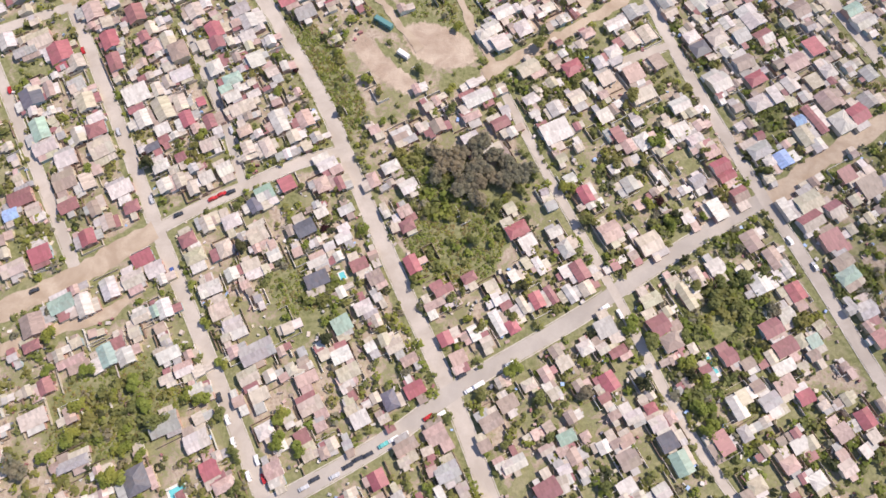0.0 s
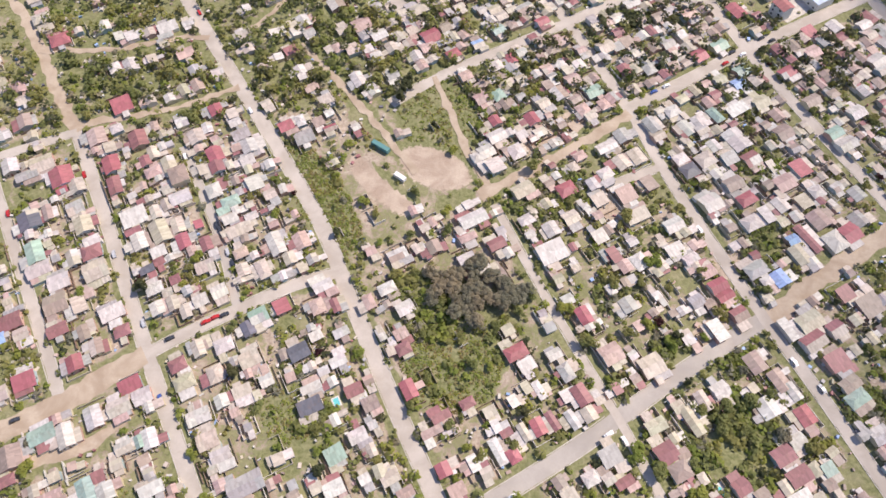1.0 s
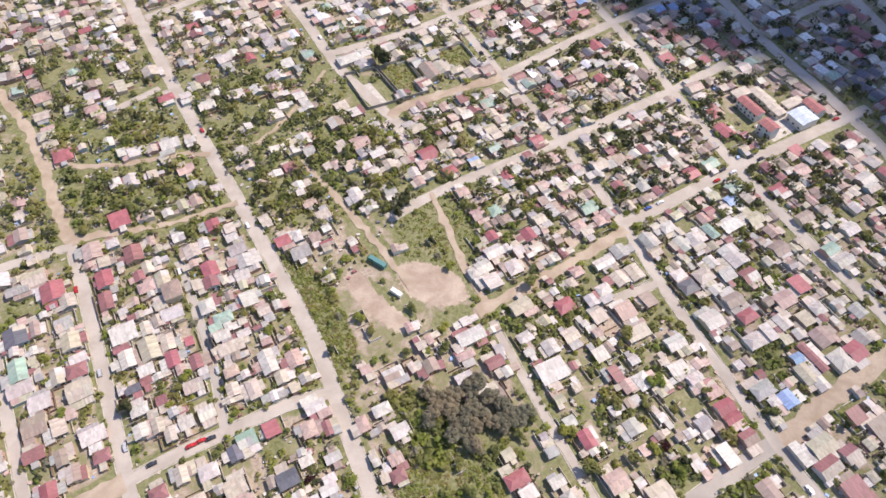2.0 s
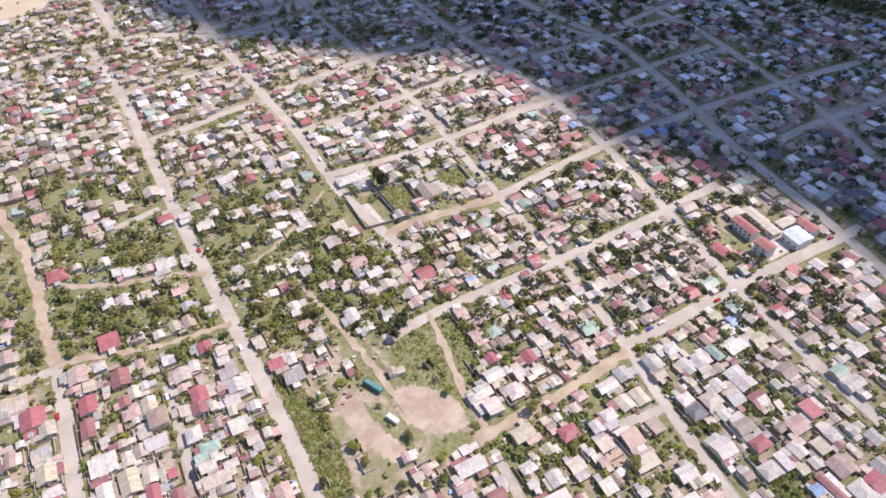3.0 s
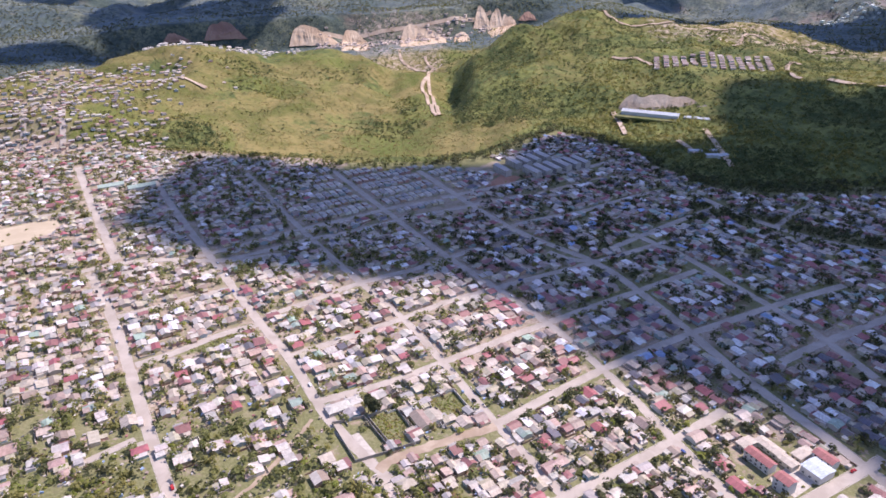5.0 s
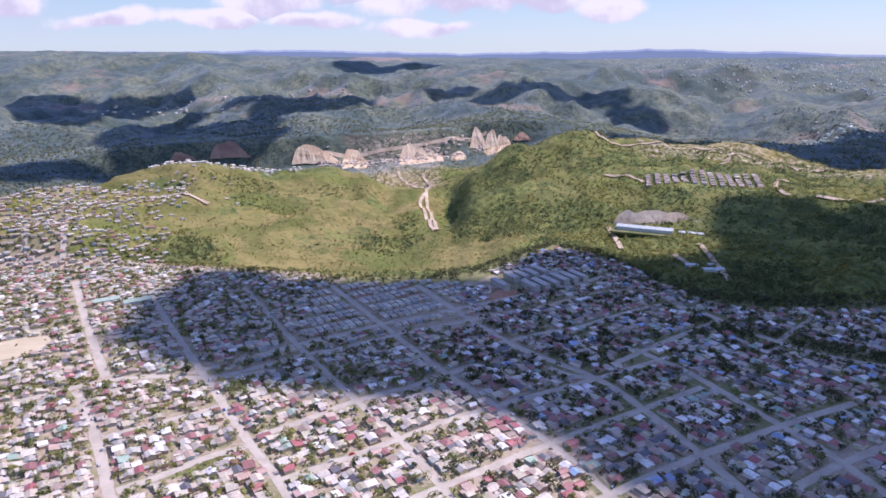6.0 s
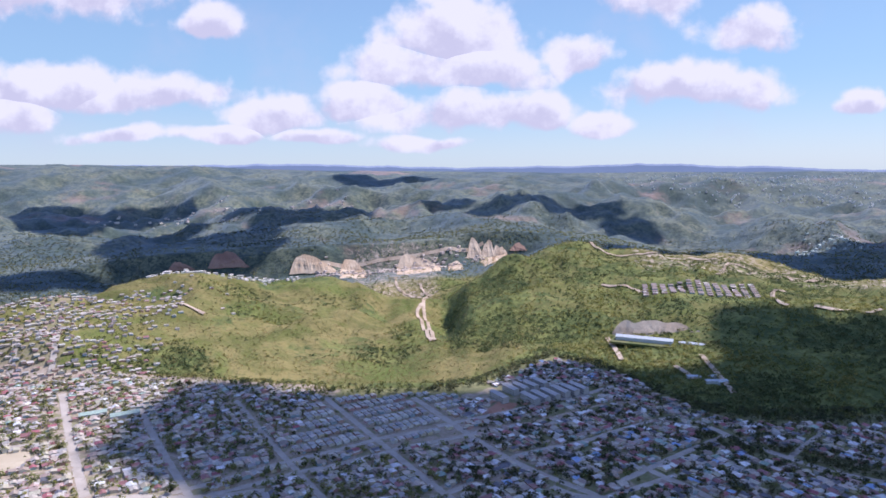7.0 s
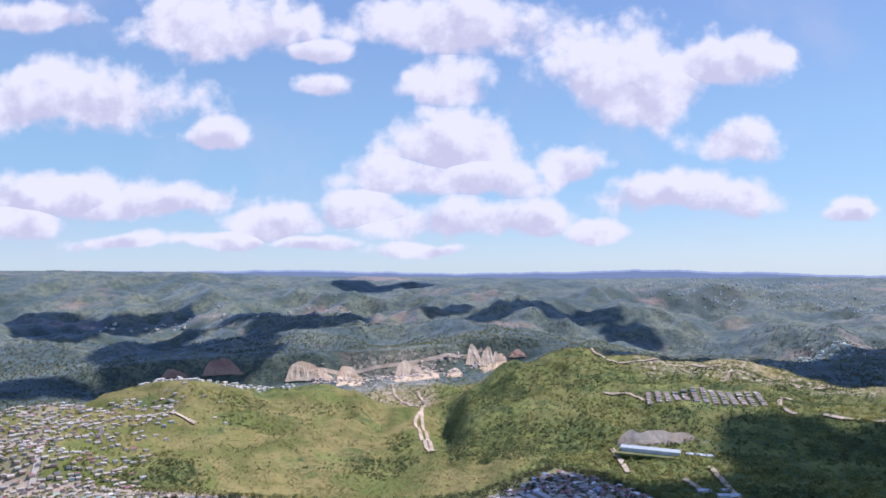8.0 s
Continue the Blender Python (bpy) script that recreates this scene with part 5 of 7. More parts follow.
rng = random.Random(11)
NEAR = (LOTS_A, LOTS_B, LOTS_C, LOTS_D, LOTS_E, LOTS_F, LOTS_G, LOTS_H, LOTS_I, LOTS_J, LOTS_K, LOTS_L, LOTS_M, LOTS_N, LOTS_O, LOTS_P, LOTS_Q, LOTS_S, LOTS_U, LOTS_AA, LOTS_BB, LOTS_CC, LOTS_DD, LOTS_EE, LOTS_FF, LOTS_GG, LOTS_HH, LOTS_MA, LOTS_MB, LOTS_MC, LOTS_MD)
FAR_WALLS, FAR_ROOFS = Geo(), Geo()


def far_house(x, y, w, d, key, turn, z=0.0, plain=False, storeys=1):
    wall, roof, leans, h = house_geo(w, d, TINT[key], rng, storeys, hip=rng.random() < 0.15)
    m = pose(x, y, z, 0, 0, turn)
    FAR_WALLS.merge(wall, m)
    FAR_ROOFS.merge(roof, m)
    for awall, aroof in () if plain else leans:
        FAR_WALLS.merge(awall, m)
        FAR_ROOFS.merge(aroof, m)
    take(x, y, max(min(w, d) / 2, math.hypot(w, d) / 2 * 0.62) + 0.3)


_count = 0
for block in NEAR:
    for x, y, w, d, key in block:
        gap = road_gap(x, y)
        if gap < 0.4 or not free(x, y, min(w, d) / 2 * 0.38):
            continue
        if _count < 300 and y < 235:
            house(x, y, w, d, key, rng)
            _count += 1
        else:
            far_house(x, y, w, d, key, turn_at(x, y) + rng.uniform(-3, 3))

OPEN = ((-358.3, 811, 26, 9, 27), (-310.8, 803.6, 26, 9, 27), (0, 112, 24, 34, 20), (-62, 190, 12, 42, 28), (-140, 34, 34, 20, 20), (112, 50, 10, 34, 22), (-10, 200, 30, 20, -20), (-33, 184, 15, 26, 20), (0, 235, 20, 34, 10),
        (-409, 672, 62, 32, 31), (115, 788, 26, 18, 56), (205, 307, 36, 24, -30), (150, 835, 92, 30, -6), (395, 610, 130, 20, -40), (12, 133, 30, 22, 20), (-66, 82, 14, 12, 28), (-34, 345, 15, 20, 27), (-16, 362, 14, 16, 27), (18, 379, 17, 13, 27), (-150, 465, 22, 10, 28), (-430, 590, 44, 12, 8))


def is_open(x, y):
    for cx, cy, rx, ry, turn in OPEN:
        c, s = math.cos(radians(turn)), math.sin(radians(turn))
        if math.hypot(((x - cx) * c + (y - cy) * s) / rx, ((y - cy) * c - (x - cx) * s) / ry) < 1:
            return True
    return False


def edge_y(x):
    return float(np.interp(x, EDGE_X, EDGE_Y))


# the rest of the town, lot after lot along the turned street grid
ROOF_MIX = "zzwwwwgggggbbbbbbbbbtttttnnnnnmmmrppke"
_c, _s = math.cos(radians(27)), math.sin(radians(27))
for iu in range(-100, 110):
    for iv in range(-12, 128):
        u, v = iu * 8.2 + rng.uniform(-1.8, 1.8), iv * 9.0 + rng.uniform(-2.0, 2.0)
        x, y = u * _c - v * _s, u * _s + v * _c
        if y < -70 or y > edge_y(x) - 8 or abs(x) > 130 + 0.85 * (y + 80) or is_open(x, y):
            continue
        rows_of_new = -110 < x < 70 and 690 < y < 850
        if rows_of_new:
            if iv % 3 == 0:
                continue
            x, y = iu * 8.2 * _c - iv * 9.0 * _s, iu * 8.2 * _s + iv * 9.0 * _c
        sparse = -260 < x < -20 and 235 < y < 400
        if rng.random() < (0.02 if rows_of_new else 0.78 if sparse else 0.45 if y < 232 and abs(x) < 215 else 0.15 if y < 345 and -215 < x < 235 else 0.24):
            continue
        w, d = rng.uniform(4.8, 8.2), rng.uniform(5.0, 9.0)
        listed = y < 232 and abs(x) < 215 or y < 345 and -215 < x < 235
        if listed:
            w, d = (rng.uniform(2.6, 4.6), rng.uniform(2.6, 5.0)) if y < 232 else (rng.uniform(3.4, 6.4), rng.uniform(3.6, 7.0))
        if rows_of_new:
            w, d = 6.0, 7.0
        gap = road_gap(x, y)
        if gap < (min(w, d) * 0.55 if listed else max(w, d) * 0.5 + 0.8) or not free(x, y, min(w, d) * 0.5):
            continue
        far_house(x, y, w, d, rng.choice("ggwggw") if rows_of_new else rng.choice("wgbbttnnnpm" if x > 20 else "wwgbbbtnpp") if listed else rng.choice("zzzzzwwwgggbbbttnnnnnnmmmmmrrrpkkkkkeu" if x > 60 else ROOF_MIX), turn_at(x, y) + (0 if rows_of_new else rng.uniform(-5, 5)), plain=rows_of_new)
# the quarter that climbs the western ridge
for _ in range(4300):
    az, dist = radians(rng.uniform(-40, -19)), rng.uniform(930, 1420)
    if math.degrees(az) > -22.5 + rng.gauss(0, 2.4) - (dist - 1100) * 0.006:
        continue
    x, y = EYE[0] + dist * math.sin(az), EYE[1] + dist * math.cos(az)
    if y < edge_y(x) or not free(x, y, 3.6) or value_noise(np.array(x / 38 + 4), np.array(y / 38)) < rng.uniform(0.10, 0.36):
        continue
    far_house(x, y, rng.uniform(5, 8), rng.uniform(5, 8.5), rng.choice("wwgggbbbttnnnnmmpk"), 27 + rng.uniform(-8, 8), float(land_height(x, y)) - 0.3, True)
for _ in range(420):
    x, y = -455 + rng.gauss(0, 55), 1280 + rng.gauss(0, 75)
    if value_noise(np.array(x / 40.0), np.array(y / 40.0)) > 0.45 and free(x, y, 5.0):
        far_house(x, y, rng.uniform(5, 8), rng.uniform(5, 8), rng.choice("wwgggbbtnp"), 27 + rng.uniform(-12, 12), float(land_height(x, y)) - 0.3, True)
tagged(new("far_houses", FAR_WALLS.mesh("far_houses", WALL)), "walls of the many small houses of the far town", "houses", kind="stuff")
tagged(new("far_house_roofs", FAR_ROOFS.mesh("far_house_roofs", ROOF)), "sheet roofs of the many small far houses", "roofs", kind="stuff")


# ---------------------------------------------------------------- trees and shrubs
def leaf_quads(centres, radii, per, size, g):
    """Small bent leaves strewn over the outside of many clumps: an array of quads, four corners each."""
    n = len(centres) * per
    c = np.repeat(np.asarray(centres, float), per, axis=0)
    r = np.repeat(np.asarray(radii, float), per, axis=0)
    way = g.normal(size=(n, 3))
    way /= np.linalg.norm(way, axis=1)[:, None]
    way[:, 2] = np.where(way[:, 2] < -0.35, -way[:, 2] * 0.5, way[:, 2])
    p = c + way * r * g.uniform(0.70, 1.05, (n, 1))
    nrm = way + (0, 0, 0.85) + g.normal(0, 0.30, (n, 3))
    nrm /= np.linalg.norm(nrm, axis=1)[:, None]
    side = np.cross(nrm, g.normal(size=(n, 3)))
    side /= np.linalg.norm(side, axis=1)[:, None]
    up = np.cross(nrm, side)
    s = np.repeat(np.broadcast_to(np.asarray(size, float), (len(centres),)), per)[:, None] * g.uniform(0.6, 1.35, (n, 1))
    bend = nrm * s * 0.25
    return np.stack([p - side * s * 0.5 - up * s * 0.2, p - up * s * 0.55 + bend, p + side * s * 0.5 + up * s * 0.15, p + up * s * 0.6 + bend], 1)


def quads_object(name, quads, mat, parent=None):
    me = bpy.data.meshes.new(name)
    v = quads.reshape(-1, 3)
    me.vertices.add(len(v))
    me.vertices.foreach_set("co", v.ravel().astype(np.float32))
    fill_quads(me, np.arange(len(v)).reshape(-1, 4))
    me.materials.append(mat)
    ob = new(name, me)
    if parent:
        ob.parent = parent
    return ob


def trunk_mesh(height, r, g):
    bm = bmesh.new()

    def limb(a, b, r0, r1):
        a, b = Vector(a), Vector(b)
        q = (b - a).to_track_quat("Z", "Y").to_matrix()
        rings = []
        for p, rr in ((a, r0), (b, r1)):
            rings.append([bm.verts.new(p + q @ Vector((rr * math.cos(t), rr * math.sin(t), 0))) for t in (0, 1.05, 2.09, 3.14, 4.19, 5.24)])
        for i in range(6):
            bm.faces.new((rings[0][i], rings[0][(i + 1) % 6], rings[1][(i + 1) % 6], rings[1][i]))

    limb((0, 0, -0.2), (0.1, 0, height * 0.5), r, r * 0.7)
    for i in range(4):
        t = i * 1.6 + g.uniform(0, 1)
        limb((0.1, 0, height * 0.45), (math.cos(t) * height * 0.3, math.sin(t) * height * 0.3, height * g.uniform(0.65, 0.85)), r * 0.55, r * 0.2)
    me = bpy.data.meshes.new("trunk")
    bm.to_mesh(me)
    bm.free()
    me.materials.append(BARK)
    return me


def tree(kind, label, mat, height, radius, lobes, per, size, seed, tall=0.8):
    g = np.random.default_rng(seed)
    base = new("tree")
    child("trunk", trunk_mesh(height, 0.05 * radius + 0.08, g), base)
    c = np.stack([g.normal(0, radius * 0.42, lobes), g.normal(0, radius * 0.42, lobes), height * (0.62 + g.normal(0, 0.13, lobes) * tall)], 1)
    r = g.uniform(0.32, 0.58, lobes)[:, None] * radius * np.array([1, 1, 0.8 * tall + 0.2])
    quads_object("crown", leaf_quads(c, r, per, size, g), mat, base)
    return tagged(base, label, "tree", kind)


MODELS = {
    "garden": [tree("garden trees", "leafy green garden tree with an uneven crown", LEAF, 4.6, 2.5, 11, 42, 0.62, s) for s in (1, 2, 3)],
    "bright": [tree("bright garden trees", "bright yellow-green tree in a yard", LEAF_BRIGHT, 4.2, 2.3, 11, 42, 0.6, s) for s in (4, 5)],
    "grove": [tree("grove trees", "broad grey-green tree of the dense grove", LEAF_GREY, 8.5, 4.6, 16, 60, 0.85, s) for s in (6, 7, 8)],
    "dark": [tree("dark trees", "tall dark evergreen tree", LEAF_DARK, 7.5, 2.6, 13, 50, 0.7, s, 1.6) for s in (9, 10)],
    "plum": [tree("plum trees", "purple-leaved plum tree in a yard", LEAF_PLUM, 3.8, 2.0, 9, 40, 0.55, 12)],
}
PLANTED = set()
_trees = 0


def bare_at(x, y):
    p, q = np.array([float(x)]), np.array([float(y)])
    return (patches(p, q, BARES[:2]) - patches(p, q, GAPS))[0] > 0.2


def plant(kind, x, y, scale=1.0):
    global _trees
    model = rng.choice(MODELS[kind])
    m = pose(x, y, float(land_height(x, y)) - 0.05, 0, 0, rng.uniform(0, 360)) @ Matrix.Scale(scale, 4)
    if model.name not in PLANTED:
        PLANTED.add(model.name)
        model.matrix_world = m
        return model
    ob = copy_thing(model, m)
    ob.matrix_basis = m
    _trees += 1
    return ob


for i in range(46):
    t, q = rng.uniform(0, 6.283), math.sqrt(rng.random())
    plant("grove" if q < 0.8 else "garden", 11 + 28 * q * math.cos(t) - 5 * q * math.sin(t), 134 + 20 * q * math.sin(t), rng.uniform(0.55, 0.95))
for x, y, s in ((-31, 376, 1.6), (-27, 374, 1.4), (-17, 252, 1.25), (-14, 257, 1.1), (-19, 246, 1.0), (-199, 610, 1.3), (-280, 900, 1.3), (-270, 905, 1.2)):
    plant("dark", x, y, s)
for x, y in ((-172, 64), (-171, 51), (-153, 49), (-156, 35), (-128, 34), (-157, 23), (-165, 15), (-140, 6), (-136, 5), (-134, 18), (-128, 14), (-110, 37), (-104, 36), (-133, 43), (-73, 28), (-72, 17), (-63, 14),
             (52, 122), (95, 103), (85, 113), (93, 142), (71, 59), (22, 43), (7, 212), (98, 35), (94, 25), (96, 16), (92, 42)):
    plant("bright", x + rng.uniform(-1, 1), y + rng.uniform(-1, 1), rng.uniform(1.0, 1.55))
for x, y in ((-97, 28), (-91, 15), (74, 134), (113, 136), (85, 166), (59, 105), (45, 199), (78, 52), (9, 32), (100, 75), (110, 77), (115, 65), (141, 57), (108, 68), (120, 78), (-150, 28), (-145, 40), (-122, 26)):
    plant("garden", x + rng.uniform(-1, 1), y + rng.uniform(-1, 1), rng.uniform(1.0, 1.5))
plant("grove", -175, 11, 0.9)
_tries = 0
while _trees < 260 and _tries < 9000:
    _tries += 1
    x, y = rng.uniform(-230, 225), rng.uniform(-15, 260)
    r = rng.uniform(0.55, 1.15)
    if road_gap(x, y) < 1.0 or not free(x, y, 1.3 * r) or rng.random() < (0.5 if x < -40 else 0.0):
        continue
    if bare_at(x, y):
        continue
    k = rng.choice(("garden",) * 9 + ("bright",) * 3 + ("dark",) * 2 + ("plum", "grove"))
    plant(k, x, y, r * (0.6 if k == "grove" else 1.0))
    take(x, y, 1.2 * r)

# shrubs of the yards, hedges and open ground
g = np.random.default_rng(21)
pts = []
while len(pts) < 8300:
    if rng.random() < 0.5:
        x, y = rng.uniform(-240, 240), rng.uniform(-20, 330)
    else:
        y = rng.uniform(250, 940)
        x = rng.uniform(-0.75, 0.75) * (y + 60)
    if y > edge_y(x) or road_gap(x, y) < (0.6 if y < 300 else 1.6) or bare_at(x, y) or (is_open(x, y) and rng.random() < 0.8):
        continue
    if not free(x, y, -0.5):
        continue
    if value_noise(np.array(x / 22.0), np.array(y / 22.0)) < (0.46 if x < -30 and y < 235 else 0.34 if y < 270 else 0.54 if x < -20 and y < 420 else 0.42) and not (is_open(x, y) and rng.random() < 0.5):
        continue
    pts.append((x, y))
for cx, cy, rx, ry, turn, n in THICKETS:
    c, s = math.cos(radians(turn)), math.sin(radians(turn))
    for _ in range(int(n * 1.1)):
        q, a = math.sqrt(rng.random()), rng.uniform(0, 6.283)
        u, v = rx * q * math.cos(a), ry * q * math.sin(a)
        x, y = cx + u * c - v * s, cy + u * s + v * c
        if road_gap(x, y) > 0.8 and free(x, y, -0.2):
            pts.append((x, y))
_yard = 8300
pts = np.array(pts)
r = np.where(np.arange(len(pts)) < _yard, g.uniform(0, 1, len(pts)) ** 1.6 * 1.6 + 0.6, g.uniform(1.0, 2.3, len(pts)))[:, None] * np.where(pts[:, 1:] > 300, 1.15, 1.0) * np.array([1.1, 1.1, 0.8])
c = np.column_stack([pts, r[:, 2] * 0.7])
pick = g.random(len(pts))
for mat, lo, hi, label in ((LEAF, 0, 0.60, "green shrubs of the yards"), (LEAF_BRIGHT, 0.60, 0.84, "bright green shrubs of the yards"), (LEAF_GREY, 0.84, 0.96, "grey-green bushes of the yards"), (LEAF_DARK, 0.96, 1.0, "dark bushes of the yards")):
    m = (pick >= lo) & (pick < hi)
    tagged(quads_object("shrubs", leaf_quads(c[m], r[m], 15, 0.5 + 0.5 * r[m][:, 0], g), mat), label, "shrubs", kind="stuff")

# tall grass and weeds on the empty lots
tufts = []
for cx, cy, rx, ry, turn, n in ((0, 104, 22, 26, 20, 1000), (-60, 190, 12, 40, 28, 1000), (-66, 82, 14, 12, 28, 260), (-16, 362, 13, 15, 27, 220), (18, 379, 15, 11, 27, 220), (0, 235, 20, 30, 10, 500),
                                (-140, 34, 32, 19, 20, 700), (-150, 465, 20, 9, 28, 160)):
    ca, sa = math.cos(radians(turn)), math.sin(radians(turn))
    for _ in range(n):
        k_, a_ = math.sqrt(rng.random()), rng.uniform(0, 6.283)
        u, v = rx * k_ * math.cos(a_), ry * k_ * math.sin(a_)
        x, y = cx + u * ca - v * sa, cy + u * sa + v * ca
        if road_gap(x, y) > 0.5 and free(x, y, -0.2) and not bare_at(x, y):
            tufts.append((x, y))
tufts = np.array(tufts)
rad = g.uniform(0.35, 1.0, (len(tufts), 1)) * np.array([1.2, 1.2, 0.45])
pick = g.random(len(tufts))
for mat, m, label in ((LEAF_BRIGHT, pick < 0.62, "bright green weeds on the empty lots"), (SCRUB_DRY, pick >= 0.62, "dry yellowish grass tufts on the empty lots")):
    tagged(quads_object("tall_grass", leaf_quads(np.column_stack([tufts, rad[:, 2] * 0.3])[m], rad[m], 6, 0.75, g), mat), label, "grass", kind="stuff")

# scrub and woods on the slopes beyond the town
n = 70000
az, dist = np.radians(g.uniform(-36, 44, n)), 700 + 1680 * g.random(n) ** 1.3
x, y = EYE[0] + dist * np.sin(az), EYE[1] + dist * np.cos(az)
ok = y > np.interp(x, EDGE_X, EDGE_Y) + 6
deg = np.degrees(az)
dense = 0.03 + 0.5 * patches(x, y, WOODS) + 0.6 * smooth((deg - 2 - 7 * smooth((1170 - dist) / 120)) / 6) + 0.5 * smooth((deg - 24) / 5) * (dist < 1300) + 0.3 * (dist > 1600)
dense = dense * (0.4 + 1.4 * smooth((value_noise(x / 90, y / 90) - 0.35) / 0.3))
_gully = smooth((-0.02 - ridged(x + 300, y, 230.0, 4)) / 0.10) * smooth((deg - 2.5) / 3)
ok &= g.random(n) < dense + 0.9 * _gully
_gully = _gully[ok]
x, y = x[ok], y[ok]
z = land_height(x, y)
rad = g.uniform(0.9, 3.3, (len(x), 1)) * (1 + 0.6 * _gully[:, None]) * np.array([1.15, 1.15, 0.9])
deep = (value_noise(x / 75 + 9, y / 75) + 0.8 * _gully + 0.35 * patches(x, y, WOODS) + g.normal(0, 0.08, len(x))) > 0.56
for mat, m, label in ((SCRUB, ~deep, "scrub and low trees on the sunny slopes"), (SCRUB_DEEP, deep, "dark trees in the gullies of the slopes")):
    tagged(quads_object("hill_scrub", leaf_quads(np.column_stack([x, y, z + rad[:, 2] * 0.6])[m], rad[m], 7, 2.1, g), mat), label, "scrub", kind="stuff")
n = 18000
az, dist = np.radians(g.uniform(-24, 12, n)), 880 + 720 * g.random(n)
x, y = EYE[0] + dist * np.sin(az), EYE[1] + dist * np.cos(az)
ok = (y > np.interp(x, EDGE_X, EDGE_Y) + 10) & (g.random(n) < 0.35 + 0.9 * smooth((value_noise(x / 60, y / 60) - 0.3) / 0.4))
x, y = x[ok], y[ok]
rad = g.uniform(0.5, 1.3, (len(x), 1)) * np.array([1.2, 1.2, 0.5])
tagged(quads_object("dry_scrub", leaf_quads(np.column_stack([x, y, land_height(x, y) + rad[:, 2] * 0.5]), rad, 5, 1.2, g), SCRUB_DRY), "low dry bushes and tussocks on the grassy hill", "scrub", kind="stuff")

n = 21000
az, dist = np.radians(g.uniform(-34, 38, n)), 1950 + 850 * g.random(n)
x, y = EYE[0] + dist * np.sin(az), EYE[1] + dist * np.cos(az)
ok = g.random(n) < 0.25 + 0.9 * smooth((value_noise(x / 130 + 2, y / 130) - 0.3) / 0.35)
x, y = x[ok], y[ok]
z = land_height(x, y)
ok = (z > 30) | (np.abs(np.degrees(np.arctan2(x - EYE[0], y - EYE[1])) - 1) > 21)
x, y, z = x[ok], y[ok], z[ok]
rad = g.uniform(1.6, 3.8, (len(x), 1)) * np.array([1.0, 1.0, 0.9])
tagged(quads_object("far_woods", leaf_quads(np.column_stack([x, y, z + rad[:, 2] * 0.6]), rad, 6, 2.8, g), FAR_LEAF), "blue-green woods on the far hills, haze in their colour", "woods", kind="stuff")

# ---------------------------------------------------------------- yards: fences, walls, clutter
FENCES, CLUTTER = Geo(), Geo()
FENCE_TINT = ((0.30, 0.24, 0.18), (0.45, 0.41, 0.36), (0.62, 0.59, 0.54), (0.24, 0.17, 0.13), (0.50, 0.44, 0.36))


def fence(x0, y0, x1, y1, h, tint):
    mx, my = (x0 + x1) / 2, (y0 + y1) / 2
    if min(road_gap(mx, my), road_gap(x0, y0), road_gap(x1, y1)) < 0.3 or my > edge_y(mx):
        return
    g = Geo()
    n = math.hypot(x1 - x0, y1 - y0)
    g.box(-n / 2, n / 2, -0.07, 0.07, 0, h, tint)
    FENCES.merge(g, pose(mx, my, 0, 0, 0, math.degrees(math.atan2(y1 - y0, x1 - x0))))


for cell in list(TAKEN.values()):
    for x, y, r in cell:
        if y > 520 or rng.random() < 0.15:
            continue
        t = radians(turn_at(x, y))
        c, s = math.cos(t), math.sin(t)
        a, b = r + rng.uniform(0.8, 2.2), r + rng.uniform(1.2, 4.0)
        tint = vary(rng.choice(FENCE_TINT), rng)
        corner = [(x + c * p * a - s * q * b, y + s * p * a + c * q * b) for p, q in ((-1, -1), (1, -1), (1, 1), (-1, 1))]
        for i in range(4):
            if rng.random() < (0.6 if i % 2 else 0.4):
                fence(*corner[i], *corner[(i + 1) % 4], rng.uniform(1.2, 1.9), tint)
tagged(new("yard_fences", FENCES.mesh("yard_fences", WALL)), "board fences and low block walls between yards", "fences", kind="stuff")
for _ in range(5200):
    x, y = rng.uniform(-240, 240), rng.uniform(-20, 420)
    if road_gap(x, y) < 1.0 or is_open(x, y) or not free(x, y, -1.2):
        continue
    a, b, h = rng.uniform(0.5, 2.2), rng.uniform(0.5, 1.6), rng.uniform(0.3, 1.6)
    gg = Geo()
    gg.box(-a / 2, a / 2, -b / 2, b / 2, 0, h, vary(TINT[rng.choice("wwwgbbnntpmku")], rng, 0.2))
    CLUTTER.merge(gg, pose(x, y, 0, 0, 0, rng.uniform(0, 90)))
tagged(new("yard_clutter", CLUTTER.mesh("yard_clutter", PLAIN)), "crates, tanks, boards and junk in the yards", "clutter", kind="stuff")


# ---------------------------------------------------------------- vehicles
def loft(profile, half, tint, g, inset=0.0):
    """A body drawn from the side profile (x, z), its flanks leaning in towards the top."""
    zs = [p[1] for p in profile]
    lo, hi = min(zs), max(zs)
    side = [[(x, sgn * (half - inset * (z - lo) / (hi - lo)), z) for x, z in profile] for sgn in (-1, 1)]
    n = len(profile)
    for i in range(n):
        j = (i + 1) % n
        g.face([side[0][i], side[0][j], side[1][j], side[1][i]], tint)
    g.face(side[0][::-1], tint)
    g.face(side[1], tint)


def wheel_mesh(r=0.31, w=0.2):
    bm = bmesh.new()
    bmesh.ops.create_cone(bm, cap_ends=True, segments=12, radius1=r, radius2=r, depth=w, matrix=Matrix.Rotation(radians(90), 4, "X"))
    me = bpy.data.meshes.new("wheel")
    bm.to_mesh(me)
    bm.free()
    me.materials.append(RUBBER)
    return me


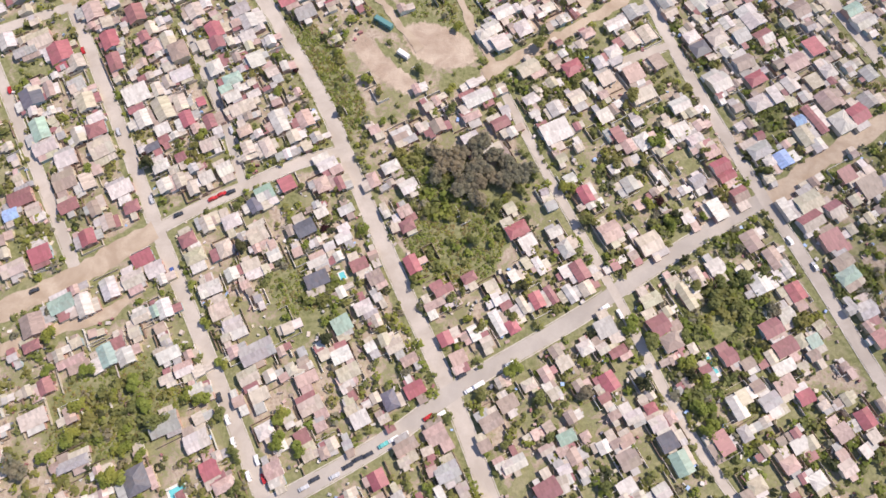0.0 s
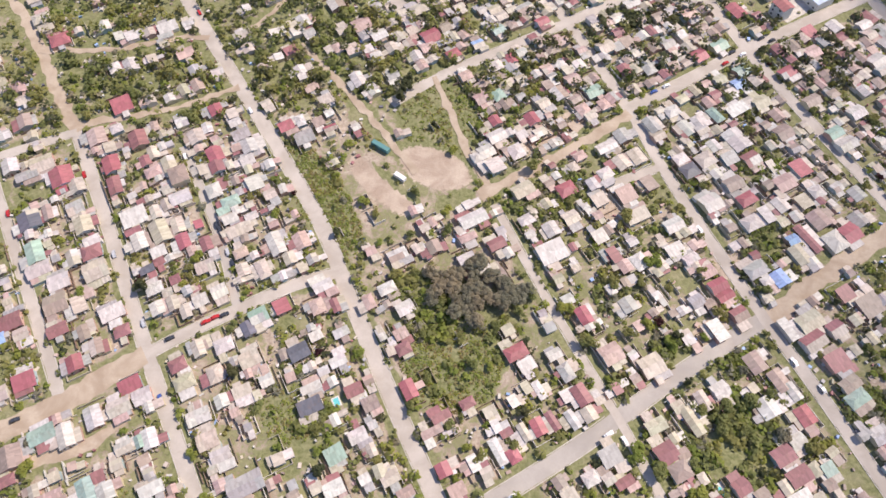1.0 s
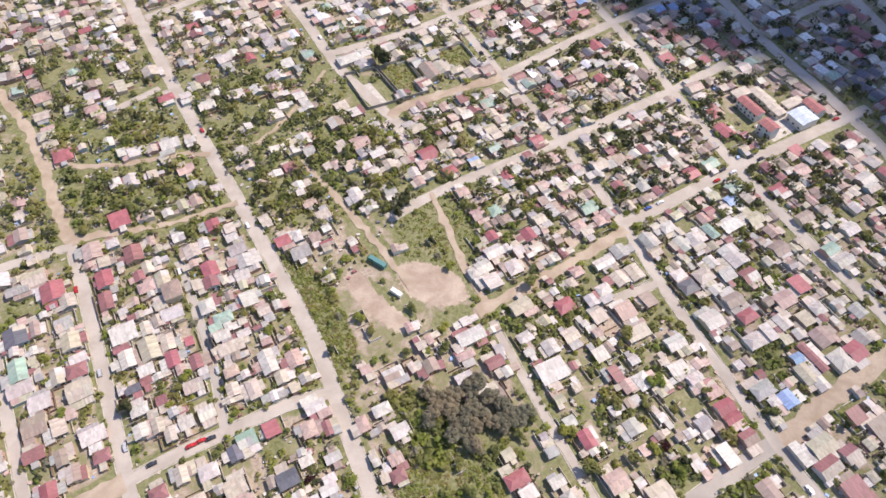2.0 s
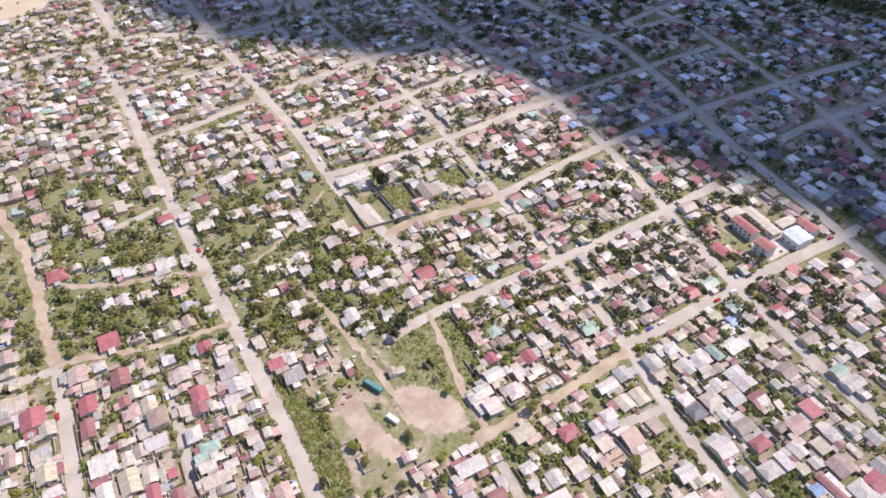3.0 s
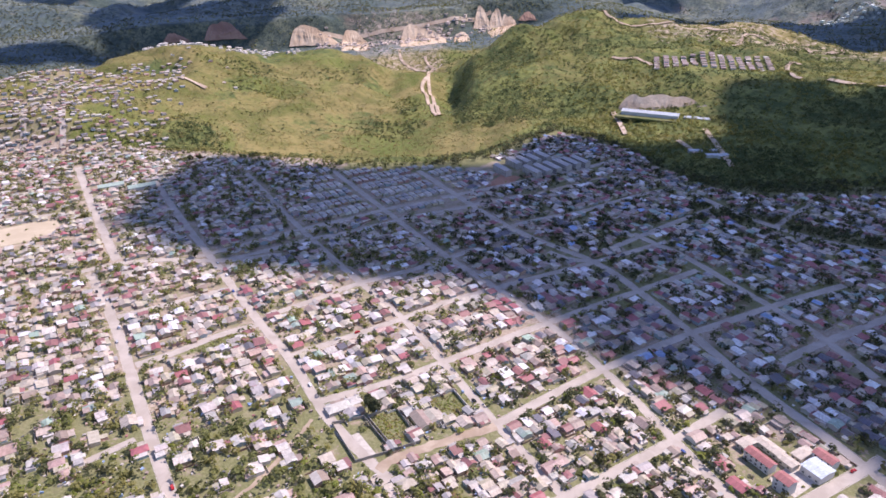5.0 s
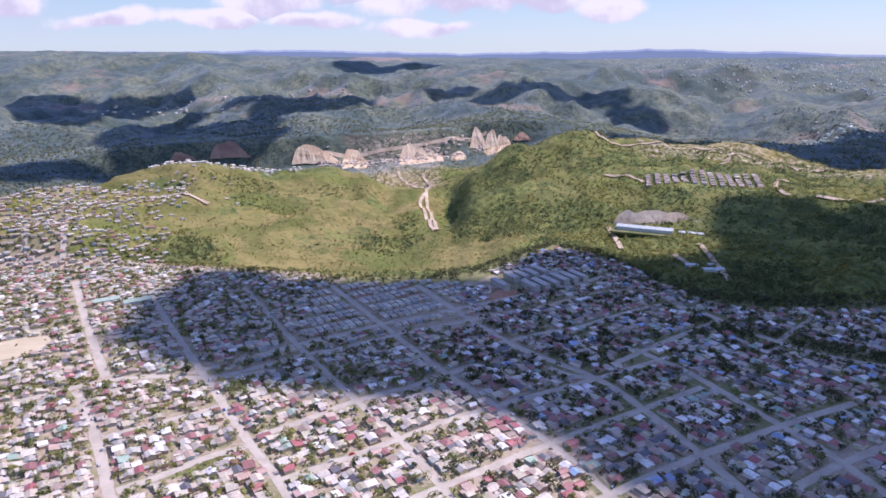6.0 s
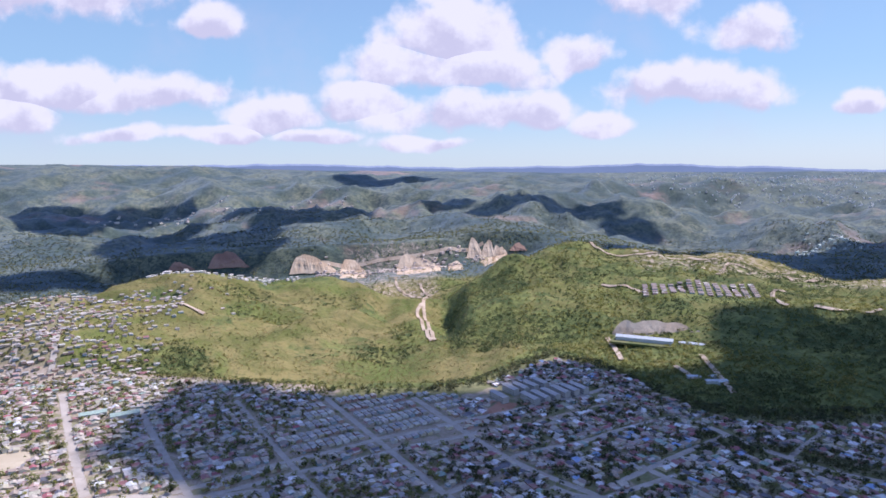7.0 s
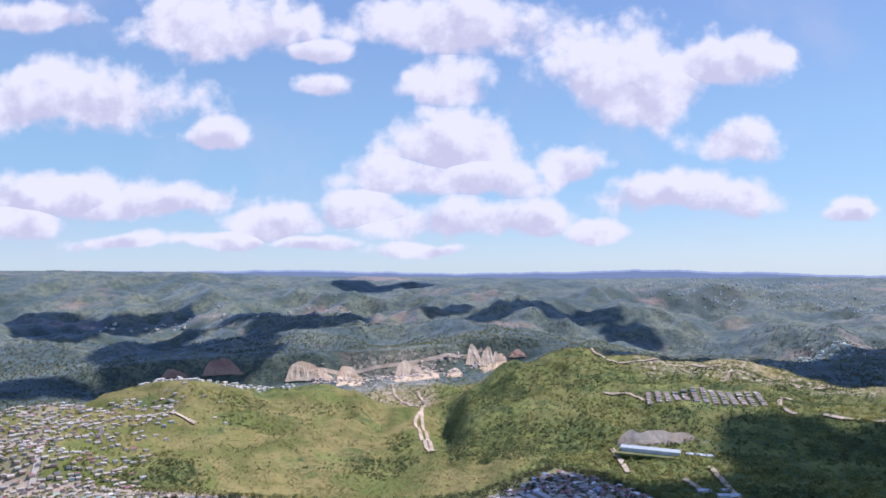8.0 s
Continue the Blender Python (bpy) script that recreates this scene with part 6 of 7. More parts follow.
WHEEL = wheel_mesh()
CAR_TINT = {"white": (0.75, 0.75, 0.75), "red": (0.42, 0.03, 0.03), "dark": (0.04, 0.045, 0.055), "blue": (0.06, 0.11, 0.32), "silver": (0.45, 0.46, 0.48), "teal": (0.12, 0.42, 0.40)}
CAR_ME = {}


def car(x, y, turn, colour, kind="car"):
    if (colour, kind) not in CAR_ME:
        g, cab = Geo(), Geo()
        if kind == "van":
            loft(((-2.3, 0.35), (2.3, 0.35), (2.35, 0.95), (1.7, 1.2), (1.2, 2.0), (-2.3, 2.05)), 0.95, CAR_TINT[colour], g, 0.08)
            cab.box(-2.0, 1.15, -0.94, 0.94, 1.25, 1.8, (0.03, 0.03, 0.035))
        else:
            loft(((-2.1, 0.3), (2.1, 0.3), (2.15, 0.62), (1.9, 0.82), (0.95, 0.92), (0.35, 1.42), (-1.15, 1.44), (-1.75, 0.95), (-2.1, 0.9)), 0.84, CAR_TINT[colour], g, 0.14)
            loft(((-1.62, 0.97), (0.86, 0.95), (0.34, 1.36), (-1.12, 1.38)), 0.80, (0.03, 0.03, 0.035), cab, 0.05)
        CAR_ME[colour, kind] = g.mesh("body", PAINT), cab.mesh("window_band", GLASS)
    body, cab = CAR_ME[colour, kind]
    base = new("car")
    base.matrix_world = pose(x, y, 0.2, 0, 0, turn)
    tagged(base, f"{colour} {'panel van' if kind == 'van' else 'hatchback car'} parked beside the street", "car", "parked cars")
    child("body", body, base)
    child("window_band", cab, base, None, "dark car windows")
    for px, py in ((1.3, 0.74), (1.3, -0.74), (-1.3, 0.74), (-1.3, -0.74)):
        child("wheel", WHEEL, base, pose(px, py, 0.31), "black wheel")


for spot in ((-183, 85, 25, "dark"), (-123, 118, 25, "dark"), (-108, 125, 25, "red"), (-104, 127, 25, "red"), (-100, 128, 25, "dark"), (-136, 126, 115, "silver"), (-123, 91, 110, "blue"),
             (-100, 70, 25, "red"), (-78, 4, 112, "red"), (-81, 11, 112, "white"), (-84, 5, 112, "white"), (-98, 36, 112, "dark"), (-94, 27, 112, "white"), (-91, 18, 112, "white")):
    car(*spot)
for spot in ((-13, 25, 28, "red"), (-8, 26, 28, "white"), (-23, 18.5, 28, "white"), (-27, 17, 28, "white"), (-31, 15, 28, "teal"), (-37, 11.5, 26, "dark"), (-41, 10, 26, "dark"),
             (-45, 7.5, 26, "dark"), (-50, 4, 26, "silver"), (-58, 3, 26, "dark"), (-62, 0, 26, "silver"), (21, 45, 28, "white"), (4, 35, 28, "white"), (1, 41, 28, "dark")):
    car(*spot)
for spot in ((8, 37, 28, "white", "van"), (62, 67, 28, "white"), (152, 81, 110, "silver"), (144, 93, 110, "white"), (119, 159, 110, "white"), (-156, 162, 114, "silver"), (-180, 209, 114, "red"),
             (-213, 188, 114, "red"), (-109, 175, 114, "dark"), (-107, 172, 114, "dark"), (-102, 160, 114, "silver"), (-99, 154, 114, "dark"), (-125, 209, 114, "dark"), (-130, 217, 114, "white"), (68, 64, 112, "white")):
    car(*spot)
for name in ("road_east", "road_second", "cross_d", "road_field", "cross_g", "road_long"):
    w, line = LINES[name]
    for _ in range(9):
        i = rng.randrange(2, len(line) - 2)
        dx, dy = line[i + 1] - line[i]
        n = math.hypot(dx, dy)
        side = rng.choice((-1, 1)) * (w / 2 - 1.2)
        if 240 < line[i][1] < 620:
            car(line[i][0] - dy / n * side, line[i][1] + dx / n * side, math.degrees(math.atan2(dy, dx)), rng.choice(("white", "white", "silver", "dark", "red", "blue")))


def long_box(name, x, y, turn, size, tint, ribs, label, category):
    """A ribbed steel container or coach body on its sills."""
    base = new(name)
    base.matrix_world = pose(x, y, 0.05, 0, 0, turn)
    tagged(base, label, category)
    l, w, h = size
    g = Geo()
    loft(((-l / 2, 0.35), (l / 2, 0.35), (l / 2, h - 0.25), (l / 2 - 0.3, h), (-l / 2 + 0.3, h), (-l / 2, h - 0.25)), w / 2, tint, g, 0.06)
    child("body", g.mesh("body", PLAIN), base)
    rib = unit_box("rib", (0.12, w + 0.06, h - 0.5), PLAIN, tuple(c * 0.8 for c in tint))
    for i in range(ribs):
        child("rib", rib, base, pose(-l / 2 + (i + 0.5) * l / ribs, 0, 0.4))
    sill = unit_box("sill", (l * 0.9, 0.25, 0.4), PLAIN, (0.08, 0.08, 0.08))
    for q in (-1, 1):
        child("sill", sill, base, pose(0, q * w * 0.3, -0.03))


long_box("trailer", -30, 216, -38, (10.5, 2.5, 2.9), (0.10, 0.24, 0.24), 9, "teal green disused coach body beside the dirt lot", "trailer")
long_box("container", -20.5, 197, -40, (6.5, 2.4, 2.5), (0.72, 0.72, 0.70), 6, "white storage container on the dirt lot", "container")


def pool(x, y, turn, w, d, deck):
    base = new("pool")
    base.matrix_world = pose(x, y, 0.03, 0, 0, turn)
    tagged(base, "small turquoise swimming pool with a pale paved rim", "pool", "yard pools")
    g = Geo()
    for x0, x1, y0, y1 in ((-w / 2 - deck, w / 2 + deck, -d / 2 - deck, -d / 2), (-w / 2 - deck, w / 2 + deck, d / 2, d / 2 + deck), (-w / 2 - deck, -w / 2, -d / 2, d / 2), (w / 2, w / 2 + deck, -d / 2, d / 2)):
        g.box(x0, x1, y0, y1, 0, 0.22, (0.66, 0.63, 0.58))
    child("rim", g.mesh("rim", WALL), base)
    child("water", unit_box("water", (w, d, 0.12), WATER, (0.2, 0.6, 0.6)), base)


pool(100.6, 40.5, 24, 6.0, 7.5, 1.4)
pool(-111.6, 0, 24, 6.5, 4.5, 1.0)
pool(-48.5, 86, 24, 2.4, 3.4, 0.5)

# ---------------------------------------------------------------- larger buildings and built ground
def slab_pad(name, x, y, turn, w, d, mat, label, z=0.0, h=0.1):
    g = Geo()
    g.box(-w / 2, w / 2, -d / 2, d / 2, -2.5 if z else 0, h, (0.5, 0.46, 0.4))
    ob = new(name, g.mesh(name, mat))
    ob.matrix_world = pose(x, y, z, 0, 0, turn)
    return tagged(ob, label, "paved ground", kind="structure")


slab_pad("court", -35, 346, 30, 9, 22, KERB, "pale concrete sports court behind a fence")
slab_pad("pitch", -409, 672, 31, 112, 50, SAND, "pale sandy football pitch")
slab_pad("pitch", 115, 788, 56, 44, 24, CLAY, "reddish clay sports pitch below the apartment blocks")
slab_pad("yard_slab", -27, 316, 26, 22, 9, CONCRETE, "concrete forecourt by the sports court", 0, 0.06)


def boundary(points, h, tint, label):
    """A closed run of block wall round a parcel."""
    g = Geo()
    for (x0, y0), (x1, y1) in zip(points, points[1:] + points[:1]):
        n = math.hypot(x1 - x0, y1 - y0)
        one = Geo()
        one.box(-n / 2, n / 2, -0.12, 0.12, 0, h, tint, True)
        g.merge(one, pose((x0 + x1) / 2, (y0 + y1) / 2, 0, 0, 0, math.degrees(math.atan2(y1 - y0, x1 - x0))))
    return tagged(new("boundary_wall", g.mesh("boundary_wall", WALL)), label, "wall", "parcel walls")


boundary([(-53.1, 366.2), (-33.7, 370.9), (-16, 339.3), (-36.8, 332.3)], 2.2, (0.30, 0.28, 0.25), "dark block wall round the sports court")
boundary([(-31.5, 370.8), (-14.6, 379.9), (0.5, 345.8), (-14.6, 340.3)], 2.2, (0.30, 0.28, 0.25), "dark block wall round an empty grass lot")
boundary([(6.1, 384.8), (23.7, 393.2), (33.3, 371), (14.1, 357.7)], 2.2, (0.55, 0.52, 0.48), "pale block wall round a mown grass lot")


def gabled(name, label, category, group, x, y, turn, w, d, h, wall_tint, roof_tint, storeys, rise=1.3):
    """A long building, its ridge along y, with a row of dark windows on both sides of each storey."""
    base = new(name)
    base.matrix_world = pose(x, y, 0, 0, 0, turn)
    tagged(base, label, category, group)
    wall, roof = Geo(), Geo()
    x0, y0 = w / 2, d / 2
    wall.box(-x0, x0, -y0, y0, 0, h, wall_tint)
    for s_ in (-1, 1):
        p = [(s_ * (x0 + 0.4), -s_ * (y0 + 0.4), h), (s_ * (x0 + 0.4), s_ * (y0 + 0.4), h), (0, s_ * (y0 + 0.4), h + rise), (0, -s_ * (y0 + 0.4), h + rise)]
        roof.slab(*p, 0.15, roof_tint)
        wall.face([(-x0, s_ * y0, h), (x0, s_ * y0, h), (0, s_ * y0, h + rise - 0.1)], wall_tint)
    child("wall", wall.mesh("wall", WALL), base)
    child("roof", roof.mesh("roof", ROOF), base)
    pane = unit_box("window", (0.12, 1.3, 1.1), GLASS, (0.05, 0.05, 0.05))
    n = max(2, int(d / 3.2))
    for i in range(storeys):
        for s_ in (-1, 1):
            for q in range(n):
                child("window", pane, base, pose(s_ * x0, -y0 + (q + 0.5) * d / n, 0.9 + 2.6 * i), "dark window")
    return base


for x, y, turn, d in (
        (116.8, 815.4, 24, 30), (151.9, 806.0, 24, 30), (165.4, 810.7, 24, 30), (178.8, 817.7, 24, 30), (193.0, 826.8, 24, 30), (205.7, 832.0, 24, 30),
        (218.8, 837.2, 24, 30), (134.9, 840.0, 24, 26), (148.4, 844.7, 24, 26), (161.8, 851.7, 24, 26), (176.0, 860.8, 24, 26)):
    gabled("apartment_block", "long grey three-storey apartment block with a low gable roof", "apartment block", "apartment blocks", x, y, turn, 8.0, d, 7.6, (0.46, 0.44, 0.41), (0.42, 0.415, 0.42), 3)

# the school by the cross street: red-roofed class rooms, low beige wings and a hall
RED_ROOF, WHITE_WALL, PALE_ROOF = (0.36, 0.14, 0.135), (0.66, 0.64, 0.60), (0.50, 0.44, 0.37)
for x, y, w, d, h, storeys in ((190, 313.5, 6.4, 16.5, 5.4, 2), (193.4, 294, 7.4, 9.0, 8.0, 3), (226.4, 311, 6.9, 12.0, 5.4, 2)):
    gabled("school_building", "white school building of several storeys under a red sheet roof", "school", "school buildings", x, y, 24, w, d, h, WHITE_WALL, RED_ROOF, storeys)
for x, y, w, d in ((189.4, 328, 10.7, 6.2), (201, 324, 6.6, 15.5), (205.5, 311.5, 6.4, 9.4), (217, 317, 12.7, 6.0)):
    gabled("school_wing", "low beige school wing under a pale sheet roof", "school", "school wings", x, y, 24, w, d, 3.4, (0.58, 0.52, 0.44), PALE_ROOF, 1, 0.7)
gabled("school_hall", "school sports hall under a pale blue sheet roof", "hall", "", 217.3, 303.2, 24, 12.0, 12.0, 5.2, WHITE_WALL, (0.50, 0.58, 0.68), 1, 0.9)
slab_pad("school_yard", 208, 303, 28, 34, 16, KERB, "pale concrete school yard", 0, 0.08)


def draped(name, points, width, mat, label, lift=0.5):
    """A track laid over the slopes."""
    p = resample(points, 6.0)
    t = np.gradient(p, axis=0)
    t /= np.hypot(t[:, 0], t[:, 1])[:, None]
    nrm = np.stack([-t[:, 1], t[:, 0]], 1)
    verts = []
    for k in (0.5, 0.17, -0.17, -0.5):
        q = p + nrm * width * k
        verts.append(np.column_stack([q, land_height(q[:, 0], q[:, 1]) + lift]))
    n = len(p)
    co = np.concatenate(verts)
    faces = [(b * n + i, (b + 1) * n + i, (b + 1) * n + i + 1, b * n + i + 1) for b in range(3) for i in range(n - 1)]
    return tagged(mesh_object(name, [tuple(v) for v in co], faces, mat), label, "track", kind="structure")


TRACK = mottled("pale_track_earth", (0.38, 0.29, 0.21), (0.56, 0.46, 0.36), 0.03, 0.95, 0.3)
for pts in (((448, 1580), (446, 1543), (472, 1533)),
            ((472, 1533), (550, 1502), (670, 1480), (706, 1426)),
            ((631, 1322), (710, 1428), (733, 1382), (861, 1449), (875, 1335), (793, 1283), (785, 1346)),
            ((686, 1179), (670, 1198), (621, 1100), (629, 1076)),
            ((649, 1040), (682, 1008), (736, 1008)),
            ((404, 1341), (447, 1284), (448, 1244)),
            ((417, 930), (408, 863), (398, 801)),
            ((368, 901), (373, 851)),
            ((-402, 1278), (-373, 1266), (-341, 1244)),
            ((329, 1069), (311, 948))):
    draped("track", pts, 7.0, TRACK, "pale unpaved track over the hills", 2.2)
for pts in (((-502, 1061), (-482, 1010), (-470, 965)), ((-548, 1038), (-532, 1001), (-522, 960))):
    draped("hill_street", pts, 8.0, CONCRETE, "pale street climbing the western quarter", 1.2)
for pts in (((57, 1187), (48, 1347), (39, 1442), (46, 1476), (55, 1496)),
            ((64, 1183), (59, 1366), (55, 1470), (61, 1577), (79, 1743)),
            ((-3, 2002), (-1, 1875), (28, 1780), (83, 1703)),
            ((65, 1895), (65, 1805), (83, 1703))):
    draped("valley_road", pts, 7.0, TRACK, "pale highway running up the valley", 2.0)
draped("valley_road", ((-260, 2140), (-122, 2175), (74, 2190), (241, 2215), (285, 2228)), 9.0, TRACK, "pale road along the foot of the cliffs", 1.5)


def cliff(a0, a1, base, crest, seed, skew=0.3, jag=0.0, mat=CLIFF):
    """A bare earth face between two bearings from the town, lying on the steep foot of the hill. Its upper edge is a
    scallop that stands highest at the share skew of its width; jag breaks the edge into teeth."""
    nu, nv = 56, 26
    rows = []
    for i in range(nu):
        u = i / (nu - 1)
        a = radians(a0 + (a1 - a0) * u)
        dist = np.arange(2020.0, 2330.0, 2.0)
        px, py = EYE[0] + dist * math.sin(a), EYE[1] + dist * math.cos(a)
        pz = np.maximum.accumulate(land_height(px, py))
        q = (u - skew) / (skew if u < skew else 1 - skew)
        arch = max(0.0, 1 - abs(q) ** (2.6 if u < skew else 1.5))
        arch *= 0.88 + 0.2 * float(value_noise(np.array(u * 9 + seed * 3.1), np.array(0.4)))
        arch *= 1 - jag * max(0.0, float(ridged(np.array(u * 100.0 + seed * 37), np.array(0.0), 34.0, 2)) + 0.45)
        low = base + 2.5 * float(value_noise(np.array(u * 7.0 + seed), np.array(2.0)))
        top = low + max(1.0, (crest - base) * arch)
        zs = np.linspace(low, top, nv)
        ds = np.interp(zs, pz + np.arange(len(pz)) * 1e-4, dist)
        v = np.linspace(0, 1, nv)
        ruts = ridged(np.full(nv, (a1 - a0) * u * 37 + 37 * seed), v * 14, 16.0, 4)
        ledge = ridged(np.full(nv, (a1 - a0) * u * 9), zs + 50 * seed, 21.0, 3)
        out = 3.2 + (ruts * 7 + ledge * 4) * np.sin(np.pi * np.clip(v, 0.04, 0.96)) * min(1.0, 6 * u, 6 * (1 - u))
        rows.append(np.stack([EYE[0] + (ds - out) * math.sin(a), EYE[1] + (ds - out) * math.cos(a), zs + 0.6], 1))
    co = np.stack(rows).reshape(-1, 3)
    faces = [(i * nv + j, (i + 1) * nv + j, (i + 1) * nv + j + 1, i * nv + j + 1) for i in range(nu - 1) for j in range(nv - 1)]
    return tagged(mesh_object("cliff", [tuple(p) for p in co], faces, mat), f"bare {'shade-darkened red-brown' if mat is CLIFF_SHADED else 'pale'} earth cliff at the hill foot", "cliff", kind="structure")


def cut_bank(x, y, z, turn, width, height, seed):
    """A long level cut in the slope behind a terrace, leaning back, with gullied relief."""
    nu, nv = 60, 14
    u, v = np.meshgrid(np.linspace(-1, 1, nu), np.linspace(0, 1, nv))
    crest = height * np.clip(1 - np.abs(u) ** 6, 0, 1) * (0.7 + 0.5 * value_noise(u * 4 + seed * 7, u * 0 + 0.5))
    ruts = ridged(u * width / 2 + 37 * seed, v * 9, 9.0, 3)
    xx, zz = u * width / 2, v * (crest + 4) - 4
    yy = v * crest * 1.1 + ruts * 1.6 * np.sin(np.pi * np.clip(v, 0.05, 0.95)) + xx ** 2 * 0.0022
    c, s = math.cos(radians(turn)), math.sin(radians(turn))
    co = np.stack([x + xx * c - yy * s, y + xx * s + yy * c, z + zz - 1], -1).reshape(-1, 3)
    faces = [(j * nu + i, j * nu + i + 1, (j + 1) * nu + i + 1, (j + 1) * nu + i) for j in range(nv - 1) for i in range(nu - 1)]
    return tagged(mesh_object("cut_bank", [tuple(p) for p in co], faces, CLIFF), "bare tan cut bank behind the terrace", "bank", kind="structure")


cliff(-8.85, -4.75, -46, 10, 1, 0.3, 0)
cliff(-4.75, -2.28, -57, -4, 2, 0.35, 0.2)
cliff(0.13, 4.47, -47, 2, 3, 0.18, 0.12)
cliff(4.52, 6.31, -38, -22, 9, 0.4, 0.3)
cliff(6.12, 7.56, -18, 50, 4, 0.45, 0.2)
cliff(7.30, 8.60, -24, 52, 5, 0.55, 0.3)
cliff(8.30, 9.77, -22, 34, 10, 0.35, 0.4)
cliff(9.77, 11.20, 4, 34, 6, 0.6, 0.4, CLIFF_SHADED)
cliff(-15.25, -12.00, -23, 38, 7, 0.42, 0.35, CLIFF_SHADED)
cliff(-18.30, -16.24, -25, 3, 8, 0.4, 0.3, CLIFF_SHADED)

# the long shed on its terrace, the cut bank behind it and the houses of the new estate
SHED_Z = 14.0
slab_pad("terrace", 376, 1000, -30, 120, 40, LAWN, "levelled terrace under the long shed", SHED_Z, 0.4)


def long_shed(x, y, z, turn, l, d, h, label, tint=(0.48, 0.53, 0.58)):
    base = new("shed")
    base.matrix_world = pose(x, y, z, 0, 0, turn)
    tagged(base, label, "shed")
    wall, roof = Geo(), Geo()
    wall.box(-l / 2, l / 2, -d / 2, d / 2, 0, h, (0.5, 0.53, 0.53))
    for s_ in (-1, 1):
        roof.slab((-s_ * (l / 2 + 0.5), -s_ * (d / 2 + 0.5), h), (s_ * (l / 2 + 0.5), -s_ * (d / 2 + 0.5), h), (s_ * (l / 2 + 0.5), 0, h + d * 0.16), (-s_ * (l / 2 + 0.5), 0, h + d * 0.16), 0.2, tint)
    child("wall", wall.mesh("wall", WALL), base)
    child("roof", roof.mesh("roof", ROOF), base)


long_shed(366, 1008, SHED_Z + 0.4, -30, 82, 16, 5, "long pale industrial shed on a hillside terrace")
long_shed(424, 974, SHED_Z + 0.4, -30, 36, 10, 4, "low pale shed beside the long shed")
cut_bank(388, 1032, SHED_Z, -30, 126, 22, 11)
cut_bank(443, 992, SHED_Z + 1, -36, 40, 13, 13)
for i in range(5):
    long_shed(392 + rng.uniform(-18, 18), 842 + rng.uniform(-22, 22), float(land_height(392, 842)) - 1, rng.uniform(-30, 20), rng.uniform(10, 18), 8, 4, "pale farm shed in the hollow")

long_shed(-348, 809, 0.05, 27, 28, 12, 4.5, "long school building under a pale green sheet roof", (0.34, 0.44, 0.38))
long_shed(-310.8, 803.6, 0.05, 27, 30, 12, 4.5, "long school building under a pale green sheet roof", (0.34, 0.44, 0.38))

ESTATE = Geo(), Geo()
for i in range(13):
    for j in range(7):
        u, v = i / 12, j / 6
        x, y = 446 + 185 * u + 22 * v, 1214 - 42 * u + 66 * v
        wall, roof, leans, h = house_geo(8.5, 7.5, (0.27, 0.21, 0.20), rng, 1)
        m = pose(x, y, float(land_height(x, y)) + 0.2, 0, 0, -16)
        ESTATE[0].merge(wall, m)
        ESTATE[1].merge(roof, m)
tagged(new("estate_houses", ESTATE[0].mesh("estate_houses", WALL)), "white walls of the new estate on the plateau", "houses", kind="stuff")
tagged(new("estate_roofs", ESTATE[1].mesh("estate_roofs", ROOF)), "brown roofs of the new estate on the plateau", "roofs", kind="stuff")

# the last blue ridge on the horizon, a plain backdrop of distance
SKYLINE = ((-30.8, 317), (-23.5, 305), (-19.7, 306), (-15.6, 301), (-11.3, 308), (-6.3, 300), (0.2, 286), (4.9, 270), (11.1, 272), (16.6, 275), (20.2, 286), (23.6, 280), (25.3, 264), (29.3, 260), (33.1, 243), (39.5, 225))


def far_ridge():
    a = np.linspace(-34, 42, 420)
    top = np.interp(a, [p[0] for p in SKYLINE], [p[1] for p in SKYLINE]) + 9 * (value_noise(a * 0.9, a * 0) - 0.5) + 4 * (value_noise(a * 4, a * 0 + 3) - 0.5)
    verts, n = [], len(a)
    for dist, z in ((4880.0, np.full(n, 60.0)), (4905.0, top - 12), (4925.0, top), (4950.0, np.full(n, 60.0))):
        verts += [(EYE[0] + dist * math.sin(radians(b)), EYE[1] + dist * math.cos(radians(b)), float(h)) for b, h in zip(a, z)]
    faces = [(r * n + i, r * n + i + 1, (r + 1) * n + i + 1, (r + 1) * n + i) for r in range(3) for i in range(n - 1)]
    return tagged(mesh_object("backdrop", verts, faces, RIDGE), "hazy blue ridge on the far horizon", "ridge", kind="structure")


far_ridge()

# specks of settlement far off
DISTANT = Geo()


def speck(x, y, w, h, tint):
    gg = Geo()
    gg.box(-w / 2, w / 2, -w * 0.4, w * 0.4, -2, h, tint)
    DISTANT.merge(gg, pose(x, y, float(land_height(x, y)), 0, 0, rng.uniform(0, 60)))


for _ in range(620):
    a, dist = radians(rng.triangular(15, 38, 33)), rng.uniform(3650, 4600)
    speck(EYE[0] + dist * math.sin(a), EYE[1] + dist * math.cos(a), rng.uniform(5, 11), rng.uniform(3, 6), vary((0.80, 0.78, 0.76), rng, 0.15))
for _ in range(60):
    a, dist = radians(rng.gauss(34, 1.6)), rng.gauss(2520, 50)
    speck(EYE[0] + dist * math.sin(a), EYE[1] + dist * math.cos(a), rng.uniform(6, 12), rng.uniform(3, 6), vary((0.6, 0.66, 0.62), rng, 0.15))
for _ in range(150):
    a, dist = radians(rng.uniform(-24, -2)), rng.gauss(3150, 130)
    speck(EYE[0] + dist * math.sin(a), EYE[1] + dist * math.cos(a), rng.uniform(7, 14), rng.uniform(4, 7), vary((0.60, 0.54, 0.48), rng, 0.2))
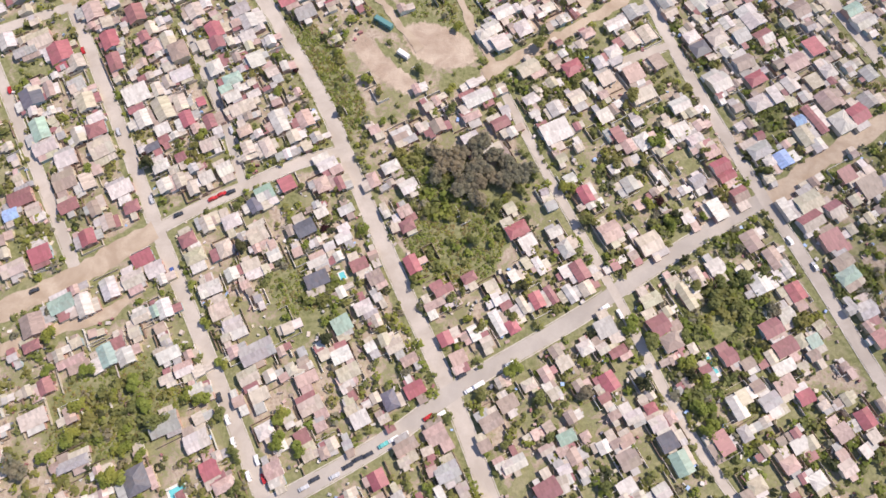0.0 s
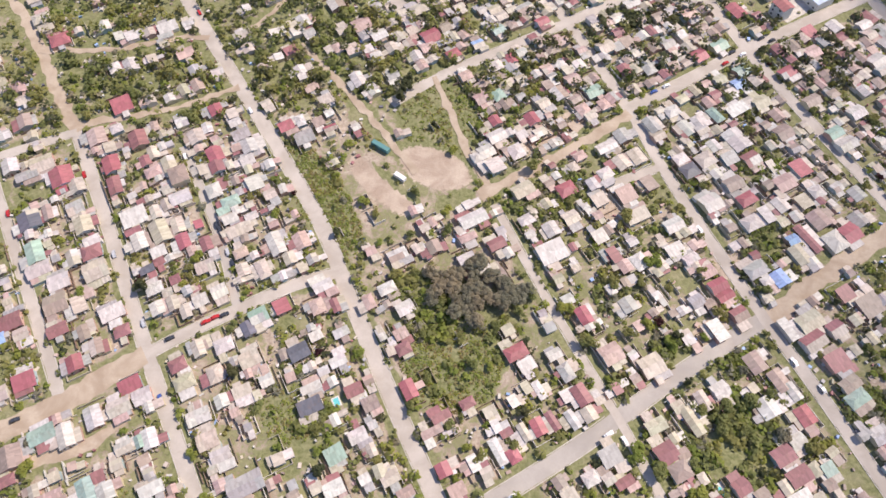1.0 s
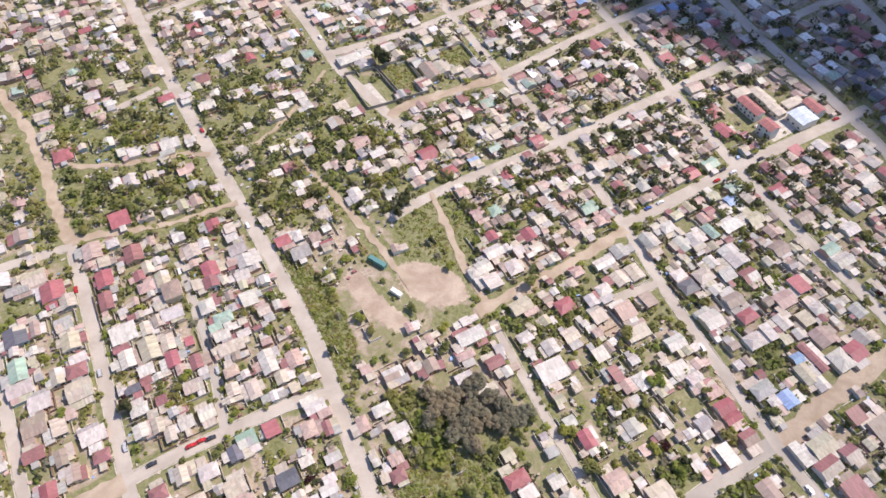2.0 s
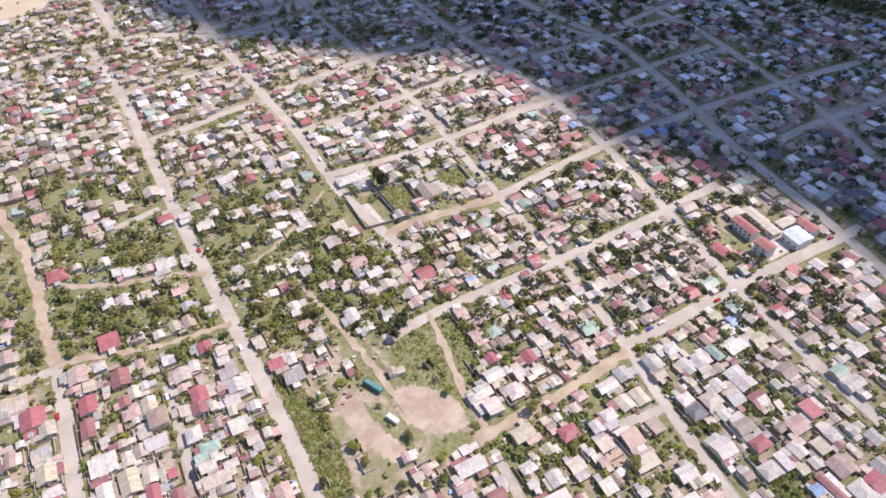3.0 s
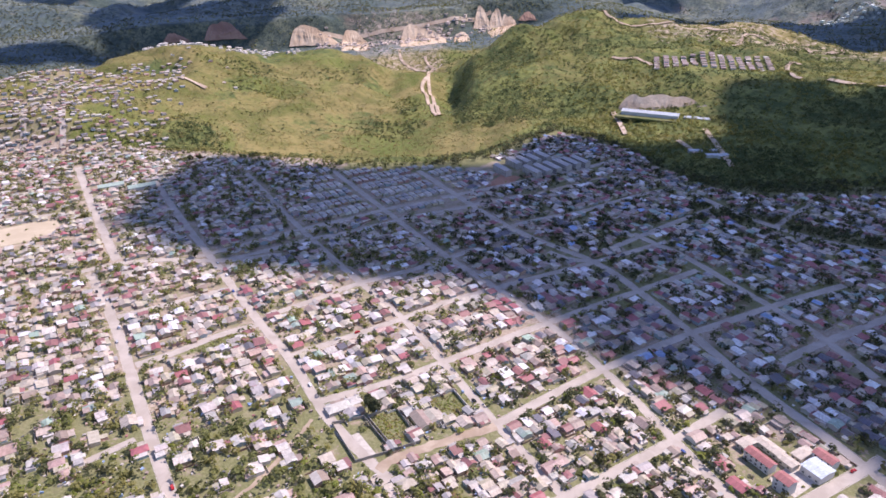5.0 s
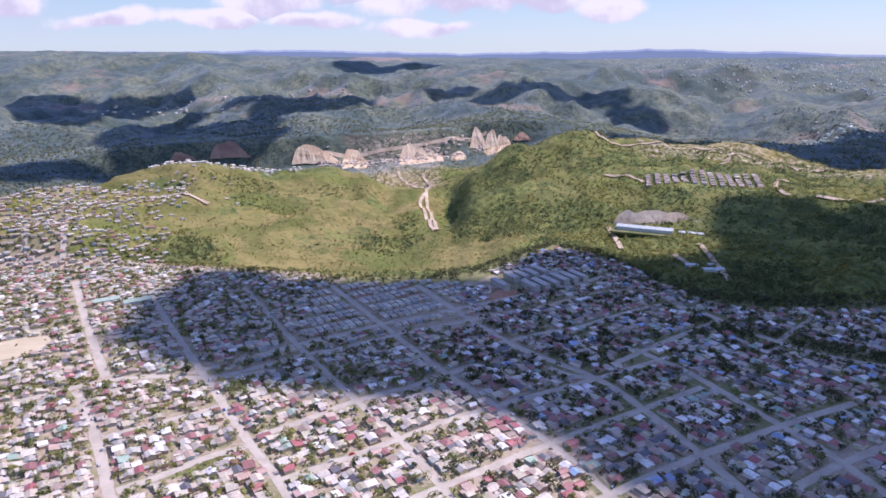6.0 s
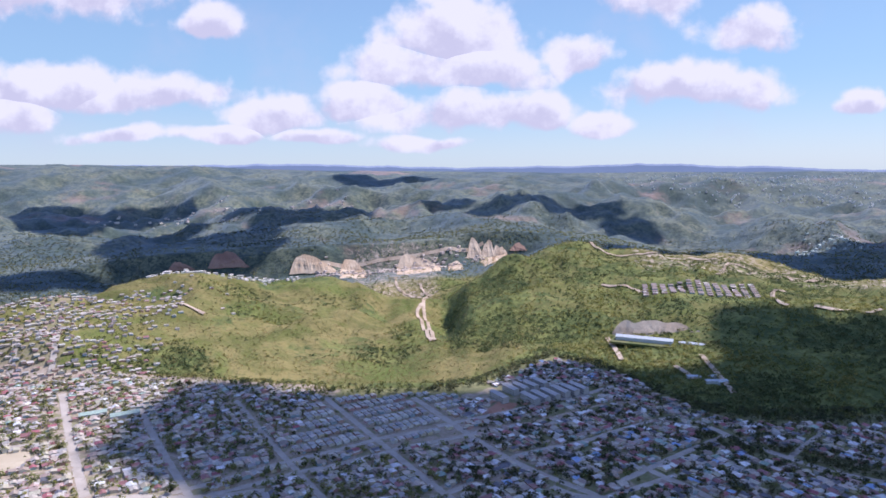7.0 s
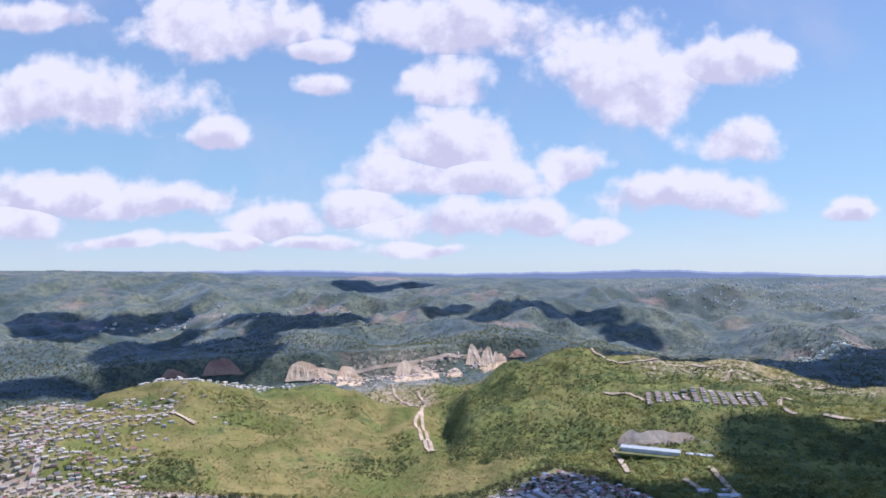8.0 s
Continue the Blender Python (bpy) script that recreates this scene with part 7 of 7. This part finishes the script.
for _ in range(170):
    u = rng.random()
    x, y = -255 + 520 * u + rng.gauss(0, 8), 2105 + 75 * u + rng.gauss(0, 22)
    speck(x, y, rng.uniform(6, 12), rng.uniform(3, 6), vary((0.58, 0.50, 0.44), rng, 0.2))
for _ in range(80):
    a, dist = radians(rng.uniform(-20, -8)), 1570 + rng.gauss(0, 22)
    speck(EYE[0] + dist * math.sin(a), EYE[1] + dist * math.cos(a), rng.uniform(6, 9), rng.uniform(3, 5), vary((0.66, 0.62, 0.58), rng, 0.15))
tagged(new("distant_houses", DISTANT.mesh("distant_houses", WALL)), "pale specks of distant houses", "houses", kind="stuff")

# trees of the far town and along its edge
q = []
while len(q) < 5000:
    y = rng.uniform(240, 960) if rng.random() < 0.6 else rng.uniform(560, 960)
    x = rng.uniform(-0.72, 0.72) * (y + 60)
    if y < edge_y(x) + 4 and road_gap(x, y) > 2.6 and free(x, y, -0.3) and not is_open(x, y) and not (-110 < x < 70 and 690 < y < 850):
        q.append((x, y))
for i in range(650):
    x = rng.uniform(-330, 560)
    q.append((x, edge_y(x) + rng.uniform(2, 34)))
for i in range(420):
    k_, side = rng.random(), rng.gauss(0, 11)
    x, y = 300 + 215 * k_ + 0.62 * side, 690 - 170 * k_ + 0.78 * side
    if road_gap(x, y) > 0.5:
        q.append((x, y))
for i in range(22):
    x, y = 132 + rng.gauss(0, 15), 292 + rng.gauss(0, 18)
    if road_gap(x, y) > 1.0 and free(x, y, 0):
        q.append((x, y))
for i in range(700):
    a_, d_ = radians(rng.uniform(-36, -20)), rng.uniform(930, 1400)
    x, y = EYE[0] + d_ * math.sin(a_), EYE[1] + d_ * math.cos(a_)
    if y > edge_y(x) and free(x, y, 0.5):
        q.append((x, y))
q = np.array(q)
r = g.uniform(1.5, 3.8, (len(q), 1)) * np.array([1, 1, 1.05])
cz = land_height(q[:, 0], q[:, 1])
mixed = np.argsort(g.random(len(q)) + 0.7 * (q[:, 0] > 40))
half = int(len(q) * 0.5)
for mat, pick_, label in ((LEAF, mixed[:half], "green trees of the far town"), (LEAF_DARK, mixed[half:], "dark trees of the far town")):
    tagged(quads_object("town_trees", leaf_quads(np.column_stack([q, cz + r[:, 2] * 0.95])[pick_], r[pick_], 20, 1.65, g), mat), label, "trees", kind="stuff")

# ---------------------------------------------------------------- clouds that shade the land
CLOUD_Z = 2600.0


def cloud(lobes, seed, z0=0.0, mat=CLOUDM):
    """A cumulus of merged, billowing lobes (x, y, half width, half depth of the ground that it shades)."""
    g = random.Random(seed)
    bm = bmesh.new()
    for x, y, rx, ry in lobes:
        c = Vector((x, y, z0)) + TO_SUN * ((CLOUD_Z - z0) / TO_SUN.z)
        got = bmesh.ops.create_icosphere(bm, subdivisions=3, radius=1.0)
        off = Vector((g.uniform(0, 90), g.uniform(0, 90), g.uniform(0, 90)))
        for v in got["verts"]:
            p = v.co.copy()
            k = 1 + 0.22 * noise.fractal(p * 2.2 + off, 1.0, 2.0, 5)
            h = 0.55 if p.z > 0 else 0.22
            v.co = c + Vector((p.x * rx * k, p.y * ry * k, p.z * min(rx, ry) * h * k))
    me = bpy.data.meshes.new("cloud")
    bm.to_mesh(me)
    bm.free()
    me.polygons.foreach_set("use_smooth", np.ones(len(me.polygons), bool))
    me.materials.append(mat)
    return tagged(new("cloud", me), "white cloud out of view high overhead that shades the land", "cloud", kind="structure")


cloud(((-250, 800, 58, 75), (-258, 715, 52, 45), (-225, 870, 60, 50), (-185, 690, 75, 68), (-120, 655, 75, 80), (-55, 645, 80, 85), (15, 632, 80, 92), (80, 600, 75, 88),
       (145, 548, 72, 78), (195, 470, 74, 76), (235, 418, 74, 62), (282, 380, 68, 62), (328, 314, 82, 66)), 3)
cloud(((-120, 780, 130, 85), (40, 760, 140, 100), (200, 720, 150, 140), (330, 580, 150, 150), (380, 450, 130, 110), (470, 340, 130, 110), (230, 860, 90, 100), (370, 790, 120, 120)), 4)
cloud(((520, 650, 190, 170), (545, 930, 95, 175), (700, 850, 150, 130), (760, 720, 200, 190)), 5, 20)
cloud(((-1480, 3080, 220, 190), (-1290, 2900, 230, 240), (-1110, 3180, 190, 160), (-1240, 2680, 150, 110)), 6, 60)
cloud(((-850, 2500, 130, 330), (-760, 2230, 140, 150), (-560, 2330, 150, 190), (-450, 2230, 90, 110), (-530, 2110, 130, 90), (-700, 2100, 140, 80)), 7, 20)
cloud(((-560, 2850, 140, 170), (-390, 2800, 170, 300), (-230, 2900, 140, 240)), 8, 80)
cloud(((200, 3080, 190, 110), (480, 2900, 240, 80), (740, 2840, 220, 75), (980, 2680, 130, 110)), 9, 80)
cloud(((760, 1990, 160, 140), (980, 1990, 180, 200), (1200, 1900, 220, 230), (1430, 1780, 240, 230), (1650, 1900, 260, 260)), 10, 0)
cloud(((-880, 1960, 190, 60), (-1000, 1900, 110, 70)), 11, -10)
cloud(((-200, 4170, 190, 130), (100, 4220, 240, 150)), 12, 180)
# unseen thin cloud added to dim the eastern yards
cloud(((215, 165, 85, 110), (225, 40, 70, 90)), 13, 0, SHADE_VEIL)
